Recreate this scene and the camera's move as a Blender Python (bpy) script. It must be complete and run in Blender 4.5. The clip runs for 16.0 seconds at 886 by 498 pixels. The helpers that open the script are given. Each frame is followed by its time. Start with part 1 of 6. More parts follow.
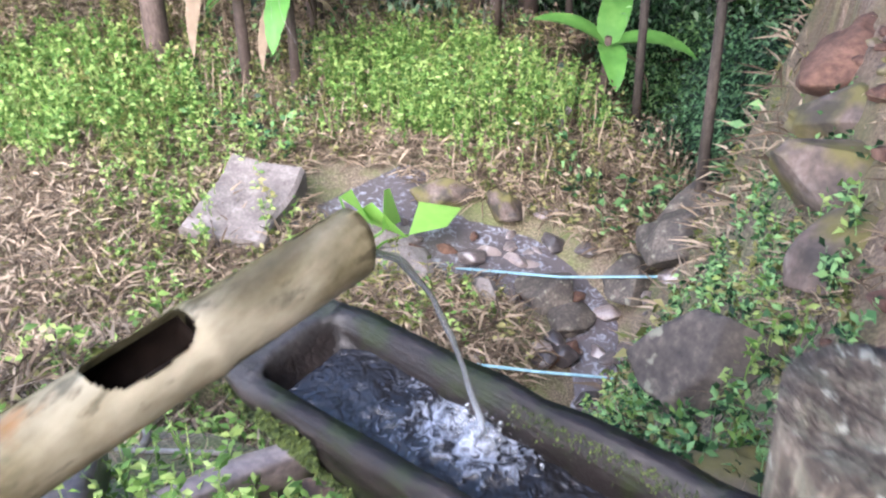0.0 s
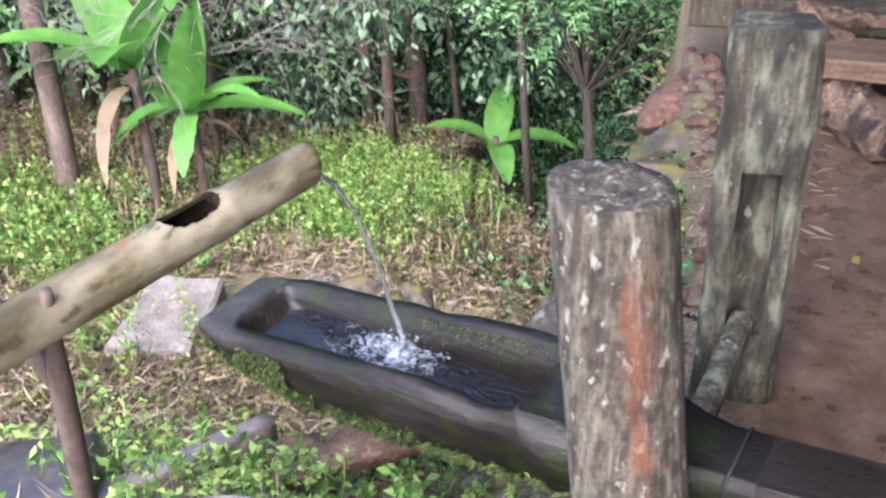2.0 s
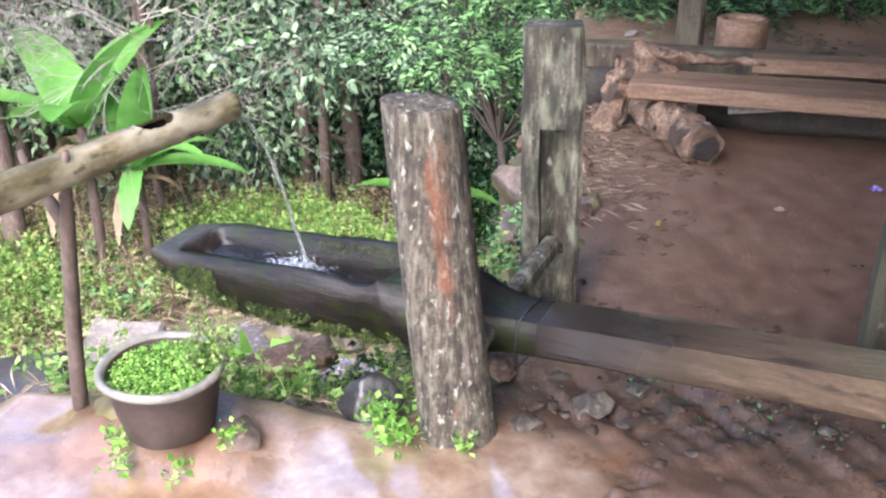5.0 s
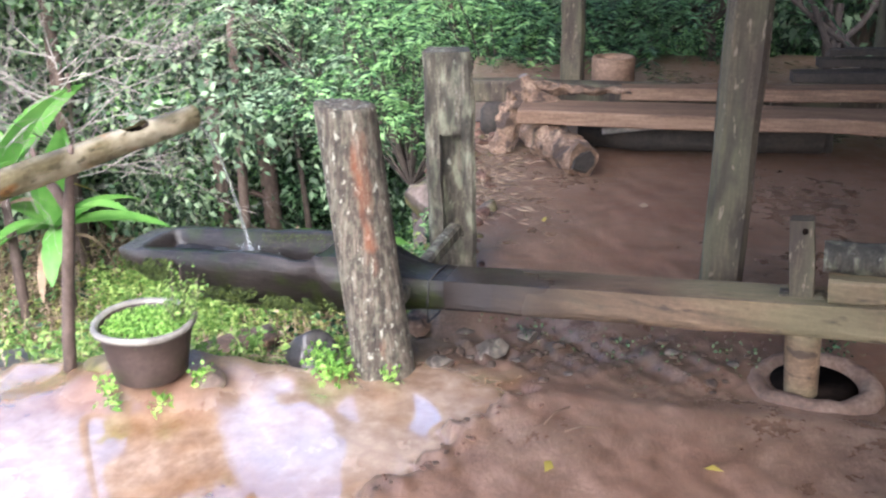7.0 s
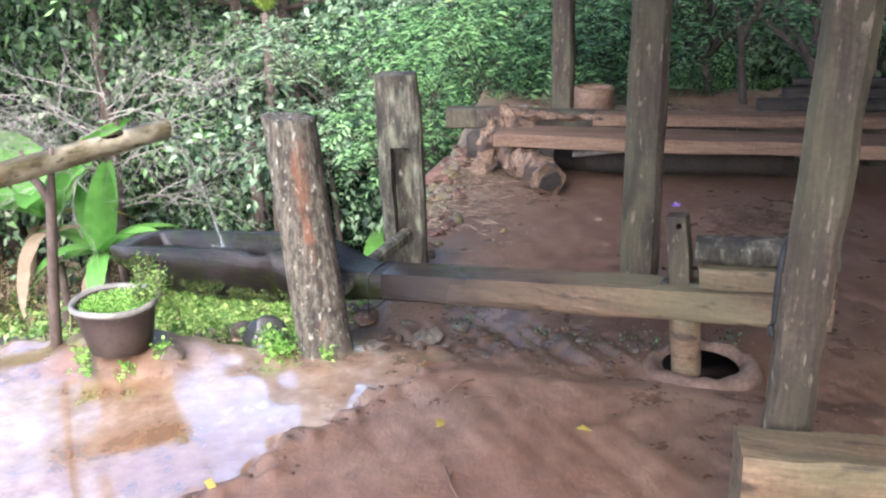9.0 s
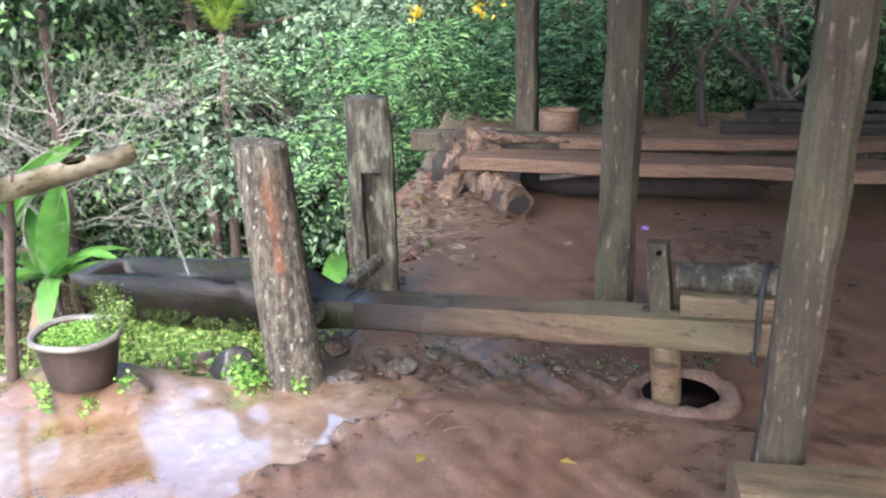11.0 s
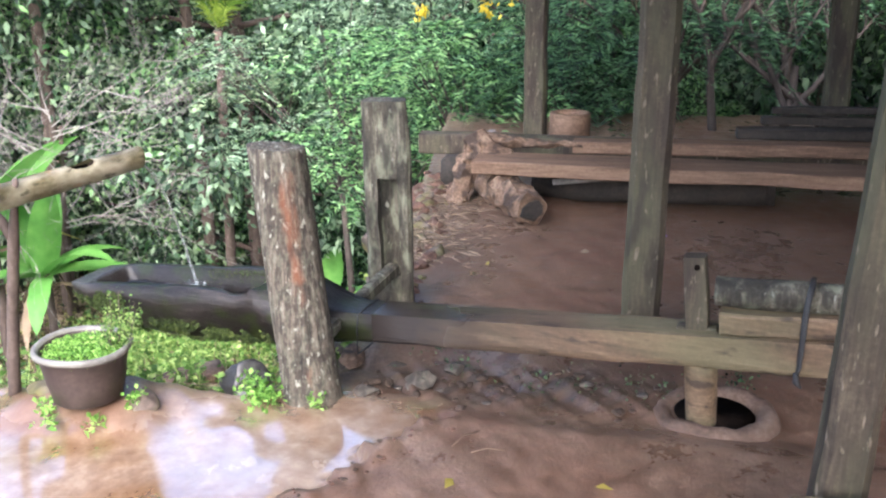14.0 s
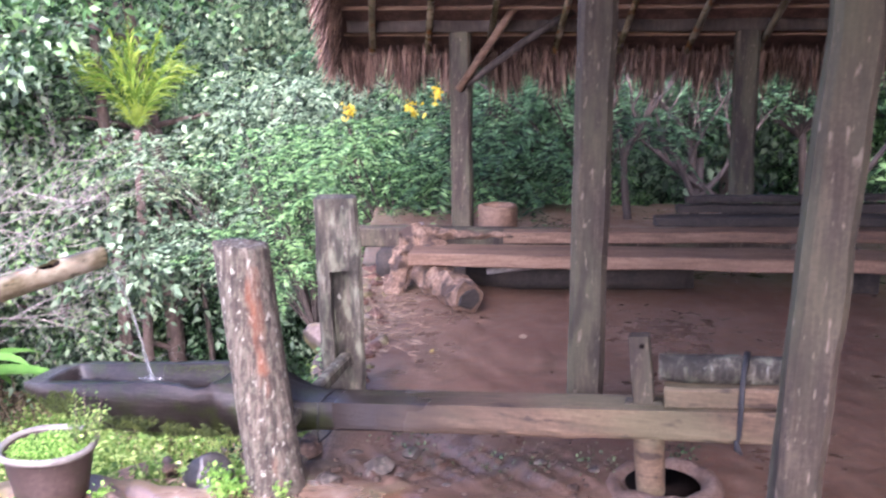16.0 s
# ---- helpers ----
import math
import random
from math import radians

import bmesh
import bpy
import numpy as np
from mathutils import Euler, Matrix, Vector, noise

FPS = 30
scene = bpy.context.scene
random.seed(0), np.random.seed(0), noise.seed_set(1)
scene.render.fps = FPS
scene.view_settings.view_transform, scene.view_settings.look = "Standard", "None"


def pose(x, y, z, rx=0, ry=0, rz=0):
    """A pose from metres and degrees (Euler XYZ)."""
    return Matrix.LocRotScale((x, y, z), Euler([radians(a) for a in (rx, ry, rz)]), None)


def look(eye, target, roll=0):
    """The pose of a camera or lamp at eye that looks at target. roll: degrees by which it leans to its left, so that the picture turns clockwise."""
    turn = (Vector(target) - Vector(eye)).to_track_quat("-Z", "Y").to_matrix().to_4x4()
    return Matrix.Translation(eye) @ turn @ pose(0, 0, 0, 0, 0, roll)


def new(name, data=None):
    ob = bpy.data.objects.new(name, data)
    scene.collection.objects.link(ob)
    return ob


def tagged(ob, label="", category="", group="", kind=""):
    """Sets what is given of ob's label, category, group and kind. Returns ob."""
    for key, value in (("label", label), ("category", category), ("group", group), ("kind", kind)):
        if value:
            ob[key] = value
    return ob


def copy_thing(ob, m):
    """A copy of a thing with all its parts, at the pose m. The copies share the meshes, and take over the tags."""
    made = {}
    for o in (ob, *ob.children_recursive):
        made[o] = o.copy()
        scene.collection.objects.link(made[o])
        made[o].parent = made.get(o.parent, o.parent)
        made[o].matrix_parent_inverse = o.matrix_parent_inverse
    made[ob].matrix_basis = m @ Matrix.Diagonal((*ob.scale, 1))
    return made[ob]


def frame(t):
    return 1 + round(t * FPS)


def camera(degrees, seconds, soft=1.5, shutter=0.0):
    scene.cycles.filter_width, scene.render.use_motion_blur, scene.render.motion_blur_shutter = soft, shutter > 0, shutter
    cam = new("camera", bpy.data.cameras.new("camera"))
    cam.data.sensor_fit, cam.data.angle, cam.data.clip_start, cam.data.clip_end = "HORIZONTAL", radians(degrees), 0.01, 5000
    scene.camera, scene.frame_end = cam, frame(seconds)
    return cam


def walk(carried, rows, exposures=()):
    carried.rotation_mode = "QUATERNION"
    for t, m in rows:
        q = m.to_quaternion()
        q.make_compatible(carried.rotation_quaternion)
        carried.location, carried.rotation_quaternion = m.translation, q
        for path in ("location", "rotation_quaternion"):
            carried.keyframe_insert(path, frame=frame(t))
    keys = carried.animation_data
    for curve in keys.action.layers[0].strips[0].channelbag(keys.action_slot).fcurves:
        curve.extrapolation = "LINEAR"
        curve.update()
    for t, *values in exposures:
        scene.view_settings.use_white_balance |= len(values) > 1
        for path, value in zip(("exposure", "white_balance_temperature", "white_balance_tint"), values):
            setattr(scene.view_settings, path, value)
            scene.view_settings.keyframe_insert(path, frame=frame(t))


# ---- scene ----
cam = camera(51.2, 16.0, soft=2.2, shutter=0.5)
PATH = [
    (0, (0.021, 0.082, 1.363), (-0.756, 1.454, 0.133), -0.0),
    (0.5, (0.123, -0.048, 1.38), (-0.687, 1.342, 0.193), -2.1),
    (1, (0.152, -0.159, 1.394), (-0.656, 1.277, 0.259), -1.7),
    (1.5, (0.213, -0.346, 1.388), (-0.494, 1.188, 0.317), -0.4),
    (1.6, (0.233, -0.405, 1.388), (-0.441, 1.148, 0.323), -0.2),
    (2, (0.325, -0.525, 1.43), (-0.346, 1.063, 0.416), -2.1),
    (2.5, (0.465, -0.656, 1.425), (-0.262, 0.967, 0.511), -0.6),
    (3, (0.553, -0.755, 1.425), (-0.113, 0.859, 0.451), 1.7),
    (3.5, (0.623, -0.879, 1.443), (0.016, 0.774, 0.494), 0.2),
    (3.7, (0.66, -0.937, 1.446), (0.074, 0.717, 0.486), -0.1),
    (5.8, (0.849, -1.544, 1.446), (0.286, 0.21, 0.669), -1.0),
    (6, (0.863, -1.623, 1.455), (0.375, 0.161, 0.692), -0.6),
    (6.5, (0.938, -1.791, 1.462), (0.535, 0.034, 0.751), -0.9),
    (7, (1.0, -1.936, 1.455), (0.573, -0.129, 0.713), -0.8),
    (7.5, (1.08, -2.082, 1.445), (0.534, -0.274, 0.787), -0.3),
    (8, (1.228, -2.187, 1.457), (0.73, -0.376, 0.771), 0.1),
    (8.5, (1.4, -2.218, 1.445), (0.856, -0.403, 0.804), -1.4),
    (9, (1.521, -2.248, 1.445), (0.973, -0.44, 0.787), -1.4),
    (9.5, (1.476, -2.323, 1.455), (0.992, -0.492, 0.814), -1.4),
    (9.7, (1.47, -2.364, 1.456), (0.99, -0.522, 0.842), -1.0),
    (11.8, (1.373, -2.106, 1.447), (0.974, -0.252, 0.813), -0.6),
    (12, (1.354, -2.105, 1.451), (0.974, -0.249, 0.809), -0.5),
    (12.5, (1.325, -2.103, 1.444), (0.934, -0.256, 0.785), -0.6),
    (13, (1.295, -2.105, 1.46), (0.91, -0.248, 0.825), -0.2),
    (13.5, (1.298, -2.105, 1.444), (0.871, -0.247, 0.842), -0.9),
    (14, (1.287, -2.08, 1.446), (0.852, -0.23, 0.824), -0.1),
    (14.5, (1.164, -2.117, 1.455), (0.863, -0.243, 0.823), -1.1),
    (15, (1.08, -2.235, 1.452), (0.816, -0.341, 0.869), -0.9),
    (15.5, (1.119, -2.269, 1.458), (0.819, -0.354, 0.965), -0.5),
    (16, (1.169, -2.275, 1.484), (0.912, -0.339, 1.053), -0.2),
]
walk(cam, [(t, look(eye, target, roll)) for t, eye, target, roll in PATH],
     exposures=[(0, 2.5, 5700, 17), (3.7, 2.62, 5750, 19), (6, 2.73, 5850, 15), (9.7, 2.7, 5800, 15), (12, 2.64, 5850, 13), (14.5, 2.66, 5800, 14), (16, 3.02, 5650, 38)])

# ---- world and light: an overcast day in a wooded gully ----
world = bpy.data.worlds.new("sky")
scene.world = world
world.use_nodes = True
wn = world.node_tree.nodes
sky = wn.new("ShaderNodeTexSky")
sky.sky_type = "NISHITA"
sky.sun_disc = False
sky.sun_elevation, sky.sun_rotation = radians(41), radians(172)
sky.air_density, sky.dust_density, sky.ozone_density = 1.0, 4.0, 1.0
wn["Background"].inputs["Strength"].default_value = 0.15
world.node_tree.links.new(sky.outputs[0], wn["Background"].inputs["Color"])
sun = new("sun", bpy.data.lights.new("sun", "SUN"))
sun.data.energy, sun.data.angle, sun.data.color = 1.4, radians(60), (1.0, 0.99, 0.97)
SUN_DIR = Vector((0.11, -0.8, 0.71))
sun.matrix_world = look(SUN_DIR * 20, (0, 0, 0))


# ---- materials ----
def mat(name, cols, scale=6.0, fine=60.0, rough=0.75, rough_var=0.12, bump=0.3, stretch=(1, 1, 1), spec=0.4,
        island=0.0, obj_random=0.0, patches=(), through_light=0.0, bump_dist=0.01, spread=0.15, pst=(1, 1, 1)):
    """A procedural surface: two noise scales over a colour ramp, fine relief, and stains of a second colour.
    patches: (colour, scale, threshold, softness, amount)."""
    m = bpy.data.materials.new(name)
    m.use_nodes = True
    nt = m.node_tree
    N, L = nt.nodes, nt.links
    b = N["Principled BSDF"]
    tc = N.new("ShaderNodeTexCoord")
    mp = N.new("ShaderNodeMapping")
    mp.inputs["Scale"].default_value = stretch
    L.new(tc.outputs["Object"], mp.inputs["Vector"])
    n1 = N.new("ShaderNodeTexNoise")
    n1.inputs["Scale"].default_value, n1.inputs["Detail"].default_value, n1.inputs["Roughness"].default_value = scale, 6, 0.62
    n2 = N.new("ShaderNodeTexNoise")
    n2.inputs["Scale"].default_value, n2.inputs["Detail"].default_value = fine, 4
    L.new(mp.outputs[0], n1.inputs["Vector"])
    L.new(mp.outputs[0], n2.inputs["Vector"])
    mixf = N.new("ShaderNodeMath")
    mixf.operation = "MULTIPLY_ADD"
    mixf.inputs[1].default_value = 0.26
    L.new(n2.outputs[0], mixf.inputs[0])
    n3 = N.new("ShaderNodeTexNoise")
    n3.inputs["Scale"].default_value, n3.inputs["Detail"].default_value, n3.inputs["Roughness"].default_value = fine * 0.7, 5, 0.7
    L.new(tc.outputs["Object"], n3.inputs["Vector"])
    half = N.new("ShaderNodeMath")
    half.operation = "MULTIPLY"
    half.inputs[1].default_value = 0.5
    L.new(n1.outputs[0], half.inputs[0])
    grit = N.new("ShaderNodeMath")
    grit.operation = "MULTIPLY_ADD"
    grit.inputs[1].default_value = 0.24
    L.new(n3.outputs[0], grit.inputs[0])
    L.new(half.outputs[0], grit.inputs[2])
    L.new(grit.outputs[0], mixf.inputs[2])
    fac = mixf.outputs[0]
    if island or obj_random:
        g = N.new("ShaderNodeNewGeometry") if island else N.new("ShaderNodeObjectInfo")
        out = g.outputs["Random Per Island"] if island else g.outputs["Random"]
        k = island or obj_random
        add = N.new("ShaderNodeMath")
        add.operation = "MULTIPLY_ADD"
        add.inputs[1].default_value, add.inputs[2].default_value = k, -k / 2
        L.new(out, add.inputs[0])
        s = N.new("ShaderNodeMath")
        L.new(fac, s.inputs[0])
        L.new(add.outputs[0], s.inputs[1])
        fac = s.outputs[0]
    ramp = N.new("ShaderNodeValToRGB")
    el = ramp.color_ramp.elements
    pos = [0.5 - spread + 2 * spread * i / max(1, len(cols) - 1) for i in range(len(cols))]
    el[0].position, el[0].color = pos[0], (*cols[0], 1)
    el[1].position, el[1].color = pos[-1], (*cols[-1], 1)
    for p, c in list(zip(pos, cols))[1:-1]:
        e = el.new(p)
        e.color = (*c, 1)
    L.new(fac, ramp.inputs[0])
    col = ramp.outputs[0]
    for i, (pc, ps, th, so, am) in enumerate(patches):
        pn = N.new("ShaderNodeTexNoise")
        pn.inputs["Scale"].default_value, pn.inputs["Detail"].default_value = ps, 5
        pm = N.new("ShaderNodeMapping")
        pm.inputs["Location"].default_value = (3.1 * i + 1.7, 5.3 * i, 0.9)
        pm.inputs["Scale"].default_value = pst
        L.new(tc.outputs["Object"], pm.inputs["Vector"])
        L.new(pm.outputs[0], pn.inputs["Vector"])
        mr = N.new("ShaderNodeMapRange")
        mr.inputs[1].default_value, mr.inputs[2].default_value, mr.inputs[4].default_value = th - so, th + so, am
        L.new(pn.outputs[0], mr.inputs[0])
        mx = N.new("ShaderNodeMix")
        mx.data_type = "RGBA"
        L.new(mr.outputs[0], mx.inputs["Factor"])
        L.new(col, mx.inputs["A"])
        mx.inputs["B"].default_value = (*pc, 1)
        col = mx.outputs["Result"]
    L.new(col, b.inputs["Base Color"])
    rr = N.new("ShaderNodeMapRange")
    rr.inputs[3].default_value, rr.inputs[4].default_value = rough - rough_var, rough + rough_var
    L.new(n1.outputs[0], rr.inputs[0])
    L.new(rr.outputs[0], b.inputs["Roughness"])
    b.inputs["Specular IOR Level"].default_value = spec
    if bump:
        bp = N.new("ShaderNodeBump")
        bp.inputs["Strength"].default_value, bp.inputs["Distance"].default_value = bump, bump_dist
        L.new(mixf.outputs[0], bp.inputs["Height"])
        L.new(bp.outputs[0], b.inputs["Normal"])
    if through_light:
        tr = N.new("ShaderNodeBsdfTranslucent")
        L.new(col, tr.inputs["Color"])
        ms = N.new("ShaderNodeMixShader")
        ms.inputs[0].default_value = through_light
        L.new(b.outputs[0], ms.inputs[1])
        L.new(tr.outputs[0], ms.inputs[2])
        L.new(ms.outputs[0], N["Material Output"].inputs["Surface"])
    return m


WOOD_GREY = mat("weathered_wood", [(0.006, 0.005, 0.004), (0.06, 0.052, 0.036), (0.2, 0.185, 0.14)], 40, 120, 0.85, stretch=(1, 1, 0.14), bump=0.8, spread=0.17,
                patches=[((0.2, 0.21, 0.14), 26, 0.57, 0.07, 0.6), ((0.012, 0.011, 0.008), 16, 0.55, 0.07, 0.75), ((0.36, 0.36, 0.3), 48, 0.68, 0.04, 0.5)], pst=(1, 1, 0.4))
WOOD_POST = mat("shed_post_wood", [(0.009, 0.0065, 0.004), (0.042, 0.031, 0.02), (0.108, 0.083, 0.056)], 18, 110, 0.75, stretch=(1, 1, 0.1), bump=0.6, spread=0.17,
                patches=[((0.085, 0.085, 0.045), 5, 0.53, 0.1, 0.6), ((0.017, 0.012, 0.009), 12, 0.6, 0.06, 0.7), ((0.24, 0.2, 0.15), 60, 0.66, 0.04, 0.5)], pst=(1, 1, 0.3))
WOOD_WET = mat("wet_dark_wood", [(0.003, 0.0025, 0.0022), (0.012, 0.0095, 0.0085), (0.042, 0.034, 0.03)], 8, 90, 0.34, 0.16, 1.0, stretch=(0.15, 1, 1),
               patches=[((0.014, 0.02, 0.004), 11, 0.57, 0.06, 0.7)], spec=0.25)
WOOD_BEAM = mat("beam_wood", [(0.03, 0.018, 0.011), (0.13, 0.085, 0.049), (0.26, 0.18, 0.108)], 16, 90, 0.68, stretch=(0.1, 1, 1), bump=0.7, spread=0.18, pst=(0.3, 1, 1),
                patches=[((0.1, 0.1, 0.05), 7, 0.54, 0.1, 0.55), ((0.025, 0.016, 0.011), 22, 0.62, 0.04, 0.75)])
WOOD_PLANK = mat("red_brown_plank", [(0.045, 0.024, 0.014), (0.13, 0.077, 0.046), (0.24, 0.155, 0.1)], 9, 80, 0.75, stretch=(0.1, 1, 1), bump=0.4)
WOOD_LOG = mat("bare_log_wood", [(0.035, 0.02, 0.012), (0.13, 0.08, 0.05), (0.3, 0.21, 0.14)], 9, 60, 0.85, bump=0.9, bump_dist=0.02, patches=[((0.02, 0.012, 0.008), 11, 0.57, 0.05, 0.85)])
# black for charred wood, and for the shaded void under the bench
WOOD_CHAR_SHADE = mat("char_and_shade_black_wood", [(0.01, 0.009, 0.008), (0.03, 0.025, 0.02), (0.06, 0.045, 0.035)], 8, 50, 0.9, bump=0.6)
BAMBOO = mat("dry_bamboo", [(0.1, 0.085, 0.042), (0.25, 0.215, 0.125), (0.46, 0.41, 0.3)], 4, 90, 0.27, 0.1, 0.12, stretch=(1, 0.12, 1), spread=0.19,
             patches=[((0.66, 0.6, 0.44), 7, 0.54, 0.07, 0.75), ((0.42, 0.17, 0.04), 13, 0.6, 0.05, 0.8), ((0.075, 0.062, 0.03), 9, 0.56, 0.07, 0.8), ((0.05, 0.045, 0.025), 40, 0.62, 0.04, 0.6)], pst=(1, 0.4, 1))
# dark brown that puts the shade inside the culm into the colour
BAMBOO_IN_SHADE = mat("bamboo_inside_shade", [(0.012, 0.008, 0.005), (0.03, 0.02, 0.012), (0.06, 0.04, 0.02)], 8, 50, 0.6)
BAMBOO_CUT = mat("bamboo_cut_edge", [(0.35, 0.27, 0.15), (0.5, 0.4, 0.25), (0.6, 0.5, 0.33)], 20, 90, 0.7)
MOSS = mat("moss", [(0.01, 0.018, 0.004), (0.033, 0.052, 0.01), (0.085, 0.11, 0.022)], 30, 140, 0.95, bump=0.8, island=0.3)
ROCK = mat("red_brown_rock", [(0.04, 0.029, 0.023), (0.1, 0.074, 0.06), (0.18, 0.145, 0.123)], 5, 45, 0.8, bump=0.6,
           patches=[((0.1, 0.09, 0.022), 5, 0.5, 0.07, 0.85), ((0.02, 0.018, 0.015), 7, 0.57, 0.08, 0.75)])
ROCK_WET = mat("wet_stream_stone", [(0.035, 0.03, 0.03), (0.085, 0.07, 0.066), (0.19, 0.155, 0.14)], 6, 50, 0.35, 0.15, bump=0.5, spec=0.6, obj_random=0.4)
ROCK_DARK = mat("dark_lichen_rock", [(0.02, 0.018, 0.015), (0.06, 0.05, 0.042), (0.15, 0.13, 0.1)], 7, 45, 0.8, bump=0.7,
                patches=[((0.22, 0.22, 0.16), 16, 0.64, 0.04, 0.6)])
ROCK_BLACK = mat("black_wet_rock", [(0.006, 0.006, 0.006), (0.02, 0.018, 0.017), (0.06, 0.056, 0.05)], 9, 60, 0.35, 0.15, bump=0.9, spec=0.5, patches=[((0.16, 0.16, 0.15), 12, 0.62, 0.05, 0.7)])
ROCK_PALE = mat("pale_slab_stone", [(0.06, 0.05, 0.043), (0.14, 0.12, 0.108), (0.25, 0.225, 0.205)], 4, 40, 0.8, bump=0.5)
EARTH_RED = mat("red_earth", [(0.03, 0.016, 0.011), (0.08, 0.042, 0.028), (0.15, 0.083, 0.056)], 5, 40, 0.9, bump=0.9, bump_dist=0.02)
POT = mat("dark_plastic_pot", [(0.018, 0.012, 0.01), (0.036, 0.023, 0.019), (0.065, 0.045, 0.037)], 5, 50, 0.55, bump=0.15)
POT_RIM = mat("pot_rim", [(0.08, 0.075, 0.065), (0.16, 0.15, 0.13), (0.25, 0.24, 0.21)], 8, 50, 0.55, bump=0.15)
SOIL = mat("potting_soil", [(0.02, 0.014, 0.01), (0.045, 0.03, 0.02), (0.08, 0.05, 0.035)], 20, 90, 0.95, bump=0.8)
STRAP = mat("black_rubber_strap", [(0.012, 0.012, 0.012), (0.02, 0.02, 0.02), (0.035, 0.035, 0.035)], 20, 80, 0.6)
PIPE = mat("blue_plastic_pipe", [(0.1, 0.2, 0.23), (0.17, 0.31, 0.35), (0.26, 0.4, 0.43)], 12, 60, 0.4, bump=0.1)
CLAY = mat("mortar_stone", [(0.045, 0.027, 0.018), (0.11, 0.07, 0.048), (0.19, 0.135, 0.1)], 9, 60, 0.85, bump=0.6)
# near-black that puts the shade of holes into the colour
HOLE_SHADE = mat("hole_shade_black", [(0.003, 0.0025, 0.002), (0.007, 0.005, 0.004), (0.014, 0.01, 0.008)], 14, 60, 0.95, 0.03, bump=0.5, spec=0.03)
THATCH = mat("dry_thatch", [(0.06, 0.035, 0.025), (0.15, 0.09, 0.065), (0.27, 0.18, 0.13)], 9, 80, 0.9, bump=0.6, island=0.5)
BARK = mat("brown_bark", [(0.03, 0.021, 0.017), (0.078, 0.055, 0.044), (0.145, 0.11, 0.09)], 6, 40, 0.9, stretch=(1, 1, 0.25), bump=0.8)
BARK_DARK = mat("dark_bark", [(0.018, 0.014, 0.011), (0.045, 0.035, 0.028), (0.09, 0.07, 0.055)], 6, 40, 0.9, stretch=(1, 1, 0.25), bump=0.6)
TWIG = mat("grey_dead_twig", [(0.12, 0.108, 0.095), (0.23, 0.212, 0.19), (0.36, 0.335, 0.305)], 10, 60, 0.85)


def leaf_mat(name, lo, mid, hi, thr=0.42, rough=0.5):
    return mat(name, [lo, mid, hi], 0.7, 9, rough, 0.1, 0.0, island=0.75, through_light=thr, spec=0.25, spread=0.22)


LEAF_DEEP = leaf_mat("deep_green_leaf", (0.008, 0.02, 0.011), (0.045, 0.105, 0.05), (0.13, 0.25, 0.115))
LEAF_MID = leaf_mat("mid_green_leaf", (0.013, 0.035, 0.014), (0.09, 0.2, 0.072), (0.26, 0.45, 0.17))
LEAF_GREY = leaf_mat("grey_green_leaf", (0.018, 0.034, 0.02), (0.105, 0.172, 0.1), (0.26, 0.36, 0.22))
# pale green with the distance haze put into the leaf colour
LEAF_PALE_HAZE = leaf_mat("pale_hazed_leaf", (0.06, 0.11, 0.06), (0.2, 0.31, 0.17), (0.4, 0.52, 0.3))
LEAF_LIME = leaf_mat("lime_weed_leaf", (0.085, 0.165, 0.035), (0.19, 0.32, 0.075), (0.34, 0.45, 0.14))
LEAF_OLIVE = leaf_mat("yellowing_herb_leaf", (0.07, 0.085, 0.022), (0.17, 0.185, 0.055), (0.33, 0.31, 0.13))
LEAF_POT = leaf_mat("fresh_seedling_leaf", (0.1, 0.22, 0.035), (0.22, 0.43, 0.08), (0.36, 0.58, 0.14))
LEAF_BANANA = leaf_mat("banana_leaf", (0.045, 0.14, 0.03), (0.11, 0.27, 0.055), (0.22, 0.4, 0.1), 0.4, 0.45)
LEAF_YELLOW = leaf_mat("yellowed_banana_leaf", (0.2, 0.17, 0.04), (0.32, 0.27, 0.06), (0.4, 0.34, 0.1))
LEAF_FERN = leaf_mat("palm_leaf", (0.11, 0.2, 0.024), (0.22, 0.36, 0.05), (0.36, 0.46, 0.08), 0.45)
LEAF_DRY = leaf_mat("dry_straw", (0.08, 0.058, 0.038), (0.18, 0.135, 0.09), (0.34, 0.27, 0.19), 0.2, 0.9)
PETAL = leaf_mat("yellow_petal", (0.7, 0.5, 0.03), (0.8, 0.6, 0.04), (0.85, 0.68, 0.08), 0.3)


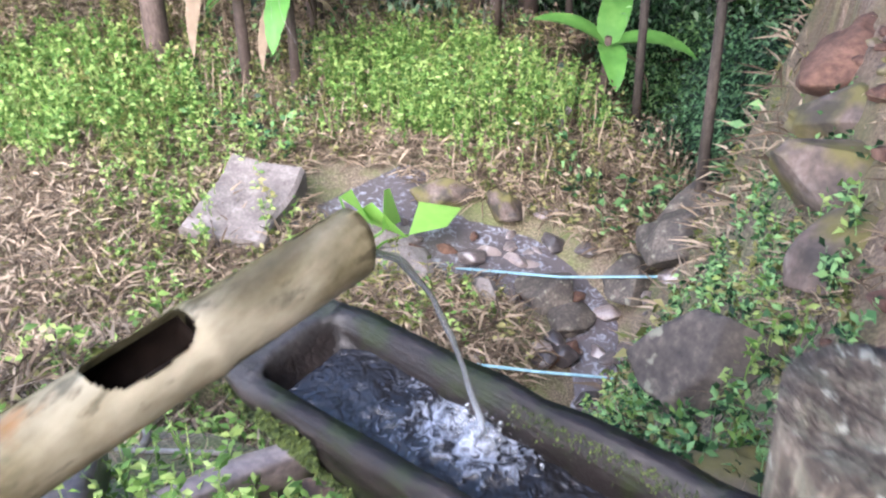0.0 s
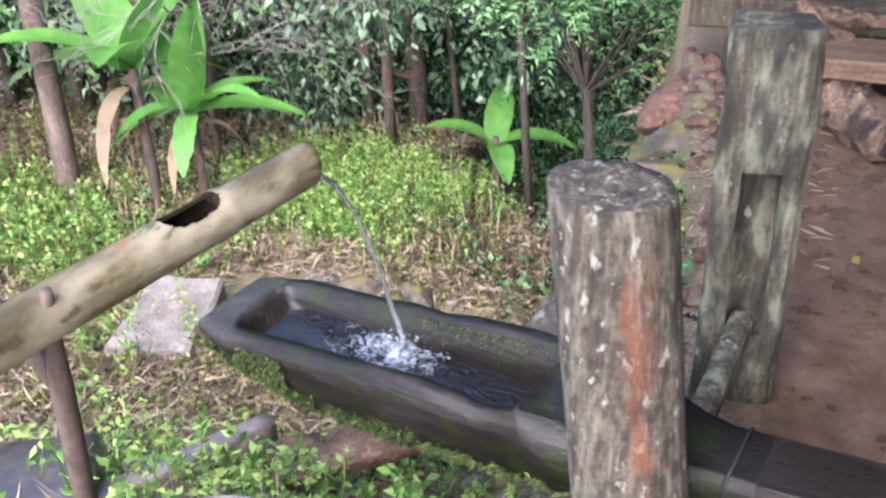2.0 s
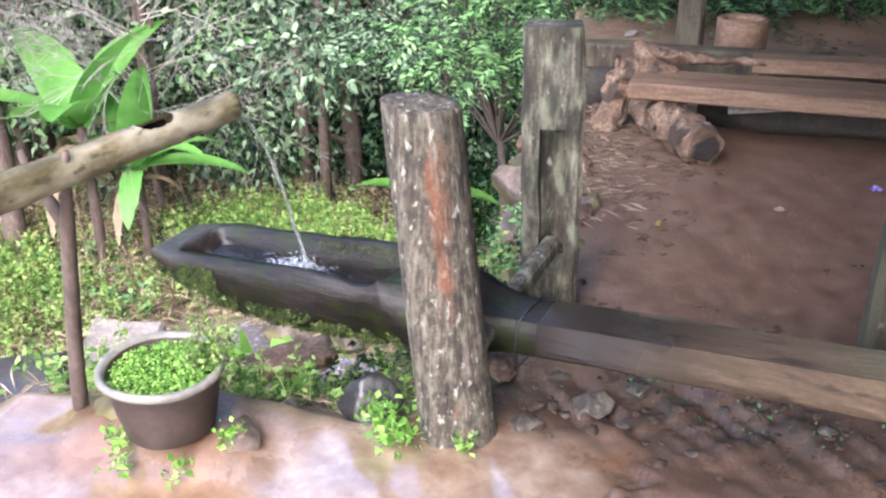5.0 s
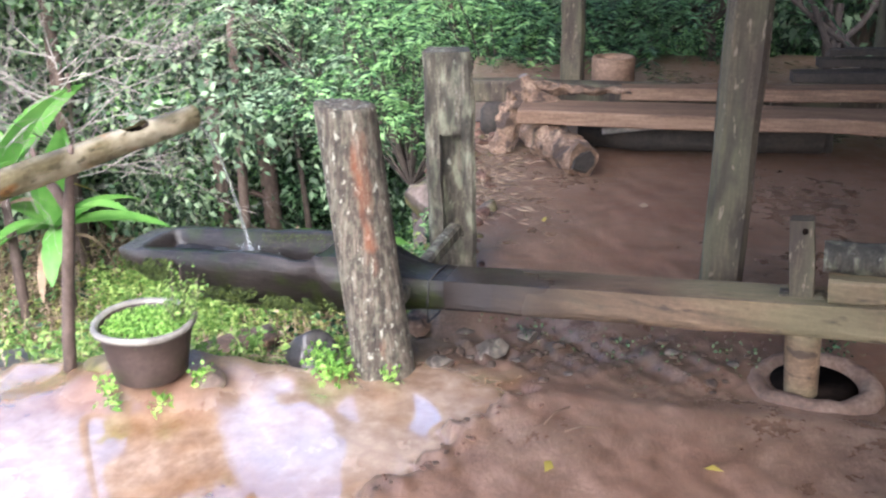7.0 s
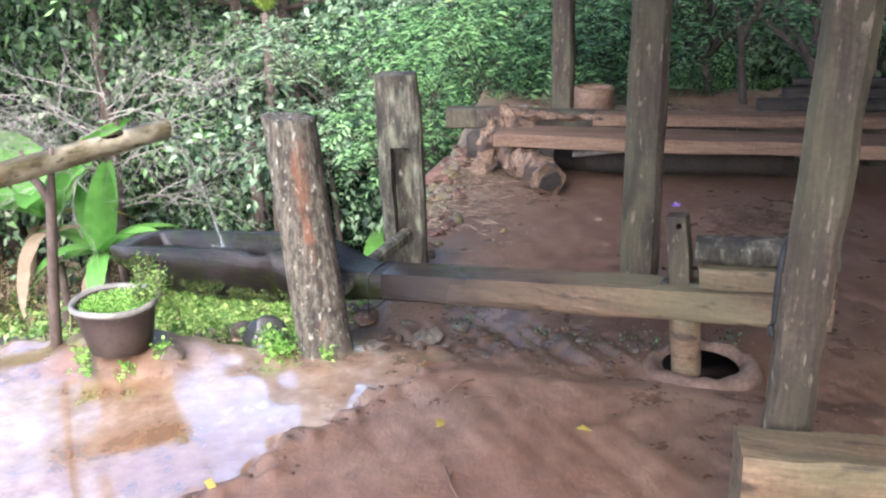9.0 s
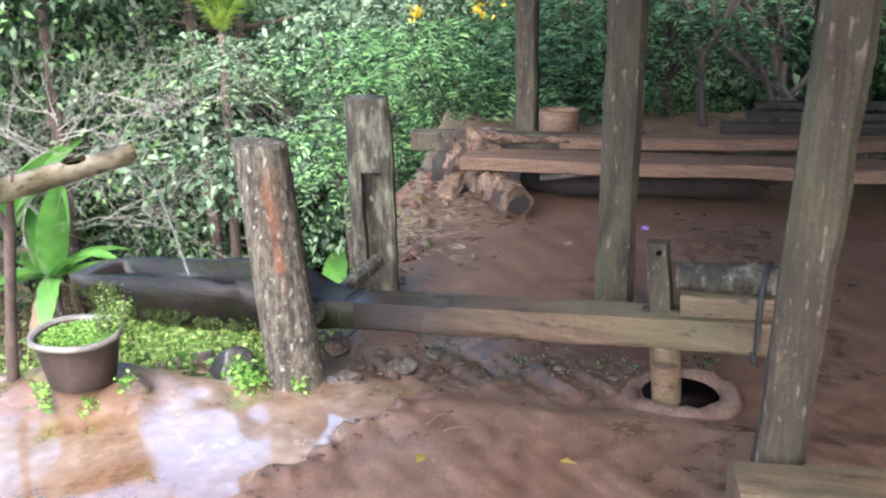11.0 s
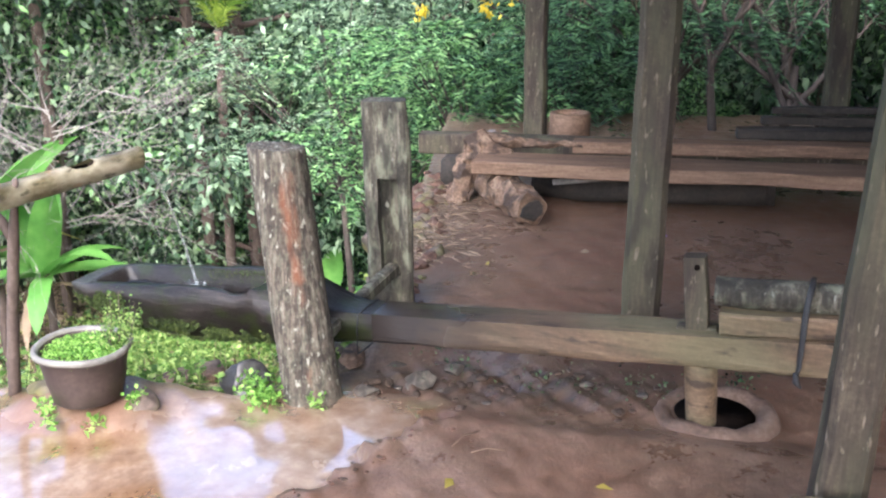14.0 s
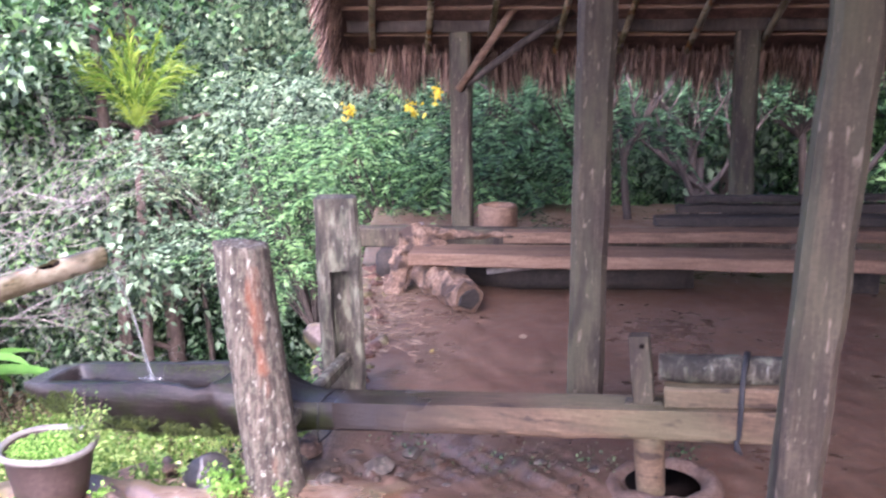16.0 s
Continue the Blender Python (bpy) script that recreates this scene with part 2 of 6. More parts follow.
def water_mat(name, white, rough=0.06, bump=0.6, scale=28.0, deep=(0.01, 0.0095, 0.01)):
    m = bpy.data.materials.new(name)
    m.use_nodes = True
    N, L = m.node_tree.nodes, m.node_tree.links
    b = N["Principled BSDF"]
    tc = N.new("ShaderNodeTexCoord")
    n = N.new("ShaderNodeTexNoise")
    n.inputs["Scale"].default_value, n.inputs["Detail"].default_value, n.inputs["Distortion"].default_value = scale, 6, 1.2
    L.new(tc.outputs["Object"], n.inputs["Vector"])
    at = N.new("ShaderNodeAttribute")
    at.attribute_name = "foam"
    s = N.new("ShaderNodeMath")
    s.operation = "MULTIPLY_ADD"
    s.inputs[1].default_value = 0.5
    L.new(at.outputs["Fac"], s.inputs[0])
    L.new(n.outputs[0], s.inputs[2])
    mr = N.new("ShaderNodeMapRange")
    mr.inputs[1].default_value, mr.inputs[2].default_value = 0.6 - white, 1.16 - white
    L.new(s.outputs[0], mr.inputs[0])
    mx = N.new("ShaderNodeMix")
    mx.data_type = "RGBA"
    mx.inputs["A"].default_value, mx.inputs["B"].default_value = (*deep, 1), (0.62, 0.68, 0.8, 1)
    L.new(mr.outputs[0], mx.inputs["Factor"])
    L.new(mx.outputs["Result"], b.inputs["Base Color"])
    b.inputs["Roughness"].default_value = rough
    b.inputs["Specular IOR Level"].default_value = 0.6
    bp = N.new("ShaderNodeBump")
    bp.inputs["Strength"].default_value, bp.inputs["Distance"].default_value = bump, 0.02
    L.new(n.outputs[0], bp.inputs["Height"])
    L.new(bp.outputs[0], b.inputs["Normal"])
    return m


WATER = water_mat("churning_water", -0.24, 0.06, 0.5, 48.0)
STREAM = water_mat("stream_water", -0.12, 0.08, 0.5, 12.0, (0.09, 0.078, 0.08))


def jet_mat():
    m = bpy.data.materials.new("falling_water")
    m.use_nodes = True
    N, L = m.node_tree.nodes, m.node_tree.links
    b = N["Principled BSDF"]
    b.inputs["Base Color"].default_value = (0.93, 0.95, 0.95, 1)
    b.inputs["Roughness"].default_value, b.inputs["IOR"].default_value = 0.12, 1.2
    b.inputs["Transmission Weight"].default_value = 0.9
    n = N.new("ShaderNodeTexNoise")
    n.inputs["Scale"].default_value = 60
    bp = N.new("ShaderNodeBump")
    bp.inputs["Strength"].default_value, bp.inputs["Distance"].default_value = 0.5, 0.01
    L.new(n.outputs[0], bp.inputs["Height"])
    L.new(bp.outputs[0], b.inputs["Normal"])
    return m


JET = jet_mat()


# ---- builders ----
def finish(bm, name, material, smooth=True):
    me = bpy.data.meshes.new(name)
    bm.normal_update()
    bm.to_mesh(me)
    bm.free()
    for m in material if isinstance(material, (list, tuple)) else [material]:
        me.materials.append(m)
    if smooth:
        me.polygons.foreach_set("use_smooth", [True] * len(me.polygons))
    return me


def part(name, bm, material, parent, label="", smooth=True):
    ob = new(name, finish(bm, name, material, smooth))
    ob.parent = parent
    if label:
        tagged(ob, label)
    return ob


def thing(name, bm, material, label, category, group="", kind="", smooth=True):
    ob = new(name, finish(bm, name, material, smooth) if bm is not None else None)
    return tagged(ob, label, category, group, kind)


def tube(bm, pts, radii, seg=10, rough=0.0, freq=8.0, flat=1.0, cap=True):
    """A tapering tube through pts, with an uneven skin."""
    pts = [Vector(p) for p in pts]
    rings = []
    ref = Vector((0, 0, 1)) if abs((pts[-1] - pts[0]).normalized().z) < 0.8 else Vector((0, 1, 0))
    for i, p in enumerate(pts):
        d = (pts[min(i + 1, len(pts) - 1)] - pts[max(i - 1, 0)]).normalized()
        u = d.cross(ref).normalized()
        v = u.cross(d)
        r = radii[i] if isinstance(radii, (list, tuple)) else radii
        ring = []
        for k in range(seg):
            a = 2 * math.pi * k / seg
            q = p + u * math.cos(a) * r + v * math.sin(a) * r * flat
            if rough:
                q += (q - p) * rough * (noise.noise(q * freq) + 0.5 * noise.noise(q * freq * 3.1))
            ring.append(bm.verts.new(q))
        rings.append(ring)
    for a, b in zip(rings, rings[1:]):
        for k in range(seg):
            bm.faces.new((a[k], a[(k + 1) % seg], b[(k + 1) % seg], b[k]))
    if cap:
        bm.faces.new(rings[0][::-1])
        bm.faces.new(rings[-1])
    return rings


def lerp_pts(a, b, n):
    a, b = Vector(a), Vector(b)
    return [a.lerp(b, i / (n - 1)) for i in range(n)]


def timber(bm, a, b, w, h, n=14, rough=0.006, freq=9.0, chamfer=0.12, up=(0, 0, 1), taper=1.0):
    """A hewn timber from a to b: eight-cornered section, uneven faces."""
    a, b = Vector(a), Vector(b)
    d = (b - a).normalized()
    up = Vector(up)
    u = d.cross(up).normalized()
    v = u.cross(d)
    c = chamfer * min(w, h)
    prof = [(-w / 2 + c, -h / 2), (0, -h / 2), (w / 2 - c, -h / 2), (w / 2, -h / 2 + c), (w / 2, 0), (w / 2, h / 2 - c), (w / 2 - c, h / 2), (0, h / 2),
            (-w / 2 + c, h / 2), (-w / 2, h / 2 - c), (-w / 2, 0), (-w / 2, -h / 2 + c)]
    rings = []
    for i in range(n):
        t = i / (n - 1)
        p = a.lerp(b, t)
        k = 1 + (taper - 1) * t
        ring = []
        for x, y in prof:
            q = p + u * x * k + v * y * k
            q += u * rough * noise.noise(q * freq) + v * rough * noise.noise(q * freq + Vector((7, 3, 1)))
            ring.append(bm.verts.new(q))
        rings.append(ring)
    m = len(prof)
    for r0, r1 in zip(rings, rings[1:]):
        for k in range(m):
            bm.faces.new((r0[k], r0[(k + 1) % m], r1[(k + 1) % m], r1[k]))
    bm.faces.new(rings[0][::-1])
    bm.faces.new(rings[-1])


def rock_bm(size, seed, rough=0.28, sub=4, flat=0.75):
    bm = bmesh.new()
    bmesh.ops.create_icosphere(bm, subdivisions=sub, radius=1)
    off = Vector((seed * 3.7, seed * 1.3, seed * 7.1))
    for v in bm.verts:
        p = v.co.copy()
        d = 1 + rough * 1.3 * noise.noise(p * 0.9 + off) + rough * 0.6 * noise.noise(p * 2.3 + off) + rough * 0.16 * noise.noise(p * 5 + off) + rough * 0.1 * noise.noise(p * 13 + off)
        p *= d
        # broken faces
        for k in range(11):
            nrm = Vector((math.sin(seed * 5 + k * 2.1), math.cos(seed * 3 + k * 1.7), math.sin(seed * 2 + k * 2.9))).normalized()
            e = p.dot(nrm) - 0.62 - 0.05 * (k % 4)
            if e > 0:
                p -= nrm * e * 0.9
        v.co = Vector((p.x * size[0], p.y * size[1], p.z * size[2]))
    return bm


def rock(name, loc, size, seed, material, label, rz=0.0, group="", rough=0.28, sub=4, category="rock"):
    ob = thing(name, rock_bm(size, seed, rough, sub), material, label, category, group)
    ob.matrix_world = pose(*loc, 0, 0, rz)
    return ob


def leaf_mesh(name, centres, lengths, ways, material, width=0.45, fold=0.25, droop=0.2, plain=False):
    """Many single leaves: each a folded blade with six corners."""
    rng = np.random.default_rng(len(centres))
    n = len(centres)
    c = np.asarray(centres, float)
    w = np.asarray(ways, float)
    w /= np.linalg.norm(w, axis=1)[:, None] + 1e-9
    r = rng.normal(size=(n, 3))
    side = np.cross(w, r)
    side /= np.linalg.norm(side, axis=1)[:, None] + 1e-9
    nor = np.cross(side, w)
    ln = np.asarray(lengths, float)[:, None]
    half = ln * width * 0.5
    mid = c + w * ln * 0.45 + nor * ln * 0.06
    tip = c + w * ln - np.array([0, 0, 1.0]) * ln * droop
    left = mid + side * half + nor * half * fold
    right = mid - side * half + nor * half * fold
    v = np.stack([c, left, mid, right, tip], 1).reshape(-1, 3)
    base = np.arange(n)[:, None] * 5
    if plain:
        v = np.stack([c, left, right, tip], 1).reshape(-1, 3)
        base = np.arange(n)[:, None] * 4
        f = np.concatenate([base + np.array([[0, 3, 1]]), base + np.array([[0, 2, 3]])], 1).reshape(-1, 3)
    else:
        f = np.concatenate([base + np.array([[0, 2, 1]]), base + np.array([[0, 3, 2]]), base + np.array([[1, 2, 4]]), base + np.array([[2, 3, 4]])], 1).reshape(-1, 3)
    me = bpy.data.meshes.new(name)
    me.vertices.add(len(v))
    me.vertices.foreach_set("co", v.ravel())
    me.loops.add(f.size)
    me.loops.foreach_set("vertex_index", f.ravel().astype(np.int32))
    me.polygons.add(len(f))
    me.polygons.foreach_set("loop_start", np.arange(0, f.size, 3, dtype=np.int32))
    me.update(calc_edges=True)
    me.materials.append(material)
    return me


# ---- the lie of the land ----
EDGE = [(-12.8, -20.1), (-0.78, -4.06), (-0.97, -0.06), (-0.95, 0.12), (-0.99, 0.35), (-0.3, 0.5), (0.02, 0.53), (0.3, 0.9), (0.16, 1.7), (0.06, 2.4), (-0.12, 3.2), (-0.45, 5.2), (-0.6, 6.2), (8.0, 7.6), (30, 11)]
CREEK = [(-4.9, 6.75), (-4.1, 6.5), (-2.95, 6.75), (-1.95, 6.4), (-1.5, 5.6), (-1.25, 4.5)]
BED = -4.35


def far(x, y):
    """A place on the lower terrace, from its bearing and distance off the yard's corner."""
    return 0.1 + 1.9 * (x - 0.1), 1.9 * y


def seg_dist(px, py, line):
    best = np.full(np.shape(px), 1e9)
    sign = np.zeros(np.shape(px))
    along = np.zeros(np.shape(px))
    for i, ((ax, ay), (bx, by)) in enumerate(zip(line, line[1:])):
        dx, dy = bx - ax, by - ay
        t = np.clip(((px - ax) * dx + (py - ay) * dy) / (dx * dx + dy * dy), 0, 1)
        ex, ey = px - (ax + t * dx), py - (ay + t * dy)
        d = np.hypot(ex, ey)
        near = d < best
        best = np.where(near, d, best)
        sign = np.where(near, np.sign(dx * ey - dy * ex), sign)
        along = np.where(near, i + t, along)
    return best, sign, along


def wob(x, y, f, s):
    return (np.sin(x * f + s) * np.cos(y * f * 1.13 + s * 1.7) + 0.5 * np.sin(x * f * 2.3 + y * f * 1.9 + s * 2.1)) / 1.5


def land(x, y):
    """Height of the ground, and how far outside the trodden floor it lies."""
    x, y = np.asarray(x, float), np.asarray(y, float)
    d, s, _ = seg_dist(x, y, EDGE)
    out = d * s
    inside = 0.008 * wob(x, y, 3.1, 0.3) + 0.004 * wob(x, y, 11, 1.1)
    # the muddy hollow under the lever, and the low step where the slab ends
    inside = inside - 0.06 * np.exp(-((x - 0.5) ** 2 / 0.09 + (y - 0.9) ** 2 / 0.05))
    line = 0.3 + 0.42 * (y + 0.3) + 0.03 * np.sin(y * 17) + 0.018 * np.sin(y * 41 + 1) + 0.012 * np.sin(x * 50 + y * 23)
    line = line + 0.035 * wob(x, y, 13, 0.9) + 0.02 * wob(x, y, 31, 2.2)
    over = x - line
    lip = np.clip((0.6 - y) / 0.15, 0, 1)
    inside = inside + (0.036 * np.clip(over / 0.03, 0, 1) + 0.02 * np.exp(-((over - 0.05) / 0.05) ** 2) * (0.5 + 0.8 * wob(x, y, 27, 1.5)) - 0.022 * np.exp(-((over + 0.004) / 0.014) ** 2)) * lip
    # the raised ledge of mud and stone that the pot stands on
    inside = inside + 0.07 * np.exp(-(((x + 0.46) / 0.26) ** 4 + ((y - 0.34) / 0.16) ** 4)) + 0.012 * wob(x, y, 17, 0.8) * np.exp(-((y - 0.45) / 0.25) ** 2) * (x < 0.3)
    # small uneven treads in the earth floor
    inside = inside + np.clip(over / 0.1, 0, 1) * (0.0015 * wob(x, y, 9, 2.4) + 0.0022 * wob(x, y, 26, 0.4) + 0.002 * wob(x, y, 57, 1.2)) * np.clip((3 - y) / 2, 0.3, 1)
    # trodden clods round the lever
    clod = np.exp(-((y - 0.86 + 0.06 * x) / 0.16) ** 2) * np.clip((x - 0.25) / 0.2, 0, 1) * np.clip((1.5 - x) / 0.4, 0, 1)
    inside = inside + clod * (0.02 * wob(x, y, 19, 0.2) + 0.014 * wob(x, y, 37, 1.9) + 0.009 * wob(x, y, 71, 0.7) - 0.008)
    steep = 0.72 + 1.8 * np.clip((y - 1.3) / 1.5, 0, 1) * np.clip((x + 3.6) / 2.4, 0, 1) + 1.0 * np.clip((y - 3.0) / 1.5, 0, 1)
    drop = 4.2 - 3.0 * np.clip((x + 0.2) / 1.2, 0, 1) * np.clip((y - 5) / 1, 0, 1)
    fall = np.clip(out, 0, None) * steep / drop
    slope = -drop * np.tanh(fall + 0.6 * fall ** 3)
    slope = slope + 0.12 * wob(x, y, 0.9, 0.7) * np.clip(out * 0.6, 0, 1) + 0.04 * wob(x, y, 3.3, 2.0) * np.clip(out, 0, 1)
    # beyond the terrace the gully falls away, then a wooded hillside rises
    crest = y - (11.3 + 0.12 * (x + 5.7))
    crest2 = np.where(x > -4.2, y - (10.2 - 0.75 * (x + 4.2)), crest)
    c = np.clip(np.where(x > 0.3, 0, crest), 0, None)
    c = np.maximum(c, np.where((x > -4.2) & (x < 0.5) & (out > 1.6), np.clip(crest2, 0, None), 0))
    slope = slope - 2.6 * (1 - np.exp(-c / 3.0)) * np.clip((out - 1.6) * 0.6, 0, 1)
    away = np.clip(np.hypot(x + 1, y) - 19, 0, None)
    slope = slope + 0.2 * away * np.clip((y + 2) / 8, 0, 1)
    left = np.clip(-x - 9.5, 0, None)
    slope = slope + 0.16 * left
    cd, _, ca = seg_dist(x, y, CREEK)
    bed = BED - 0.08 * ca
    k = np.exp(-(cd / 0.75) ** 2)
    slope = slope * (1 - k) + np.minimum(bed, slope) * k
    z = np.where(out > 0, slope + inside * np.exp(-np.clip(out, 0, 9) * 6), inside)
    return z, out


def ground_z(x, y):
    return float(land(np.array([x]), np.array([y]))[0][0])


def axis_steps(lo, a, b, hi, fine, grow=1.16):
    mid = list(np.arange(a, b, fine))
    right, s = [b], fine
    while right[-1] < hi:
        s *= grow
        right.append(right[-1] + s)
    left, s = [a], fine
    while left[-1] > lo:
        s *= grow
        left.append(left[-1] - s)
    return np.array(left[:0:-1] + mid + right)


xs = axis_steps(-120, -1.2, 2.2, 120, 0.016, 1.03)
ys = axis_steps(-60, -0.7, 1.5, 140, 0.016, 1.03)
gx, gy = np.meshgrid(xs, ys)
gz, gout = land(gx, gy)
nx, ny = len(xs), len(ys)
gv = np.stack([gx, gy, gz], -1).reshape(-1, 3)
idx = np.arange(nx * ny).reshape(ny, nx)
gf = np.stack([idx[:-1, :-1], idx[:-1, 1:], idx[1:, 1:], idx[1:, :-1]], -1).reshape(-1, 4)
gme = bpy.data.meshes.new("ground")
gme.vertices.add(len(gv))
gme.vertices.foreach_set("co", gv.ravel())
gme.loops.add(gf.size)
gme.loops.foreach_set("vertex_index", gf.ravel().astype(np.int32))
gme.polygons.add(len(gf))
gme.polygons.foreach_set("loop_start", np.arange(0, gf.size, 4, dtype=np.int32))
gme.update(calc_edges=True)
gme.polygons.foreach_set("use_smooth", [True] * len(gf))
mud = gme.attributes.new("mud", "FLOAT", "POINT")
mud.data.foreach_set("value", np.clip(0.5 - gout.ravel() * 2.5, 0, 1))
wet = gme.attributes.new("wet", "FLOAT", "POINT")
wet_v = np.clip((0.42 * (gy + 0.3) + 0.3 + 0.03 * np.sin(gy * 17) + 0.018 * np.sin(gy * 41 + 1) + 0.012 * np.sin(gx * 50 + gy * 23) + 0.035 * wob(gx, gy, 13, 0.9) + 0.02 * wob(gx, gy, 31, 2.2) - gx) / 0.03, 0, 1) * np.clip((0.72 - gy) / 0.1, 0, 1) * np.clip(0.6 - gout * 6, 0, 1) * (1 - np.exp(-(((gx + 0.46) / 0.3) ** 4 + ((gy - 0.34) / 0.19) ** 4)))
wet.data.foreach_set("value", wet_v.ravel())

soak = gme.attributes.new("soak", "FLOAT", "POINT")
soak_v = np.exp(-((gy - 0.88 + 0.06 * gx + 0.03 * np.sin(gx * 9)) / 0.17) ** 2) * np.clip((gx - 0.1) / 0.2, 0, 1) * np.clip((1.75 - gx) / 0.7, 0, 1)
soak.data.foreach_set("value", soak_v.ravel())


def ground_mat():
    m = bpy.data.materials.new("ground")
    m.use_nodes = True
    N, L = m.node_tree.nodes, m.node_tree.links
    b = N["Principled BSDF"]
    tc = N.new("ShaderNodeTexCoord")

    def tex(scale, detail=6, dist=0.0):
        n = N.new("ShaderNodeTexNoise")
        n.inputs["Scale"].default_value, n.inputs["Detail"].default_value, n.inputs["Distortion"].default_value = scale, detail, dist
        n.inputs["Roughness"].default_value = 0.62
        L.new(tc.outputs["Object"], n.inputs["Vector"])
        return n.outputs[0]

    def ramp(src, *stops):
        r = N.new("ShaderNodeValToRGB")
        e = r.color_ramp.elements
        e[0].position, e[0].color = stops[0][0], (*stops[0][1], 1)
        e[1].position, e[1].color = stops[-1][0], (*stops[-1][1], 1)
        for p, c in stops[1:-1]:
            e.new(p).color = (*c, 1)
        L.new(src, r.inputs[0])
        return r.outputs[0]

    def mix(f, a, bb):
        x = N.new("ShaderNodeMix")
        x.data_type = "RGBA"
        L.new(f, x.inputs["Factor"])
        L.new(a, x.inputs["A"])
        L.new(bb, x.inputs["B"])
        return x.outputs["Result"]

    def rng(src, a, bb, lo=0.0, hi=1.0):
        r = N.new("ShaderNodeMapRange")
        r.inputs[1].default_value, r.inputs[2].default_value, r.inputs[3].default_value, r.inputs[4].default_value = a, bb, lo, hi
        L.new(src, r.inputs[0])
        return r.outputs[0]

    def att(name):
        a = N.new("ShaderNodeAttribute")
        a.attribute_name = name
        return a.outputs["Fac"]

    def math_(op, a, bb):
        x = N.new("ShaderNodeMath")
        x.operation = op
        for i, s in enumerate((a, bb)):
            if isinstance(s, (int, float)):
                x.inputs[i].default_value = s
            else:
                L.new(s, x.inputs[i])
        return x.outputs[0]

    broad, midn, fine = tex(1.4, 8), tex(13, 8, 0.15), tex(80, 4)
    earth = ramp(midn, (0.3, (0.07, 0.042, 0.027)), (0.5, (0.132, 0.083, 0.055)), (0.7, (0.2, 0.135, 0.095)))
    red = ramp(midn, (0.3, (0.078, 0.04, 0.024)), (0.7, (0.165, 0.092, 0.058)))
    earth = mix(rng(broad, 0.42, 0.62), earth, red)
    litter = ramp(fine, (0.36, (0.03, 0.022, 0.014)), (0.5, (0.105, 0.08, 0.052)), (0.62, (0.27, 0.215, 0.15)))
    green = ramp(fine, (0.3, (0.035, 0.05, 0.013)), (0.7, (0.15, 0.17, 0.05)))
    slope = mix(rng(tex(2.6, 7), 0.42, 0.62, 0.0, 0.8), litter, green)
    col = mix(att("mud"), slope, earth)
    # the worn concrete apron, wet, with a film of clay
    slab = mix(rng(broad, 0.4, 0.58), ramp(midn, (0.3, (0.19, 0.135, 0.1)), (0.5, (0.27, 0.2, 0.15)), (0.72, (0.38, 0.3, 0.235))), ramp(midn, (0.3, (0.12, 0.062, 0.03)), (0.7, (0.22, 0.13, 0.07))))
    col = mix(att("wet"), col, slab)
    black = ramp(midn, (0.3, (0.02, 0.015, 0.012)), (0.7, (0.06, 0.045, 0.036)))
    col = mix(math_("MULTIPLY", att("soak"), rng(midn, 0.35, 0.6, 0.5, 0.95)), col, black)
    L.new(col, b.inputs["Base Color"])
    puddle = rng(tex(2.1, 7, 0.3), 0.36, 0.58)
    rough_floor = rng(math_("ADD", math_("MULTIPLY", broad, 0.6), math_("MULTIPLY", midn, 0.4)), 0.4, 0.6, 0.22, 0.6)
    rough_wet = rng(puddle, 0, 1, 0.3, 0.06)
    r1 = N.new("ShaderNodeMix")
    L.new(att("mud"), r1.inputs["Factor"])
    r1.inputs["A"].default_value = 0.92
    L.new(rough_floor, r1.inputs["B"])
    r2 = N.new("ShaderNodeMix")
    L.new(att("wet"), r2.inputs["Factor"])
    L.new(r1.outputs["Result"], r2.inputs["A"])
    L.new(rough_wet, r2.inputs["B"])
    L.new(r2.outputs["Result"], b.inputs["Roughness"])
    b.inputs["Specular IOR Level"].default_value = 0.5
    L.new(math_("MULTIPLY", att("wet"), rng(puddle, 0, 1, 0.85, 1.0)), b.inputs["Coat Weight"])
    b.inputs["Coat IOR"].default_value, b.inputs["Coat Roughness"].default_value = 1.9, 0.07
    h = math_("ADD", math_("MULTIPLY", midn, 0.7), math_("MULTIPLY", fine, 0.3))
    bp = N.new("ShaderNodeBump")
    bp.inputs["Distance"].default_value = 0.02
    st = N.new("ShaderNodeMix")
    L.new(att("wet"), st.inputs["Factor"])
    st.inputs["A"].default_value = 0.42
    L.new(rng(puddle, 0, 1, 0.16, 0.02), st.inputs["B"])
    L.new(st.outputs["Result"], bp.inputs["Strength"])
    L.new(h, bp.inputs["Height"])
    L.new(bp.outputs[0], b.inputs["Normal"])
    return m


gme.materials.append(ground_mat())
ground = tagged(new("ground", gme), "red-brown trodden earth floor falling to a grassy gully", "ground", kind="structure")


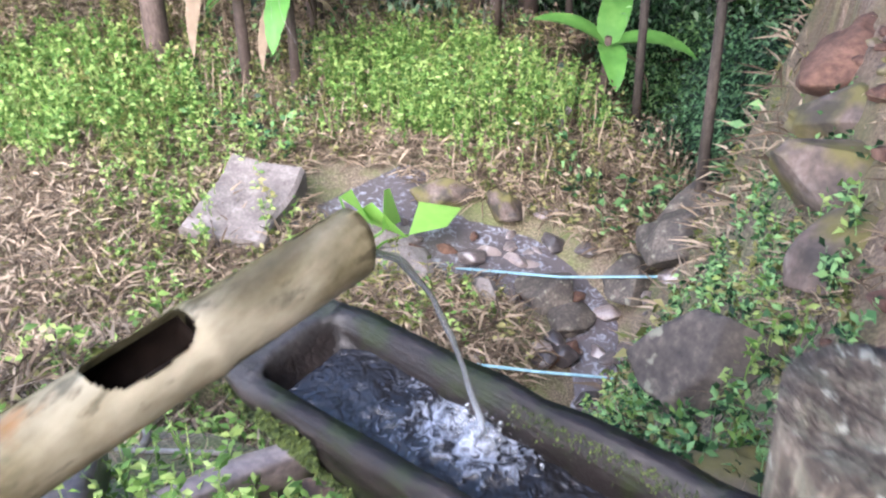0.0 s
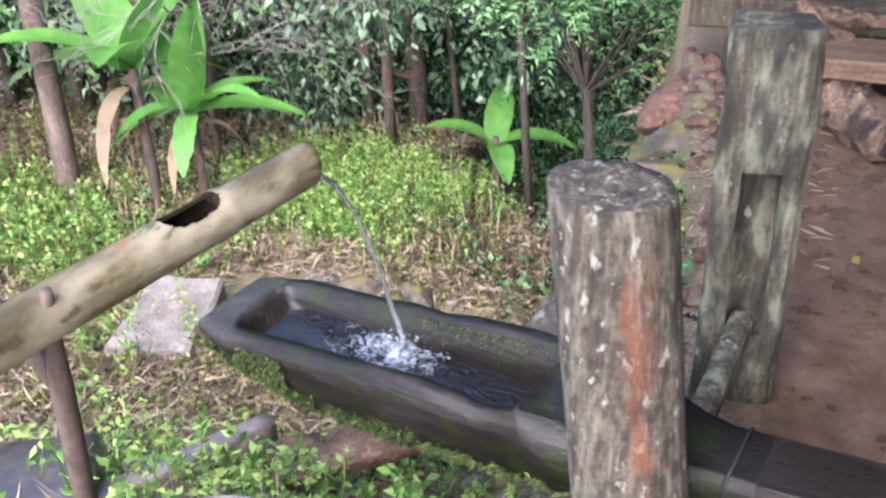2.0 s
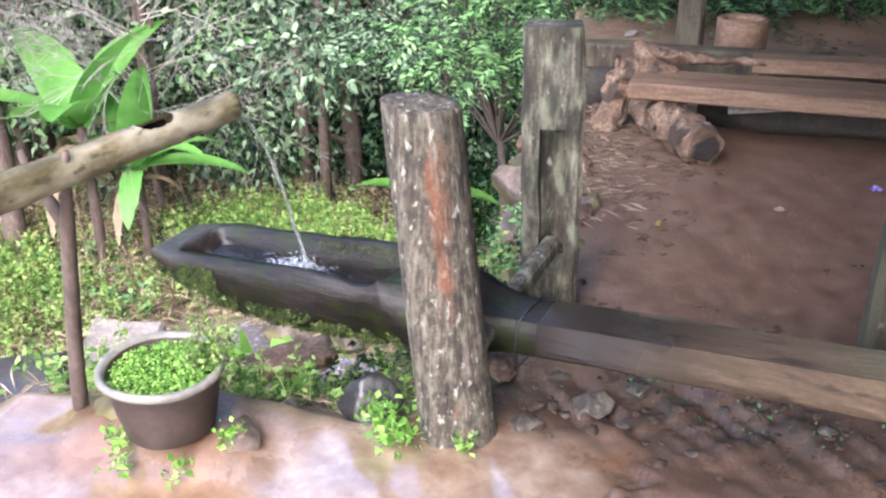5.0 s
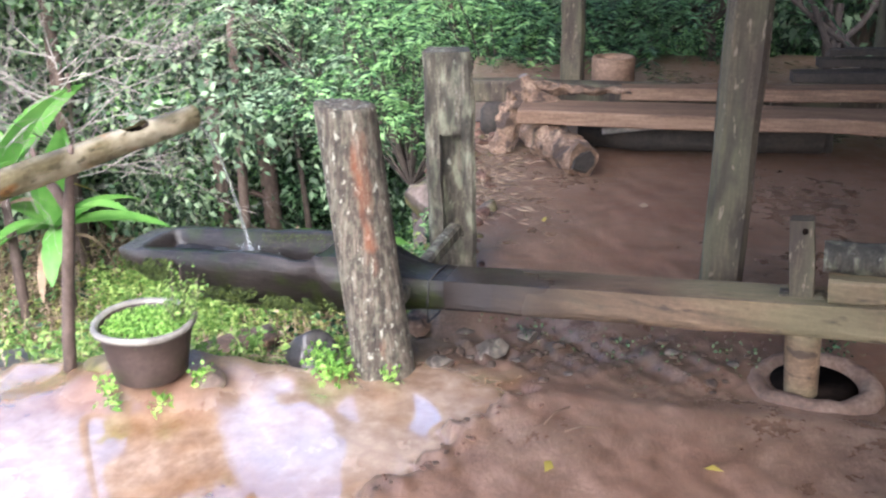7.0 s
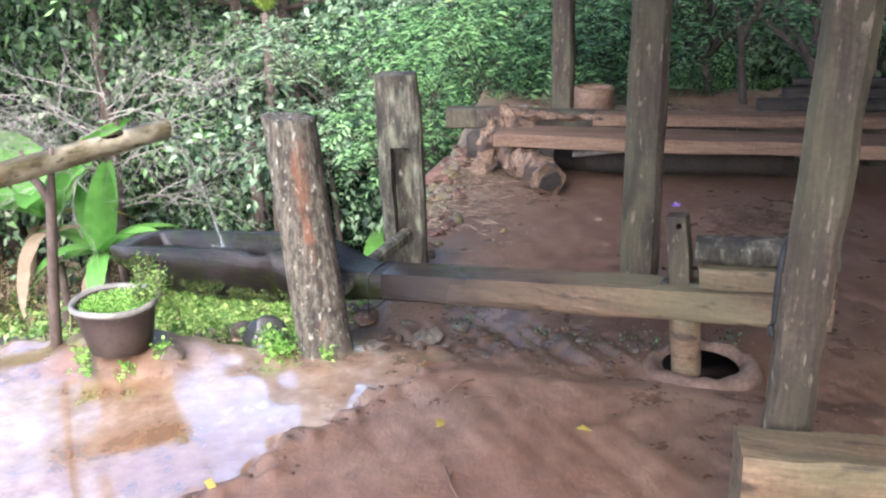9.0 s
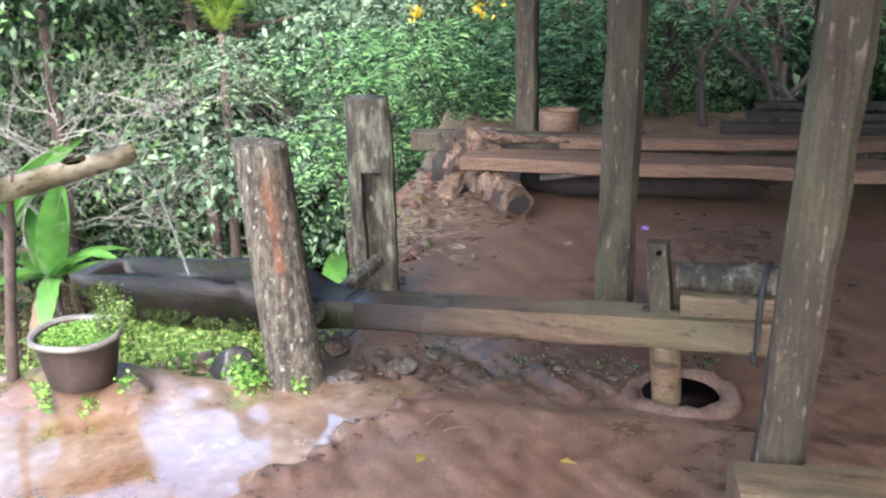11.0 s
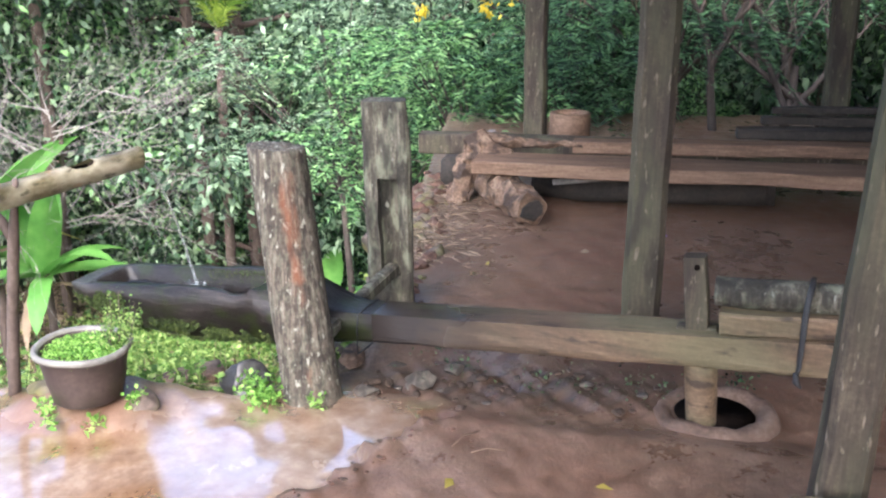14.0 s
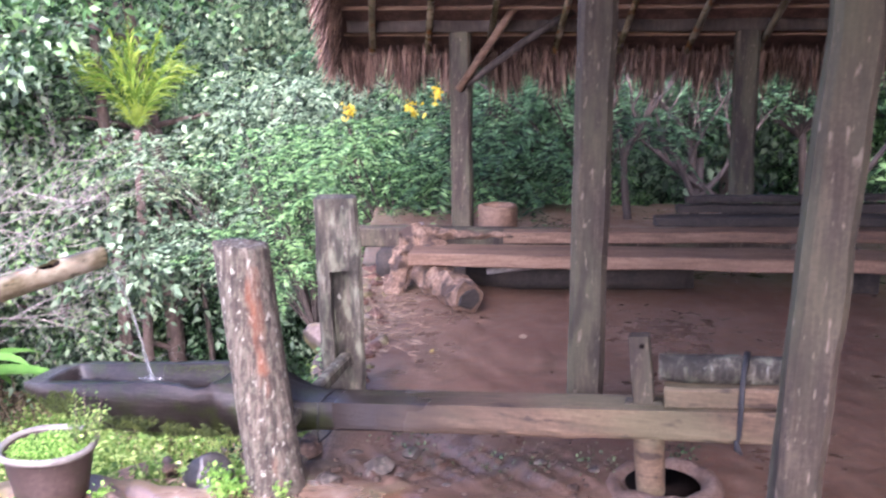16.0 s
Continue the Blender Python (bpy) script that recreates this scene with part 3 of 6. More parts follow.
# ---- the fulcrum posts ----
def post_mat_front():
    """Grey weathered wood with a strip of orange heartwood where the skin has broken away."""
    m = mat("fulcrum_post_wood", [(0.006, 0.005, 0.004), (0.06, 0.047, 0.034), (0.2, 0.17, 0.13)], 48, 130, 0.88, stretch=(1, 1, 0.09), bump=1.0, bump_dist=0.014, spread=0.16, pst=(1, 1, 0.55),
            patches=[((0.17, 0.17, 0.12), 50, 0.56, 0.1, 0.45), ((0.014, 0.011, 0.008), 38, 0.58, 0.08, 0.65), ((0.36, 0.36, 0.29), 55, 0.65, 0.04, 0.65)])
    N, L = m.node_tree.nodes, m.node_tree.links
    b = N["Principled BSDF"]
    src = b.inputs["Base Color"].links[0].from_socket
    at = N.new("ShaderNodeAttribute")
    at.attribute_name = "heartwood"
    n = N.new("ShaderNodeTexNoise")
    n.inputs["Scale"].default_value, n.inputs["Detail"].default_value = 14, 5
    tc = N.new("ShaderNodeTexCoord")
    mp = N.new("ShaderNodeMapping")
    mp.inputs["Scale"].default_value = (2.2, 2.2, 0.5)
    L.new(tc.outputs["Object"], mp.inputs["Vector"])
    L.new(mp.outputs[0], n.inputs["Vector"])
    add = N.new("ShaderNodeMath")
    L.new(at.outputs["Fac"], add.inputs[0])
    L.new(n.outputs[0], add.inputs[1])
    mr = N.new("ShaderNodeMapRange")
    mr.inputs[1].default_value, mr.inputs[2].default_value, mr.inputs[4].default_value = 1.04, 1.4, 0.75
    L.new(add.outputs[0], mr.inputs[0])
    mx = N.new("ShaderNodeMix")
    mx.data_type = "RGBA"
    L.new(mr.outputs[0], mx.inputs["Factor"])
    L.new(src, mx.inputs["A"])
    mx.inputs["B"].default_value = (0.16, 0.054, 0.021, 1)
    L.new(mx.outputs["Result"], b.inputs["Base Color"])
    return m


def front_post():
    bm = bmesh.new()
    n, seg = 44, 40
    rings = []
    heart = []
    for i in range(n):
        t = i / (n - 1)
        z = -0.15 + 0.985 * t
        k = (z + 0.0) / 0.835
        c = Vector((0.205 - 0.112 * k, 0.585 + 0.065 * k, z))
        r = 0.093 + 0.006 * (1 - k) ** 2 + 0.02 * max(0, 0.12 - z)
        ring = []
        for j in range(seg):
            a = 2 * math.pi * j / seg
            # a rounded trunk, hewn flat on the side that faces the yard
            flat = 1 - 0.1 * max(0, math.cos(a + 1.2)) ** 3
            rr = r * flat * (1 + 0.05 * noise.noise(Vector((math.cos(a) * 1.6, math.sin(a) * 1.6, z * 1.5))) + 0.03 * noise.noise(Vector((math.cos(a) * 9, math.sin(a) * 9, z * 2.2))))
            p = c + Vector((math.cos(a) * rr, math.sin(a) * rr, 0))
            if i == n - 1:
                p.z += 0.006 * noise.noise(Vector((p.x * 60, p.y * 60, 2))) + 0.008 * math.cos(a + 2.6)
            ring.append(bm.verts.new(p))
            on = max(0.0, 1 - (abs(a - 5.25) / 0.62) ** 2)
            heart.append(on * (0.8 if 0.42 < z < 0.78 else 0.55))
        rings.append(ring)
    for r0, r1 in zip(rings, rings[1:]):
        for j in range(seg):
            bm.faces.new((r0[j], r0[(j + 1) % seg], r1[(j + 1) % seg], r1[j]))
    top = rings[-1]
    inner = [bm.verts.new(Vector((0.095, 0.65, 0.825)).lerp(v.co, 0.75) + Vector((0, 0, 0.006 * math.sin(7 * k)))) for k, v in enumerate(top)]
    heart += [0.0] * seg
    core = bm.verts.new((0.095, 0.65, 0.822))
    heart.append(0.0)
    for j in range(seg):
        k = (j + 1) % seg
        bm.faces.new((top[j], top[k], inner[k], inner[j]))
        bm.faces.new((inner[j], inner[k], core))
    ob = thing("fulcrum_post", bm, post_mat_front(), "weathered grey tree-trunk post with an orange heartwood strip", "post", "fulcrum posts")
    at = ob.data.attributes.new("heartwood", "FLOAT", "POINT")
    at.data.foreach_set("value", heart)
    return ob


front_post()


def back_post():
    """A squared post with a tall mortise cut into its broad face."""
    w, dp, h, z0 = 0.185, 0.115, 0.9, -0.2
    sl, sr, sb, st, deep = -0.036, 0.044, 0.2, 0.6, 0.06
    bm = bmesh.new()
    us = [-w / 2, -w / 2 + 0.014, -0.06, sl, (sl + sr) / 2, sr, 0.066, w / 2 - 0.014, w / 2]
    zs = [z0] + [0.02 + 0.045 * i for i in range(4)] + [sb] + [sb + (st - sb) * i / 7 for i in range(1, 8)] + [st + (h - st) * i / 6 for i in range(1, 7)]
    grid = {}
    for i, u in enumerate(us):
        for k, z in enumerate(zs):
            y = -dp / 2 + (0.014 if i in (0, len(us) - 1) else 0)
            grid[i, k] = bm.verts.new((u, y, z))
    for i in range(len(us) - 1):
        for k in range(len(zs) - 1):
            mid_u, mid_z = (us[i] + us[i + 1]) / 2, (zs[k] + zs[k + 1]) / 2
            if sl < mid_u < sr and sb < mid_z < st:
                continue
            bm.faces.new((grid[i, k], grid[i + 1, k], grid[i + 1, k + 1], grid[i, k + 1]))
    # mortise walls
    ii = [i for i, u in enumerate(us) if sl - 1e-6 <= u <= sr + 1e-6]
    kk = [k for k, z in enumerate(zs) if sb - 1e-6 <= z <= st + 1e-6]
    back = {(i, k): bm.verts.new((us[i], -dp / 2 + deep, zs[k])) for i in ii for k in kk}
    for a, b in zip(ii, ii[1:]):
        for c, d in zip(kk, kk[1:]):
            bm.faces.new((back[a, c], back[b, c], back[b, d], back[a, d]))
        bm.faces.new((grid[a, kk[0]], grid[b, kk[0]], back[b, kk[0]], back[a, kk[0]]))
        bm.faces.new((grid[b, kk[-1]], grid[a, kk[-1]], back[a, kk[-1]], back[b, kk[-1]]))
    for c, d in zip(kk, kk[1:]):
        bm.faces.new((grid[ii[0], c], back[ii[0], c], back[ii[0], d], grid[ii[0], d]))
        bm.faces.new((grid[ii[-1], d], back[ii[-1], d], back[ii[-1], c], grid[ii[-1], c]))
    # sides and back
    nu, nz = len(us), len(zs)
    bl = [bm.verts.new((-w / 2 + 0.012, dp / 2, z)) for z in zs]
    br = [bm.verts.new((w / 2 - 0.012, dp / 2, z)) for z in zs]
    for k in range(nz - 1):
        bm.faces.new((bl[k], grid[0, k], grid[0, k + 1], bl[k + 1]))
        bm.faces.new((grid[nu - 1, k], br[k], br[k + 1], grid[nu - 1, k + 1]))
        bm.faces.new((br[k], bl[k], bl[k + 1], br[k + 1]))
    bm.faces.new([grid[i, nz - 1] for i in range(nu)] + [br[-1], bl[-1]])
    bm.faces.new([grid[i, 0] for i in range(nu - 1, -1, -1)] + [bl[0], br[0]])
    for v in bm.verts:
        q = v.co.copy()
        v.co += Vector((0.007 * noise.noise(q * 7), 0.006 * noise.noise(q * 8 + Vector((4, 1, 0))), 0.006 * noise.noise(q * 20) if q.z > h - 0.01 else 0))
        # narrows a little at the top left shoulder
        if q.z > 0.75 and q.x > 0.05:
            v.co.x -= 0.08 * (q.z - 0.75)
    ob = thing("fulcrum_post", bm, WOOD_GREY, "squared grey post with a tall cut mortise", "post", "fulcrum posts", smooth=False)
    ob.matrix_world = pose(0.272, 1.345, -0.015, 0, -0.9, 6)
    return ob


back_post()

# ---- the water lever: one carved log, trough at one end, beam at the other ----
LEVER = pose(0.213, 0.875, 0.0, 0, 0, -9.76)


def lever_top(s):
    """Height of the log's top: the trough stands proud of the beam, and the whole log tips up towards the pestle."""
    k = min(1.0, max(0.0, (s + 0.22) / 0.3))
    k = k * k * (3 - 2 * k)
    return (0.315 + 0.106 * s) * (1 - k) + (0.21 + 0.094 * s) * k


def lever_mid(s):
    """The trough bulges towards the yard; the beam runs true."""
    k = min(1.0, max(0.0, (s + 0.22) / 0.3))
    return -0.043 * (1 - k * k * (3 - 2 * k))


def lever():
    bm = bmesh.new()
    P = 11
    rings = []
    st = [-1.12, -1.115, -1.105, -1.095, -1.08, -1.065, -1.05, -1.04, -1.03, -1.025, -1.015, -1.0, -0.97, -0.9, -0.82, -0.74, -0.66, -0.58, -0.5, -0.42, -0.36, -0.31, -0.285, -0.27, -0.262, -0.2, -0.12, -0.05, 0.02, 0.08]
    st += [0.16 + 0.085 * i for i in range(19)] + [1.72]
    for s in st:
        zt = lever_top(s)
        if s < 0.08:
            hw = 0.134 * (1 - max(0, (-s - 1.0) / 0.12) ** 3.0 * 0.1) if s < -0.2 else 0.134 - 0.0625 * (s + 0.2) / 0.28
            depth = 0.235 * (1 - max(0, (-s - 0.68) / 0.455) ** 1.7 * 0.72) if s < -0.25 else 0.235 - 0.122 * (s + 0.25) / 0.33
            round_ = 0.8 if s < -0.2 else 0.4
        else:
            hw, depth, round_ = 0.0715, 0.113, 0.1
        hw = max(hw, 0.05)
        hollow = -1.03 <= s <= -0.27
        if hollow:
            f = min(1, max(0, (s + 1.03) / 0.2))
            hi = (hw - 0.034) * min(1, 0.66 + 0.6 * max(0, (s + 1.03) / 0.07) ** 0.5)
            zi = zt - 0.012 - 0.165 * f ** 0.6
            if s > -0.275:
                zi = zt - 0.16
        ring = []
        for k in range(P):
            a = math.pi * k / (P - 1)
            # superellipse: from the near rim under the log to the far rim
            e = 1 - 0.82 * (1 - round_) if round_ < 0.5 else 0.8
            cx, sx = math.cos(a), math.sin(a)
            y = -hw * math.copysign(abs(cx) ** e, cx)
            z = zt - depth * abs(sx) ** e
            dip = 0.0
            if k == 0 and -0.5 < s < -0.27:
                dip = -0.03 * math.exp(-((s + 0.34) / 0.07) ** 2)
            p = Vector((s, y + lever_mid(s), z + dip))
            amp = 0.012 if s < 0.05 else 0.005
            p += Vector((0, amp * noise.noise(p * 9), amp * noise.noise(p * 8 + Vector((3, 8, 1)))))
            ring.append(bm.verts.new(p))
        for k in range(P):
            a = math.pi * k / (P - 1)
            if hollow:
                cx, sx = math.cos(a), math.sin(a)
                y = hi * math.copysign(abs(cx) ** 0.7, cx)
                z = zt + 0.002 - (zt - zi) * abs(sx) ** 0.55
                if k == P - 1 and -0.5 < s < -0.27:
                    z -= 0.028 * math.exp(-((s + 0.34) / 0.07) ** 2)
            else:
                y = (hw - 0.012) * (1 - 2 * k / (P - 1))
                z = zt + 0.003 * math.sin(math.pi * k / (P - 1))
            p = Vector((s, y + lever_mid(s), z))
            p += Vector((0, 0, 0.005 * noise.noise(p * 12)))
            ring.append(bm.verts.new(p))
        rings.append(ring)
    m = 2 * P
    faces = []
    for i, (r0, r1) in enumerate(zip(rings, rings[1:])):
        for k in range(m):
            f = bm.faces.new((r0[k], r1[k], r1[(k + 1) % m], r0[(k + 1) % m]))
            if st[i] >= 0.1:
                f.material_index = 1
    bm.faces.new(rings[0])
    bm.faces.new(rings[-1][::-1]).material_index = 1
    me = finish(bm, "lever_log", [WOOD_WET, WOOD_BEAM])
    for p in me.polygons:
        p.use_smooth = p.material_index == 0
    return me


def wet_blend_beam():
    """The beam darkens to wet black wood where it is splashed."""
    m = WOOD_BEAM
    N, L = m.node_tree.nodes, m.node_tree.links
    b = N["Principled BSDF"]
    src = b.inputs["Base Color"].links[0].from_socket
    tc = N.new("ShaderNodeTexCoord")
    sx = N.new("ShaderNodeSeparateXYZ")
    L.new(tc.outputs["Object"], sx.inputs[0])
    n = N.new("ShaderNodeTexNoise")
    n.inputs["Scale"].default_value = 5
    L.new(tc.outputs["Object"], n.inputs["Vector"])
    a = N.new("ShaderNodeMath")
    a.operation = "MULTIPLY_ADD"
    a.inputs[1].default_value = 0.5
    L.new(n.outputs[0], a.inputs[0])
    L.new(sx.outputs["X"], a.inputs[2])
    mr = N.new("ShaderNodeMapRange")
    mr.inputs[1].default_value, mr.inputs[2].default_value, mr.inputs[3].default_value, mr.inputs[4].default_value = 0.55, 1.3, 1.0, 0.0
    L.new(a.outputs[0], mr.inputs[0])
    mx = N.new("ShaderNodeMix")
    mx.data_type = "RGBA"
    L.new(mr.outputs[0], mx.inputs["Factor"])
    L.new(src, mx.inputs["A"])
    mx.inputs["B"].default_value = (0.02, 0.016, 0.014, 1)
    L.new(mx.outputs["Result"], b.inputs["Base Color"])
    rg = N.new("ShaderNodeMapRange")
    rg.inputs[1].default_value, rg.inputs[2].default_value, rg.inputs[3].default_value, rg.inputs[4].default_value = 0.55, 1.25, 0.17, 0.75
    L.new(a.outputs[0], rg.inputs[0])
    L.new(rg.outputs[0], b.inputs["Roughness"])


wet_blend_beam()


def dry_end():
    """The blunt end of the trough has dried to pale grey wood."""
    N, L = WOOD_WET.node_tree.nodes, WOOD_WET.node_tree.links
    b = N["Principled BSDF"]
    src = b.inputs["Base Color"].links[0].from_socket
    tc = N.new("ShaderNodeTexCoord")
    sx = N.new("ShaderNodeSeparateXYZ")
    L.new(tc.outputs["Object"], sx.inputs[0])
    n = N.new("ShaderNodeTexNoise")
    n.inputs["Scale"].default_value, n.inputs["Detail"].default_value = 60, 6
    L.new(tc.outputs["Object"], n.inputs["Vector"])
    a = N.new("ShaderNodeMath")
    a.operation = "MULTIPLY_ADD"
    a.inputs[1].default_value = 0.45
    L.new(n.outputs[0], a.inputs[0])
    L.new(sx.outputs["X"], a.inputs[2])
    z = N.new("ShaderNodeMapRange")
    z.inputs[1].default_value, z.inputs[2].default_value = 0.17, 0.235
    L.new(sx.outputs["Z"], z.inputs[0])
    mr = N.new("ShaderNodeMapRange")
    mr.inputs[1].default_value, mr.inputs[2].default_value, mr.inputs[3].default_value, mr.inputs[4].default_value = -0.84, -0.7, 0.65, 0.0
    L.new(a.outputs[0], mr.inputs[0])
    f = N.new("ShaderNodeMath")
    f.operation = "MULTIPLY"
    L.new(mr.outputs[0], f.inputs[0])
    L.new(z.outputs[0], f.inputs[1])
    r = N.new("ShaderNodeValToRGB")
    r.color_ramp.elements[0].position, r.color_ramp.elements[0].color = 0.36, (0.03, 0.029, 0.027, 1)
    r.color_ramp.elements[1].position, r.color_ramp.elements[1].color = 0.64, (0.13, 0.13, 0.125, 1)
    L.new(n.outputs[0], r.inputs[0])
    mx = N.new("ShaderNodeMix")
    mx.data_type = "RGBA"
    L.new(f.outputs[0], mx.inputs["Factor"])
    L.new(src, mx.inputs["A"])
    L.new(r.outputs[0], mx.inputs["B"])
    L.new(mx.outputs["Result"], b.inputs["Base Color"])


dry_end()
lever_ob = tagged(new("water_lever"), "carved log water lever with a mossy trough resting on its axle", "rice pounder")
lever_ob.matrix_world = LEVER
lever_body = new("trough_and_beam", lever())
lever_body.parent = lever_ob
lever_body["label"] = "single log, black and mossy at the trough, brown along the beam"

# axle through the beam, from post to post
bm = bmesh.new()
timber(bm, (0.025, -0.21, 0.165), (-0.012, 0.45, 0.2), 0.05, 0.055, 12, 0.005, 14, 0.2)
part("axle", bm, WOOD_GREY, lever_ob, "grey wooden axle rod", False)
# black rope at the beam's neck
for s in (0.105,):
    bm = bmesh.new()
    zt = lever_top(s)
    loop = [(s, -0.079, zt - 0.15), (s, -0.081, zt - 0.07), (s + 0.004, -0.078, zt + 0.001), (s + 0.008, 0, zt + 0.009), (s + 0.008, 0.078, zt + 0.001), (s, 0.081, zt - 0.08), (s, 0.078, zt - 0.15), (s, 0, zt - 0.155), (s, -0.079, zt - 0.15)]
    tube(bm, loop, 0.0035, 6)
    part("binding", bm, STRAP, lever_ob, "black binding cord")
# pestle
bm = bmesh.new()
timber(bm, (1.262, 0.0, 0.25), (1.228, 0.0, 0.56), 0.055, 0.067, 8, 0.003, chamfer=0.05, up=(1, 0, 0))
tenon = part("pestle_tenon", bm, WOOD_POST, lever_ob, "dark upright wooden tenon", False)
bm = bmesh.new()
tube(bm, lerp_pts((1.27, 0, 0.235), (1.3, 0.0, -0.12), 9), [0.052, 0.052, 0.05, 0.05, 0.049, 0.048, 0.047, 0.046, 0.042], 16, 0.05, 14)
part("pestle", bm, WOOD_BEAM, lever_ob, "round wooden pestle")
# no hole is cut: a near-black disc carries its shade as colour
bm = bmesh.new()
bmesh.ops.create_cone(bm, cap_ends=True, segments=12, radius1=0.008, radius2=0.008, depth=0.012, matrix=pose(1.24, -0.031, 0.532, 90, 0, 0))
part("peg_hole", bm, HOLE_SHADE, tenon, "round peg hole drawn as a disc with shade in its colour")
for k, s in ((0, 1.207), (1, 1.3)):
    bm = bmesh.new()
    timber(bm, (s - 0.014, -0.006, lever_top(s) + 0.005), (s + 0.014, -0.006, lever_top(s) + 0.005), 0.05, 0.012, 4, 0.001)
    part("wedge", bm, WOOD_POST, lever_ob)
# counterweight
bm = bmesh.new()
timber(bm, (1.32, 0.005, lever_top(1.32) + 0.037), (1.68, 0.005, lever_top(1.68) + 0.036), 0.13, 0.07, 12, 0.006)
part("weight_board", bm, WOOD_BEAM, lever_ob, "brown packing board", False)
bm = bmesh.new()
tube(bm, lerp_pts((1.297, 0.008, lever_top(1.3) + 0.12), (1.72, 0.008, lever_top(1.72) + 0.108), 14), [0.047] * 13 + [0.044], 18, 0.1, 16)
part("weight_log", bm, WOOD_GREY, lever_ob, "grey split log lashed on as a weight")
s = 1.556
zt = lever_top(s)
bm = bmesh.new()
loop = [(s - 0.006, -0.08, zt - 0.12), (s, -0.082, zt - 0.07), (s, -0.072, zt + 0.02), (s, -0.058, zt + 0.085), (s + 0.004, -0.045, zt + 0.14), (s + 0.01, -0.01, zt + 0.166), (s + 0.01, 0.04, zt + 0.164), (s + 0.005, 0.075, zt + 0.12), (s, 0.08, zt + 0.02), (s, 0.082, zt - 0.15)]
tube(bm, loop, 0.009, 8, flat=0.5)
strap = part("strap", bm, STRAP, lever_ob, "black rubber strap")
bm = bmesh.new()
tube(bm, [(s - 0.008, -0.086, zt - 0.09), (s - 0.003, -0.089, zt - 0.118), (s + 0.012, -0.087, zt - 0.135)], [0.008, 0.011, 0.004], 8)
part("strap_knot", bm, STRAP, strap)


# moss on the trough: clumps of short tufts on the near flank
def tufts(n, where, length, spread, seed):
    rng = np.random.default_rng(seed)
    c = np.array([where(rng) for _ in range(n)])
    w = rng.normal(size=(n, 3)) * spread + np.array([0, -0.6, 0.15])
    return c, length * rng.uniform(0.5, 1.3, n), w


def flank(lo, hi, up, down):
    def f(rng):
        s = lo + (hi - lo) * rng.beta(1.4, 1.4)
        t = rng.beta(1.5, 1.5)
        zt = lever_top(s)
        depth = 0.235 * (1 - max(0, (-s - 0.68) / 0.455) ** 1.7 * 0.72)
        hw = 0.134 * (1 - max(0, (-s - 1.0) / 0.12) ** 3.0 * 0.1)
        a = (up + (down - up) * t) * math.pi / 2
        return (s, lever_mid(s) - hw * math.cos(a) ** 0.8 - 0.006, zt - depth * math.sin(a) ** 0.8)
    return f


for lo, hi, u, d, n, k in ((-1.09, -0.84, 0.05, 0.62, 8500, 1), (-0.99, -0.5, 0.3, 0.85, 6500, 2), (-0.6, -0.2, 0.4, 0.9, 4200, 3)):
    c, ln, w = tufts(n, flank(lo, hi, u, d), 0.013, 0.8, k)
    ok = np.array([noise.noise(Vector(q) * 14) + 0.5 * noise.noise(Vector(q) * 37) > -0.12 for q in c])
    c, ln, w = c[ok], ln[ok], w[ok]
    ob = new("moss", leaf_mesh("moss", c, ln, w, MOSS, 0.35))
    ob.parent = lever_ob
    ob["label"] = "patch of dark green moss"
rng = np.random.default_rng(9)
n = 900
c = np.stack([rng.uniform(-0.62, -0.29, n), 0.055 + rng.normal(0, 0.003, n), np.zeros(n)], 1)
c[:, 2] = np.array([lever_top(v) for v in c[:, 0]]) - rng.beta(1.2, 2.6, n) * 0.07
ob = new("moss", leaf_mesh("moss", c, 0.007 * rng.uniform(0.4, 1.3, n), rng.normal(size=(n, 3)) + np.array([0, -0.5, -0.3]), MOSS, 0.5))
ob.parent = lever_ob
ob["label"] = "moss inside the far wall"

# ---- water in the trough ----
bm = bmesh.new()
nxw, nyw = 90, 26
foam, wv = [], {}
for i in range(nxw):
    for j in range(nyw):
        s = -0.985 + 0.72 * i / (nxw - 1)
        hw = (0.1 if s > -0.92 else 0.1 * max(0.3, 1 - ((-s - 0.92) / 0.09) ** 2 * 0.6))
        y = -hw + 2 * hw * j / (nyw - 1)
        r = math.hypot(s - -0.654, (y - 0.069) * 1.2)
        fo = 0.95 * math.exp(-(r / 0.13) ** 2) + 0.4 * math.exp(-((s + 0.8) / 0.13) ** 2)
        z = lever_top(-0.65) - 0.085 + 0.012 * noise.noise(Vector((s * 22, y * 22, 0))) * (0.15 + fo) + 0.006 * noise.noise(Vector((s * 50, y * 50, 3))) * (0.12 + fo) + 0.006 * math.sin(r * 95) * math.exp(-r * 7)
        wv[i, j] = bm.verts.new((s, y + lever_mid(s), z))
        foam.append(min(1, fo))
for i in range(nxw - 1):
    for j in range(nyw - 1):
        bm.faces.new((wv[i, j], wv[i + 1, j], wv[i + 1, j + 1], wv[i, j + 1]))
tw = thing("trough_water", bm, WATER, "churning water foaming white under the spout", "water")
tw.matrix_world = LEVER
tw.data.attributes.new("foam", "FLOAT", "POINT").data.foreach_set("value", foam)

# ---- bamboo spout ----
TIP, ROOT = Vector((-0.452, 0.715, 0.757)), Vector((-0.60, 0.05, 0.748))
AXIS = (TIP - ROOT).normalized()
BACK = TIP - AXIS * 2.6


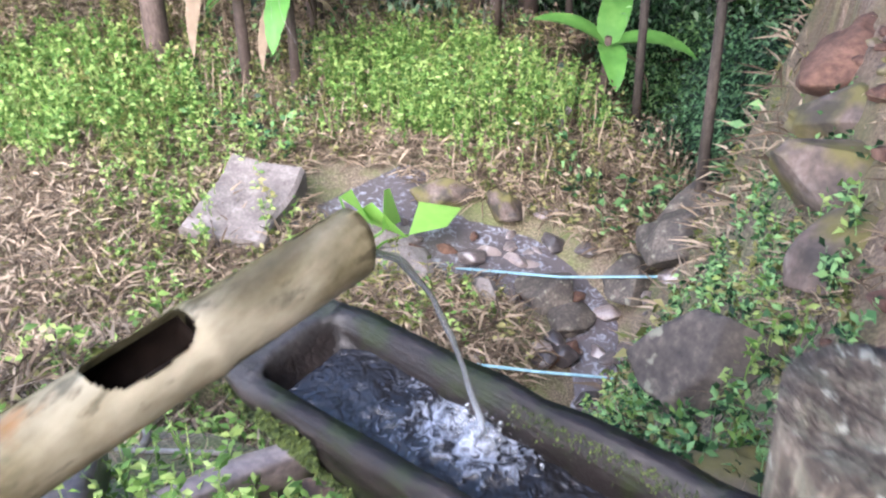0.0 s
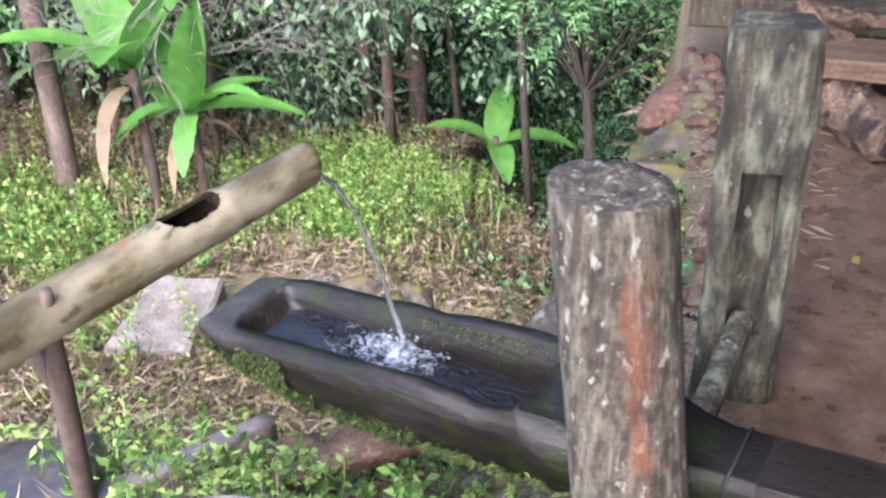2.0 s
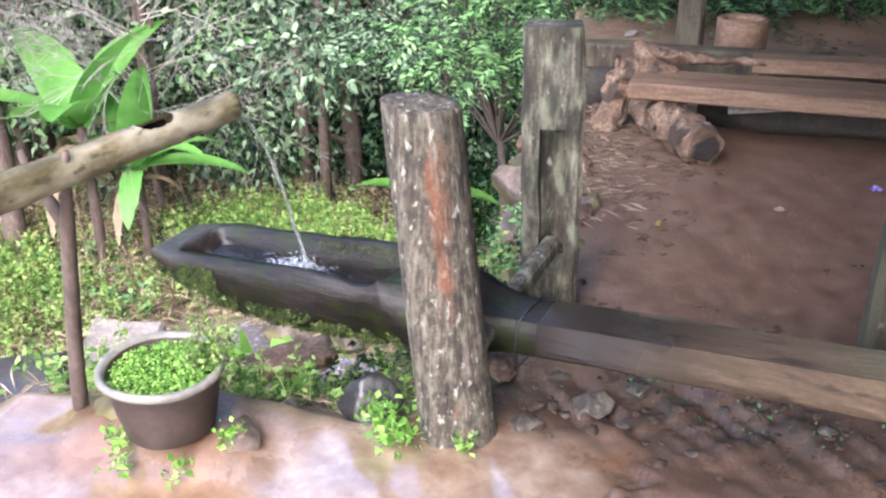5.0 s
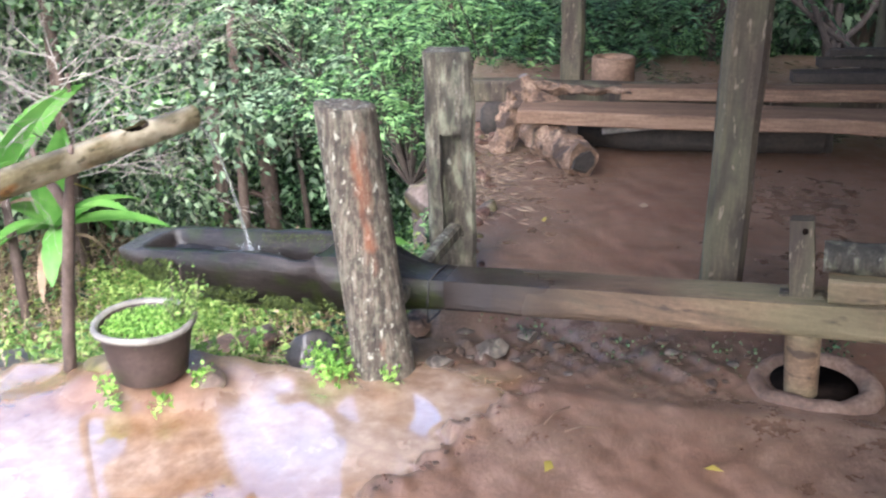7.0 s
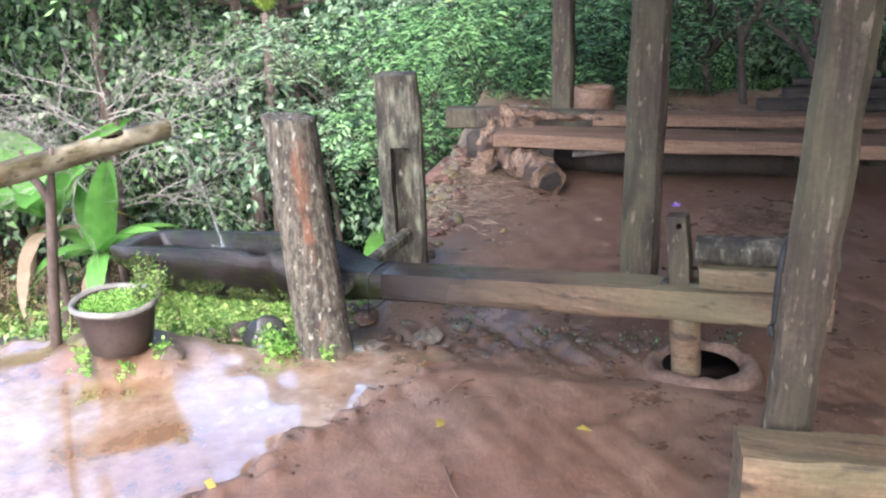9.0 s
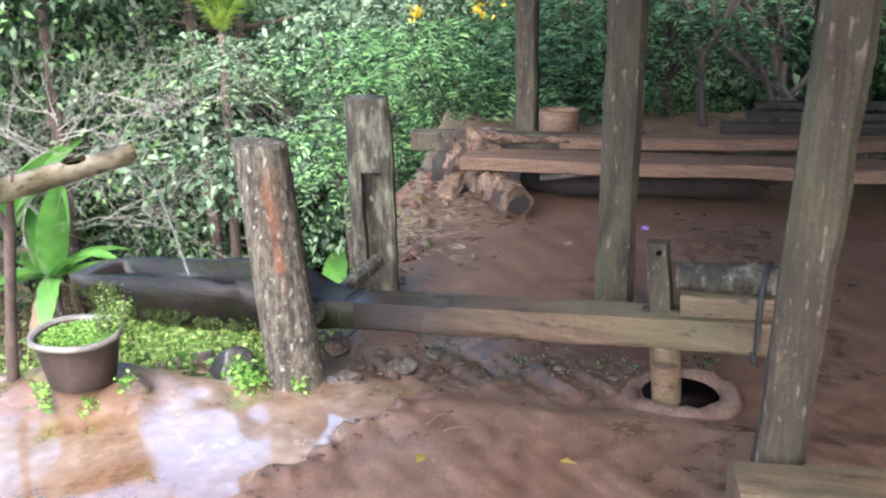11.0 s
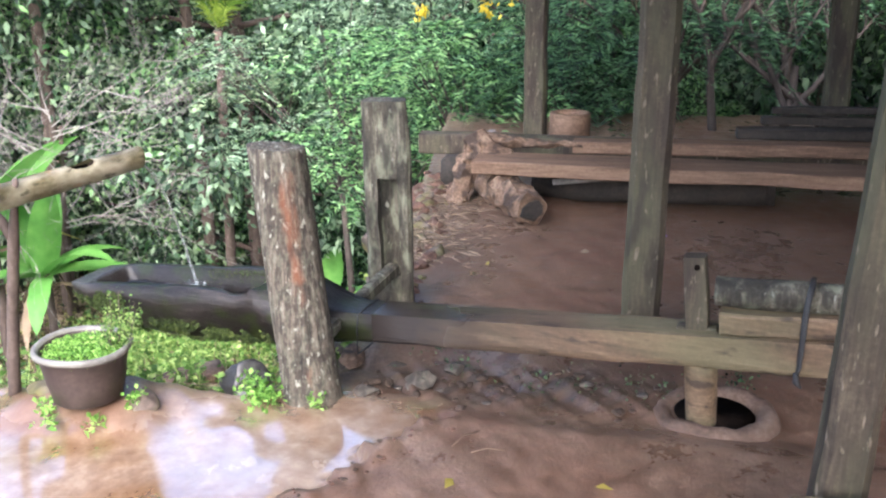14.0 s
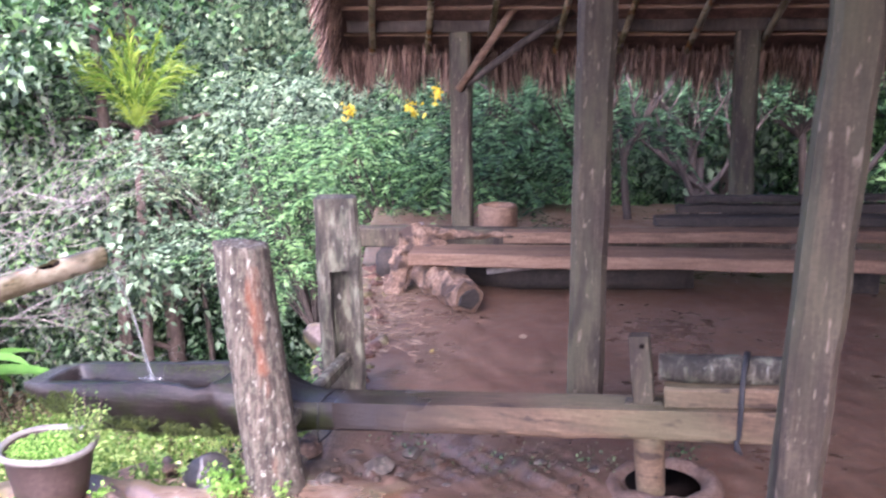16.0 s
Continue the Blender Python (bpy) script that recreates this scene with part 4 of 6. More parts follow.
def bamboo():
    spout = tagged(new("bamboo_spout"), "dry yellow bamboo water spout with a slot cut in its top", "pipe")
    bm = bmesh.new()
    seg, L = 88, 2.6
    side = AXIS.cross(Vector((0, 0, 1))).normalized()
    up = side.cross(AXIS)
    dist = [0, 0.004, 0.05, 0.1, 0.15, 0.17, 0.18, 0.188, 0.196] + [0.2 + 0.003 * i for i in range(38)] + [0.32, 0.36, 0.4, 0.45] + [0.5 + 0.06 * i for i in range(36)]
    rings = []
    for d in dist:
        r = 0.0385 + 0.0015 * min(1, d) 
        if abs(d - 0.196) < 0.018:
            r += 0.0022 * (1 - abs(d - 0.196) / 0.018)
        if abs(d - 0.62) < 0.05:
            r += 0.002
        ring = []
        for k in range(seg):
            a = 2 * math.pi * k / seg
            u, v = math.cos(a), math.sin(a)
            off = 0.012 * max(0, v) if d < 0.002 else 0
            ring.append(bm.verts.new(TIP - AXIS * (d - off) + side * u * r + up * v * r))
        rings.append(ring)
    for i, (r0, r1) in enumerate(zip(rings, rings[1:])):
        m = (dist[i] + dist[i + 1]) / 2
        for k in range(seg):
            v = math.sin(2 * math.pi * (k + 0.5) / seg)
            if abs(m - 0.255) < 0.052 and v > 0.68 + 0.3 * (abs(m - 0.255) / 0.052) ** 4:
                continue
            bm.faces.new((r0[k], r0[(k + 1) % seg], r1[(k + 1) % seg], r1[k]))
    sol = bmesh.ops.solidify(bm, geom=bm.faces[:], thickness=0.006)
    part("culm", bm, BAMBOO, spout, "mottled yellow bamboo culm")
    # dark plug: shade of the open tip, put into its colour
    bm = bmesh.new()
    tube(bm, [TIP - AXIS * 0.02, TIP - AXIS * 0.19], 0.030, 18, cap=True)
    part("bore_shade", bm, BAMBOO_IN_SHADE, spout, "hollow of the culm, its shade put into a dark colour")
    # near-black half pipe: the slot's inner shade is put into its colour
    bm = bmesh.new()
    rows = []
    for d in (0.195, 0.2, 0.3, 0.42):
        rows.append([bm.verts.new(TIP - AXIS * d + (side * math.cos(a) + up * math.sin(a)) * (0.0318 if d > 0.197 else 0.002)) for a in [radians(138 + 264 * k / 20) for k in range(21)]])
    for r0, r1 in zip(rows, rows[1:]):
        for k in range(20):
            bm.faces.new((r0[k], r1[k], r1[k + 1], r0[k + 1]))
    part("hollow", bm, HOLE_SHADE, spout, "hollow seen through the slot, its shade put into near-black")
    # the water shares the bore's shaded colour
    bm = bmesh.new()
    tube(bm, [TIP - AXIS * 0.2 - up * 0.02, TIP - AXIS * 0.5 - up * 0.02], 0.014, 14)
    part("water_inside", bm, BAMBOO_IN_SHADE, spout)
    return spout


bamboo()

# forked prop that carries the bamboo
prop = tagged(new("prop_stick"), "brown forked stick propping up the bamboo spout", "stick")
bm = bmesh.new()
tube(bm, [(-0.80, 0.36, -0.12), (-0.755, 0.335, 0.12), (-0.68, 0.285, 0.36), (-0.60, 0.235, 0.60), (-0.575, 0.22, 0.68), (-0.535, 0.2, 0.80)], [0.022, 0.02, 0.018, 0.017, 0.013, 0.008], 10, 0.16, 25)
prop_stem = part("stem", bm, BARK, prop)
bm = bmesh.new()
tube(bm, [(-0.6, 0.235, 0.6), (-0.63, 0.23, 0.66), (-0.665, 0.225, 0.705), (-0.675, 0.22, 0.78)], [0.017, 0.015, 0.012, 0.007], 9, 0.1, 25)
part("fork", bm, BARK, prop_stem)

# the falling water
bm = bmesh.new()
A, B = TIP - Vector((0, 0, 0.018)), LEVER @ Vector((-0.654, 0.026, lever_top(-0.65) - 0.085))
pts, rad = [], []
for i in range(40):
    t = i / 39
    p = Vector((A.x + (B.x - A.x) * t, A.y + (B.y - A.y) * t, A.z + (B.z - A.z) * (0.12 * t + 0.88 * t * t)))
    p += Vector((0.004 * noise.noise(Vector((0, 0, t * 9))), 0.004 * noise.noise(Vector((5, 0, t * 9))), 0))
    pts.append(p)
    rad.append(0.0085 - 0.0052 * min(1, t * 1.8) + 0.0009 * math.sin(t * 23) + 0.0026 * t)
tube(bm, pts, rad, 12, 0.12, 40, 0.75)
jet = thing("water_jet", bm, JET, "clear stream of water falling from the bamboo", "water")
jet.visible_shadow = False
# splash crown and drops
bm = bmesh.new()
rng = random.Random(4)
for _ in range(170):
    a, r = rng.uniform(0, 6.28), abs(rng.gauss(0.03, 0.04))
    bmesh.ops.create_icosphere(bm, subdivisions=1, radius=rng.uniform(0.0012, 0.004), matrix=Matrix.Translation(B + Vector((math.cos(a) * r, math.sin(a) * r * 0.8, rng.uniform(0.0, 0.04)))))
thing("splash_drops", bm, JET, "small splashing water drops in the trough", "water", kind="stuff")

# ---- mortar in the ground, under the pestle ----
mortar = tagged(new("ground_mortar"), "round worn mortar sunk in the floor with a raised rim", "mortar")
mortar.matrix_world = pose(1.527, 0.715, 0.0)
bm = bmesh.new()
seg = 48
prof = [(0.21, -0.02), (0.2, 0.012), (0.192, 0.034), (0.178, 0.046), (0.155, 0.046), (0.138, 0.036), (0.128, 0.0), (0.12, -0.06)]
rings = []
for r, z in prof:
    ring = []
    for k in range(seg):
        a = 2 * math.pi * k / seg
        q = Vector((math.cos(a) * r, math.sin(a) * r * 0.96, z))
        chip = 0.018 * max(0, noise.noise(Vector((math.cos(a) * 3, math.sin(a) * 3, 5)))) + 0.006 * noise.noise(q * 40)
        low = 0.03 * max(0, math.cos(a - 2.9)) ** 2
        ring.append(bm.verts.new(q - Vector((0, 0, (chip + low) if z > 0 else 0))))
    rings.append(ring)
for r0, r1 in zip(rings, rings[1:]):
    for k in range(seg):
        bm.faces.new((r0[k], r0[(k + 1) % seg], r1[(k + 1) % seg], r1[k]))
part("rim", bm, CLAY, mortar, "chipped pale brown rim")
# flat disc in the bowl; the hole's shade is put into its colour
bm = bmesh.new()
bmesh.ops.create_cone(bm, cap_ends=True, segments=32, radius1=0.1, radius2=0.127, depth=0.02, matrix=Matrix.Translation((0, 0, 0.004)))
part("bowl_shade", bm, HOLE_SHADE, mortar, "bowl of husk, the hole's shade put into its near-black")

# ---- potted seedlings ----
pot = tagged(new("plant_pot"), "dark plastic pot full of bright green seedlings on the slab", "plant pot")
pot.matrix_world = pose(-0.437, 0.272, 0.075)
bm = bmesh.new()
seg = 56
prof = [(0.0, 0.0), (0.1, 0.0), (0.107, 0.006), (0.122, 0.08), (0.134, 0.15), (0.14, 0.158), (0.149, 0.163), (0.153, 0.17), (0.152, 0.179), (0.146, 0.184), (0.138, 0.182), (0.132, 0.172), (0.126, 0.13), (0.0, 0.128)]
rings = []
for r, z in prof:
    rings.append([bm.verts.new((math.cos(2 * math.pi * k / seg) * max(r, 0.0005) * (1 + 0.012 * math.sin(2 * math.pi * k / seg * 2 + 0.6)), math.sin(2 * math.pi * k / seg) * max(r, 0.0005), z + (0.003 * math.sin(2 * math.pi * k / seg * 3) if z > 0.15 else 0))) for k in range(seg)])
for i, (r0, r1) in enumerate(zip(rings, rings[1:])):
    for k in range(seg):
        bm.faces.new((r0[k], r0[(k + 1) % seg], r1[(k + 1) % seg], r1[k])).material_index = 1 if 6 <= i <= 10 else 0
me = finish(bm, "pot_body", [POT, POT_RIM])
pot_body = new("body", me)
pot_body.parent = pot
pot_body["label"] = "dark tapering pot with a pale scuffed rolled rim"
bm = bmesh.new()
bmesh.ops.create_circle(bm, cap_ends=True, segments=32, radius=0.128, matrix=Matrix.Translation((0, 0, 0.138)))
part("soil", bm, SOIL, pot_body, "dark potting soil")
rng = np.random.default_rng(2)
n = 3400
a, r = rng.uniform(0, 6.28, n), 0.127 * np.sqrt(rng.uniform(0, 1, n))
c = np.stack([np.cos(a) * r, np.sin(a) * r, 0.142 + rng.uniform(0, 0.042, n) * (1 - 0.5 * (r / 0.127) ** 4)], 1)
w = rng.normal(size=(n, 3)) + np.array([0, 0, 0.6])
ob = new("seedling_mat", leaf_mesh("seedling_mat", c, rng.uniform(0.006, 0.014, n), w, LEAF_POT, 0.65))
ob.parent = pot
# taller sprigs at the rim that faces the trough
bm = bmesh.new()
cs, ls, ws = [], [], []
for k in range(17):
    base = Vector((0.075 + 0.03 * math.sin(k * 2.1), 0.06 + 0.035 * math.cos(k * 1.7), 0.138))
    top = base + Vector((0.03 + 0.05 * math.sin(k * 1.3), 0.045 * math.cos(k * 2.2), 0.07 + 0.12 * ((k * 7) % 11) / 11))
    tube(bm, [base, base.lerp(top, 0.5) + Vector((0.006, 0, 0)), top], [0.002, 0.0016, 0.001], 5)
    for j in range(38):
        cs.append(tuple(base.lerp(top, 0.25 + 0.75 * rng.uniform()) + Vector(rng.normal(0, 0.011, 3))))
        ls.append(rng.uniform(0.008, 0.019))
        ws.append(rng.normal(size=3) + np.array([0, 0, 0.3]))
part("sprig_stem", bm, BARK, pot)
ob = new("sprig", leaf_mesh("sprig", cs, ls, ws, LEAF_LIME, 0.6))
ob.parent = pot

# ---- shed posts, bench and timber ----
def shed_post(a, b, w, d, label, rz=0.0, rough=0.008):
    bm = bmesh.new()
    timber(bm, a, b, w, d, 26, rough, 5.0, 0.16, up=(math.sin(rz), math.cos(rz), 0))
    return thing("shed_post", bm, WOOD_POST, label, "post", "shed posts", smooth=False)


shed_post((1.268, 1.245, -0.15), (1.275, 1.245, 2.35), 0.142, 0.14, "square brown timber post of the shed")
shed_post((1.718, -0.115, -0.15), (1.815, -0.105, 2.15), 0.11, 0.12, "leaning pale-edged timber post of the shed", 0.1, 0.012)
shed_post((0.41, 4.65, -0.3), (0.38, 4.65, 1.85), 0.16, 0.14, "rough brown rear post of the shed")
shed_post((2.46, 4.65, -0.3), (2.42, 4.65, 1.85), 0.16, 0.14, "rough brown rear post of the shed")
shed_post((4.4, -0.1, -0.15), (4.4, -0.1, 2.05), 0.15, 0.14, "square brown timber post of the shed")
shed_post((4.4, 4.65, -0.3), (4.4, 4.65, 1.85), 0.15, 0.14, "rough brown rear post of the shed")

# the cut block by the leaning post
blk = tagged(new("timber_block"), "two sawn timber blocks standing on the earth floor", "wooden block")
bm = bmesh.new()
timber(bm, (1.62, -0.345, 0.165), (1.95, -0.305, 0.165), 0.15, 0.37, 18, 0.008, 8, 0.06)
part("tall_block", bm, WOOD_BEAM, blk, smooth=False)
bm = bmesh.new()
timber(bm, (1.68, -0.475, 0.04), (1.95, -0.44, 0.04), 0.09, 0.11, 14, 0.008, 8, 0.1)
part("low_block", bm, WOOD_BEAM, blk, smooth=False)

# log trestle and bench plank
bench_log = tagged(new("bench_log"), "bleached brown log with a split root end on the floor", "log")
bm = bmesh.new()
timber(bm, (0.26, 3.3, 0.13), (0.65, 2.72, 0.09), 0.19, 0.18, 30, 0.04, 14, 0.26, taper=0.9)
trunk = part("trunk", bm, WOOD_LOG, bench_log, smooth=False)
bm = bmesh.new()
timber(bm, (0.635, 2.742, 0.09), (0.66, 2.705, 0.088), 0.12, 0.115, 4, 0.03, 25, 0.3)
part("cut_end", bm, WOOD_CHAR_SHADE, trunk, "dark rotted end of the log", False)
bm = rock_bm((0.13, 0.17, 0.13), 3.3, 0.75, 5)
bmesh.ops.transform(bm, matrix=pose(0.24, 3.26, 0.27, 0, 10, 30), verts=bm.verts)
root = part("root", bm, WOOD_LOG, bench_log, "twisted bleached root")
bm = bmesh.new()
timber(bm, (0.14, 3.13, -0.03), (0.24, 3.25, 0.3), 0.14, 0.1, 22, 0.045, 17, 0.3)
part("root_foot", bm, WOOD_LOG, root, "broken root foot", False)
bm = bmesh.new()
timber(bm, (0.24, 3.31, 0.34), (0.95, 3.33, 0.332), 0.11, 0.085, 26, 0.028, 13, 0.3, taper=0.25)
part("spike", bm, WOOD_LOG, root, "tapering split limb", False)
# black log added to draw the dark void beneath the plank
bm = bmesh.new()
tube(bm, [(0.6, 3.4, 0.09), (0.9, 3.3, 0.1), (1.3, 3.3, 0.1), (1.9, 3.35, 0.1)], [0.1, 0.1, 0.09, 0.08], 14, 0.2, 6)
thing("under_log", bm, WOOD_CHAR_SHADE, "black log standing in for the dark void under the bench plank", "log")
bm = bmesh.new()
tube(bm, [(0.72, 3.08, 0.16), (1.0, 3.1, 0.2), (1.3, 3.1, 0.2)], [0.02, 0.022, 0.012], 8, 0.2, 9)
thing("stick", bm, TWIG, "pale dry stick under the bench plank", "stick")
bm = bmesh.new()
timber(bm, (0.27, 3.09, 0.252), (3.3, 3.1, 0.28), 0.3, 0.075, 34, 0.01, 3.0, 0.1)
thing("bench_plank", bm, WOOD_PLANK, "long thick red-brown plank used as a bench", "bench", smooth=False)
bm = bmesh.new()
timber(bm, (0.8, 3.4, 0.315), (3.3, 3.5, 0.36), 0.16, 0.07, 30, 0.012, 3.0, 0.1)
thing("loose_plank", bm, WOOD_PLANK, "long red-brown plank lying behind the bench", "plank", "stacked planks", smooth=False)
bm = bmesh.new()
timber(bm, (-0.2, 3.62, 0.25), (2.6, 3.75, 0.235), 0.14, 0.13, 30, 0.008, 3.0, 0.08)
thing("loose_plank", bm, WOOD_POST, "squared brown beam with a dark cut end", "plank", "stacked planks", smooth=False)
for k, (x0, x1, y, z, w, h) in enumerate(((1.75, 3.6, 3.72, 0.37, 0.12, 0.06), (1.9, 3.6, 3.85, 0.43, 0.1, 0.05), (2.0, 3.8, 3.95, 0.33, 0.14, 0.08), (1.95, 3.3, 3.8, 0.5, 0.06, 0.04))):
    bm = bmesh.new()
    timber(bm, (x0, y, z), (x1, y + 0.08, z + 0.03), w, h, 20, 0.012, 4.0, 0.1)
    thing("loose_plank", bm, WOOD_CHAR_SHADE, "dark weathered board in the stack", "plank", "stacked planks", smooth=False)
# trestle that carries the rear boards
for x in (0.05, 1.9, 3.0):
    bm = bmesh.new()
    timber(bm, (x, 3.45, 0.08), (x, 4.05, 0.08), 0.16, 0.22, 8, 0.012, 5)
    thing("bearer", bm, WOOD_CHAR_SHADE, "short dark bearer log under the planks", "log", "bearers")
# hollow stump
stump = tagged(new("hollow_stump"), "hollow wooden stump standing behind the bench", "stump")
stump.matrix_world = pose(0.72, 3.98, 0.0)
bm = bmesh.new()
seg, rings = 28, []
for r, z in ((0.145, -0.1), (0.135, 0.15), (0.135, 0.4), (0.13, 0.412), (0.105, 0.412), (0.095, 0.39), (0.08, 0.2), (0.001, 0.2)):
    rings.append([bm.verts.new(Vector((math.cos(2 * math.pi * k / seg) * r, math.sin(2 * math.pi * k / seg) * r, z + (0.012 * noise.noise(Vector((k, r, 1))) if z > 0.38 else 0))) * 1.0) for k in range(seg)])
for r0, r1 in zip(rings, rings[1:]):
    for k in range(seg):
        bm.faces.new((r0[k], r0[(k + 1) % seg], r1[(k + 1) % seg], r1[k]))
part("wall", bm, WOOD_PLANK, stump)

# ---- thatched roof ----
roof = tagged(new("thatched_roof"), "dry brown grass thatch on bamboo battens over the shed", "roof")
# ridge and front corners lie out of view, set to shade floor and bank
LEFT_BACK, LEFT_RIDGE, LEFT_FRONT = Vector((-0.62, 4.95, 1.42)), Vector((-0.1, 2.2, 3.2)), Vector((0.62, -2.9, 2.2))
RIGHT_BACK, RIGHT_RIDGE, RIGHT_FRONT = Vector((6.5, 4.95, 1.42)), Vector((6.5, 2.2, 3.2)), Vector((6.5, -2.9, 2.2))


def slope_sheet(a, b, c, d, n=30, m=10, thick=0.12):
    bm = bmesh.new()
    lower = {}
    for i in range(n + 1):
        for j in range(m + 1):
            p = a.lerp(b, i / n).lerp(d.lerp(c, i / n), j / m)
            p.z += 0.02 * noise.noise(p * 2.5)
            lower[i, j] = bm.verts.new(p)
    for i in range(n):
        for j in range(m):
            bm.faces.new((lower[i, j], lower[i + 1, j], lower[i + 1, j + 1], lower[i, j + 1]))
    bmesh.ops.solidify(bm, geom=bm.faces[:], thickness=-thick)
    return bm


part("rear_slope", slope_sheet(LEFT_BACK, RIGHT_BACK, RIGHT_RIDGE, LEFT_RIDGE), THATCH, roof)
# unseen slope, added over the yard to keep light off the shed
part("front_slope", slope_sheet(RIGHT_FRONT, LEFT_FRONT, LEFT_RIDGE, RIGHT_RIDGE), THATCH, roof)
# ragged fringe of grass stalks
rng = np.random.default_rng(5)
n = 9000
t = rng.uniform(0, 1, n)
c = np.array(LEFT_BACK)[None] + (np.array(RIGHT_BACK) - np.array(LEFT_BACK))[None] * t[:, None] + np.stack([rng.normal(0, 0.01, n), rng.uniform(-0.12, 0.08, n), rng.uniform(-0.02, 0.12, n)], 1)
w = np.stack([rng.normal(0, 0.12, n), rng.normal(0.1, 0.12, n), -np.ones(n)], 1)
ob = new("fringe", leaf_mesh("fringe", c, rng.uniform(0.12, 0.36, n) * (0.75 + 0.5 * np.sin(t * 60) ** 2), w, THATCH, 0.05, droop=0))
ob.parent = roof
ob["label"] = "ragged hanging grass fringe"
n = 3000
t = rng.uniform(0, 1, n)
c = np.array(LEFT_BACK)[None] + (np.array(LEFT_RIDGE) - np.array(LEFT_BACK))[None] * t[:, None] + rng.normal(0, 0.03, (n, 3))
w = np.stack([rng.normal(-0.4, 0.2, n), rng.normal(0.1, 0.12, n), -np.ones(n)], 1)
ob = new("fringe", leaf_mesh("fringe", c, rng.uniform(0.1, 0.3, n), w, THATCH, 0.05, droop=0))
ob.parent = roof


def on_rear(u, v, dz):
    p = LEFT_BACK.lerp(RIGHT_BACK, u).lerp(LEFT_RIDGE.lerp(RIGHT_RIDGE, u), v)
    return p - Vector((0, 0, dz))


for v in (0.1, 0.2, 0.3, 0.4, 0.52, 0.66, 0.8):
    bm = bmesh.new()
    tube(bm, [on_rear(0.01, v, 0.035), on_rear(0.5, v, 0.045), on_rear(0.99, v, 0.035)], 0.016, 8)
    part("batten", bm, WOOD_PLANK, roof)
for u in (0.04, 0.1, 0.165, 0.235, 0.3, 0.37, 0.44, 0.52, 0.6, 0.7, 0.8):
    bm = bmesh.new()
    tube(bm, [on_rear(u, 0.05, 0.075), on_rear(u + 0.012, 1.0, 0.075)], 0.024, 8, 0.1, 9)
    part("rafter", bm, BAMBOO, roof, "pale bamboo rafter")
bm = bmesh.new()
timber(bm, (-0.45, 4.62, 1.62), (6.4, 4.62, 1.62), 0.09, 0.09, 20, 0.006)
part("wall_plate", bm, BARK_DARK, roof, "dark pole along the eave")
bm = bmesh.new()
tube(bm, [(0.38, 4.56, 1.16), (0.62, 4.52, 1.5), (0.9, 4.4, 1.9)], 0.03, 8, 0.1, 8)
part("brace", bm, WOOD_PLANK, roof)
bm = bmesh.new()
tube(bm, [(0.44, 4.58, 1.2), (0.85, 4.56, 1.5), (1.2, 4.5, 1.72)], 0.028, 8, 0.1, 8)
part("brace", bm, BARK_DARK, roof)
bm = bmesh.new()
timber(bm, (0.9, 1.25, 2.3), (6.4, 1.25, 2.3), 0.1, 0.1, 16, 0.006)
part("tie_beam", bm, WOOD_POST, roof)
bm = bmesh.new()
timber(bm, (1.0, -0.11, 2.03), (6.4, -0.11, 2.03), 0.09, 0.09, 16, 0.006)
part("wall_plate", bm, WOOD_POST, roof)

# plain timber wall behind the camera, unseen and added to hold back light
bm = bmesh.new()
timber(bm, (-5.0, -5.9, 0.9), (8.0, -5.9, 0.9), 0.15, 2.0, 30, 0.01, 2.0, 0.02)
tagged(thing("light_block_south", bm, WOOD_POST, "added unseen timber wall that blocks light behind the yard", "wall"), kind="structure")


# unseen wall on the shed's open right side, added to darken the floor
bm = bmesh.new()
timber(bm, (6.6, -5.8, 1.0), (6.6, 5.2, 1.0), 0.15, 2.2, 30, 0.01, 2.0, 0.02)
tagged(thing("light_block_east", bm, WOOD_POST, "added unseen timber wall that blocks light from the right", "wall"), kind="structure")


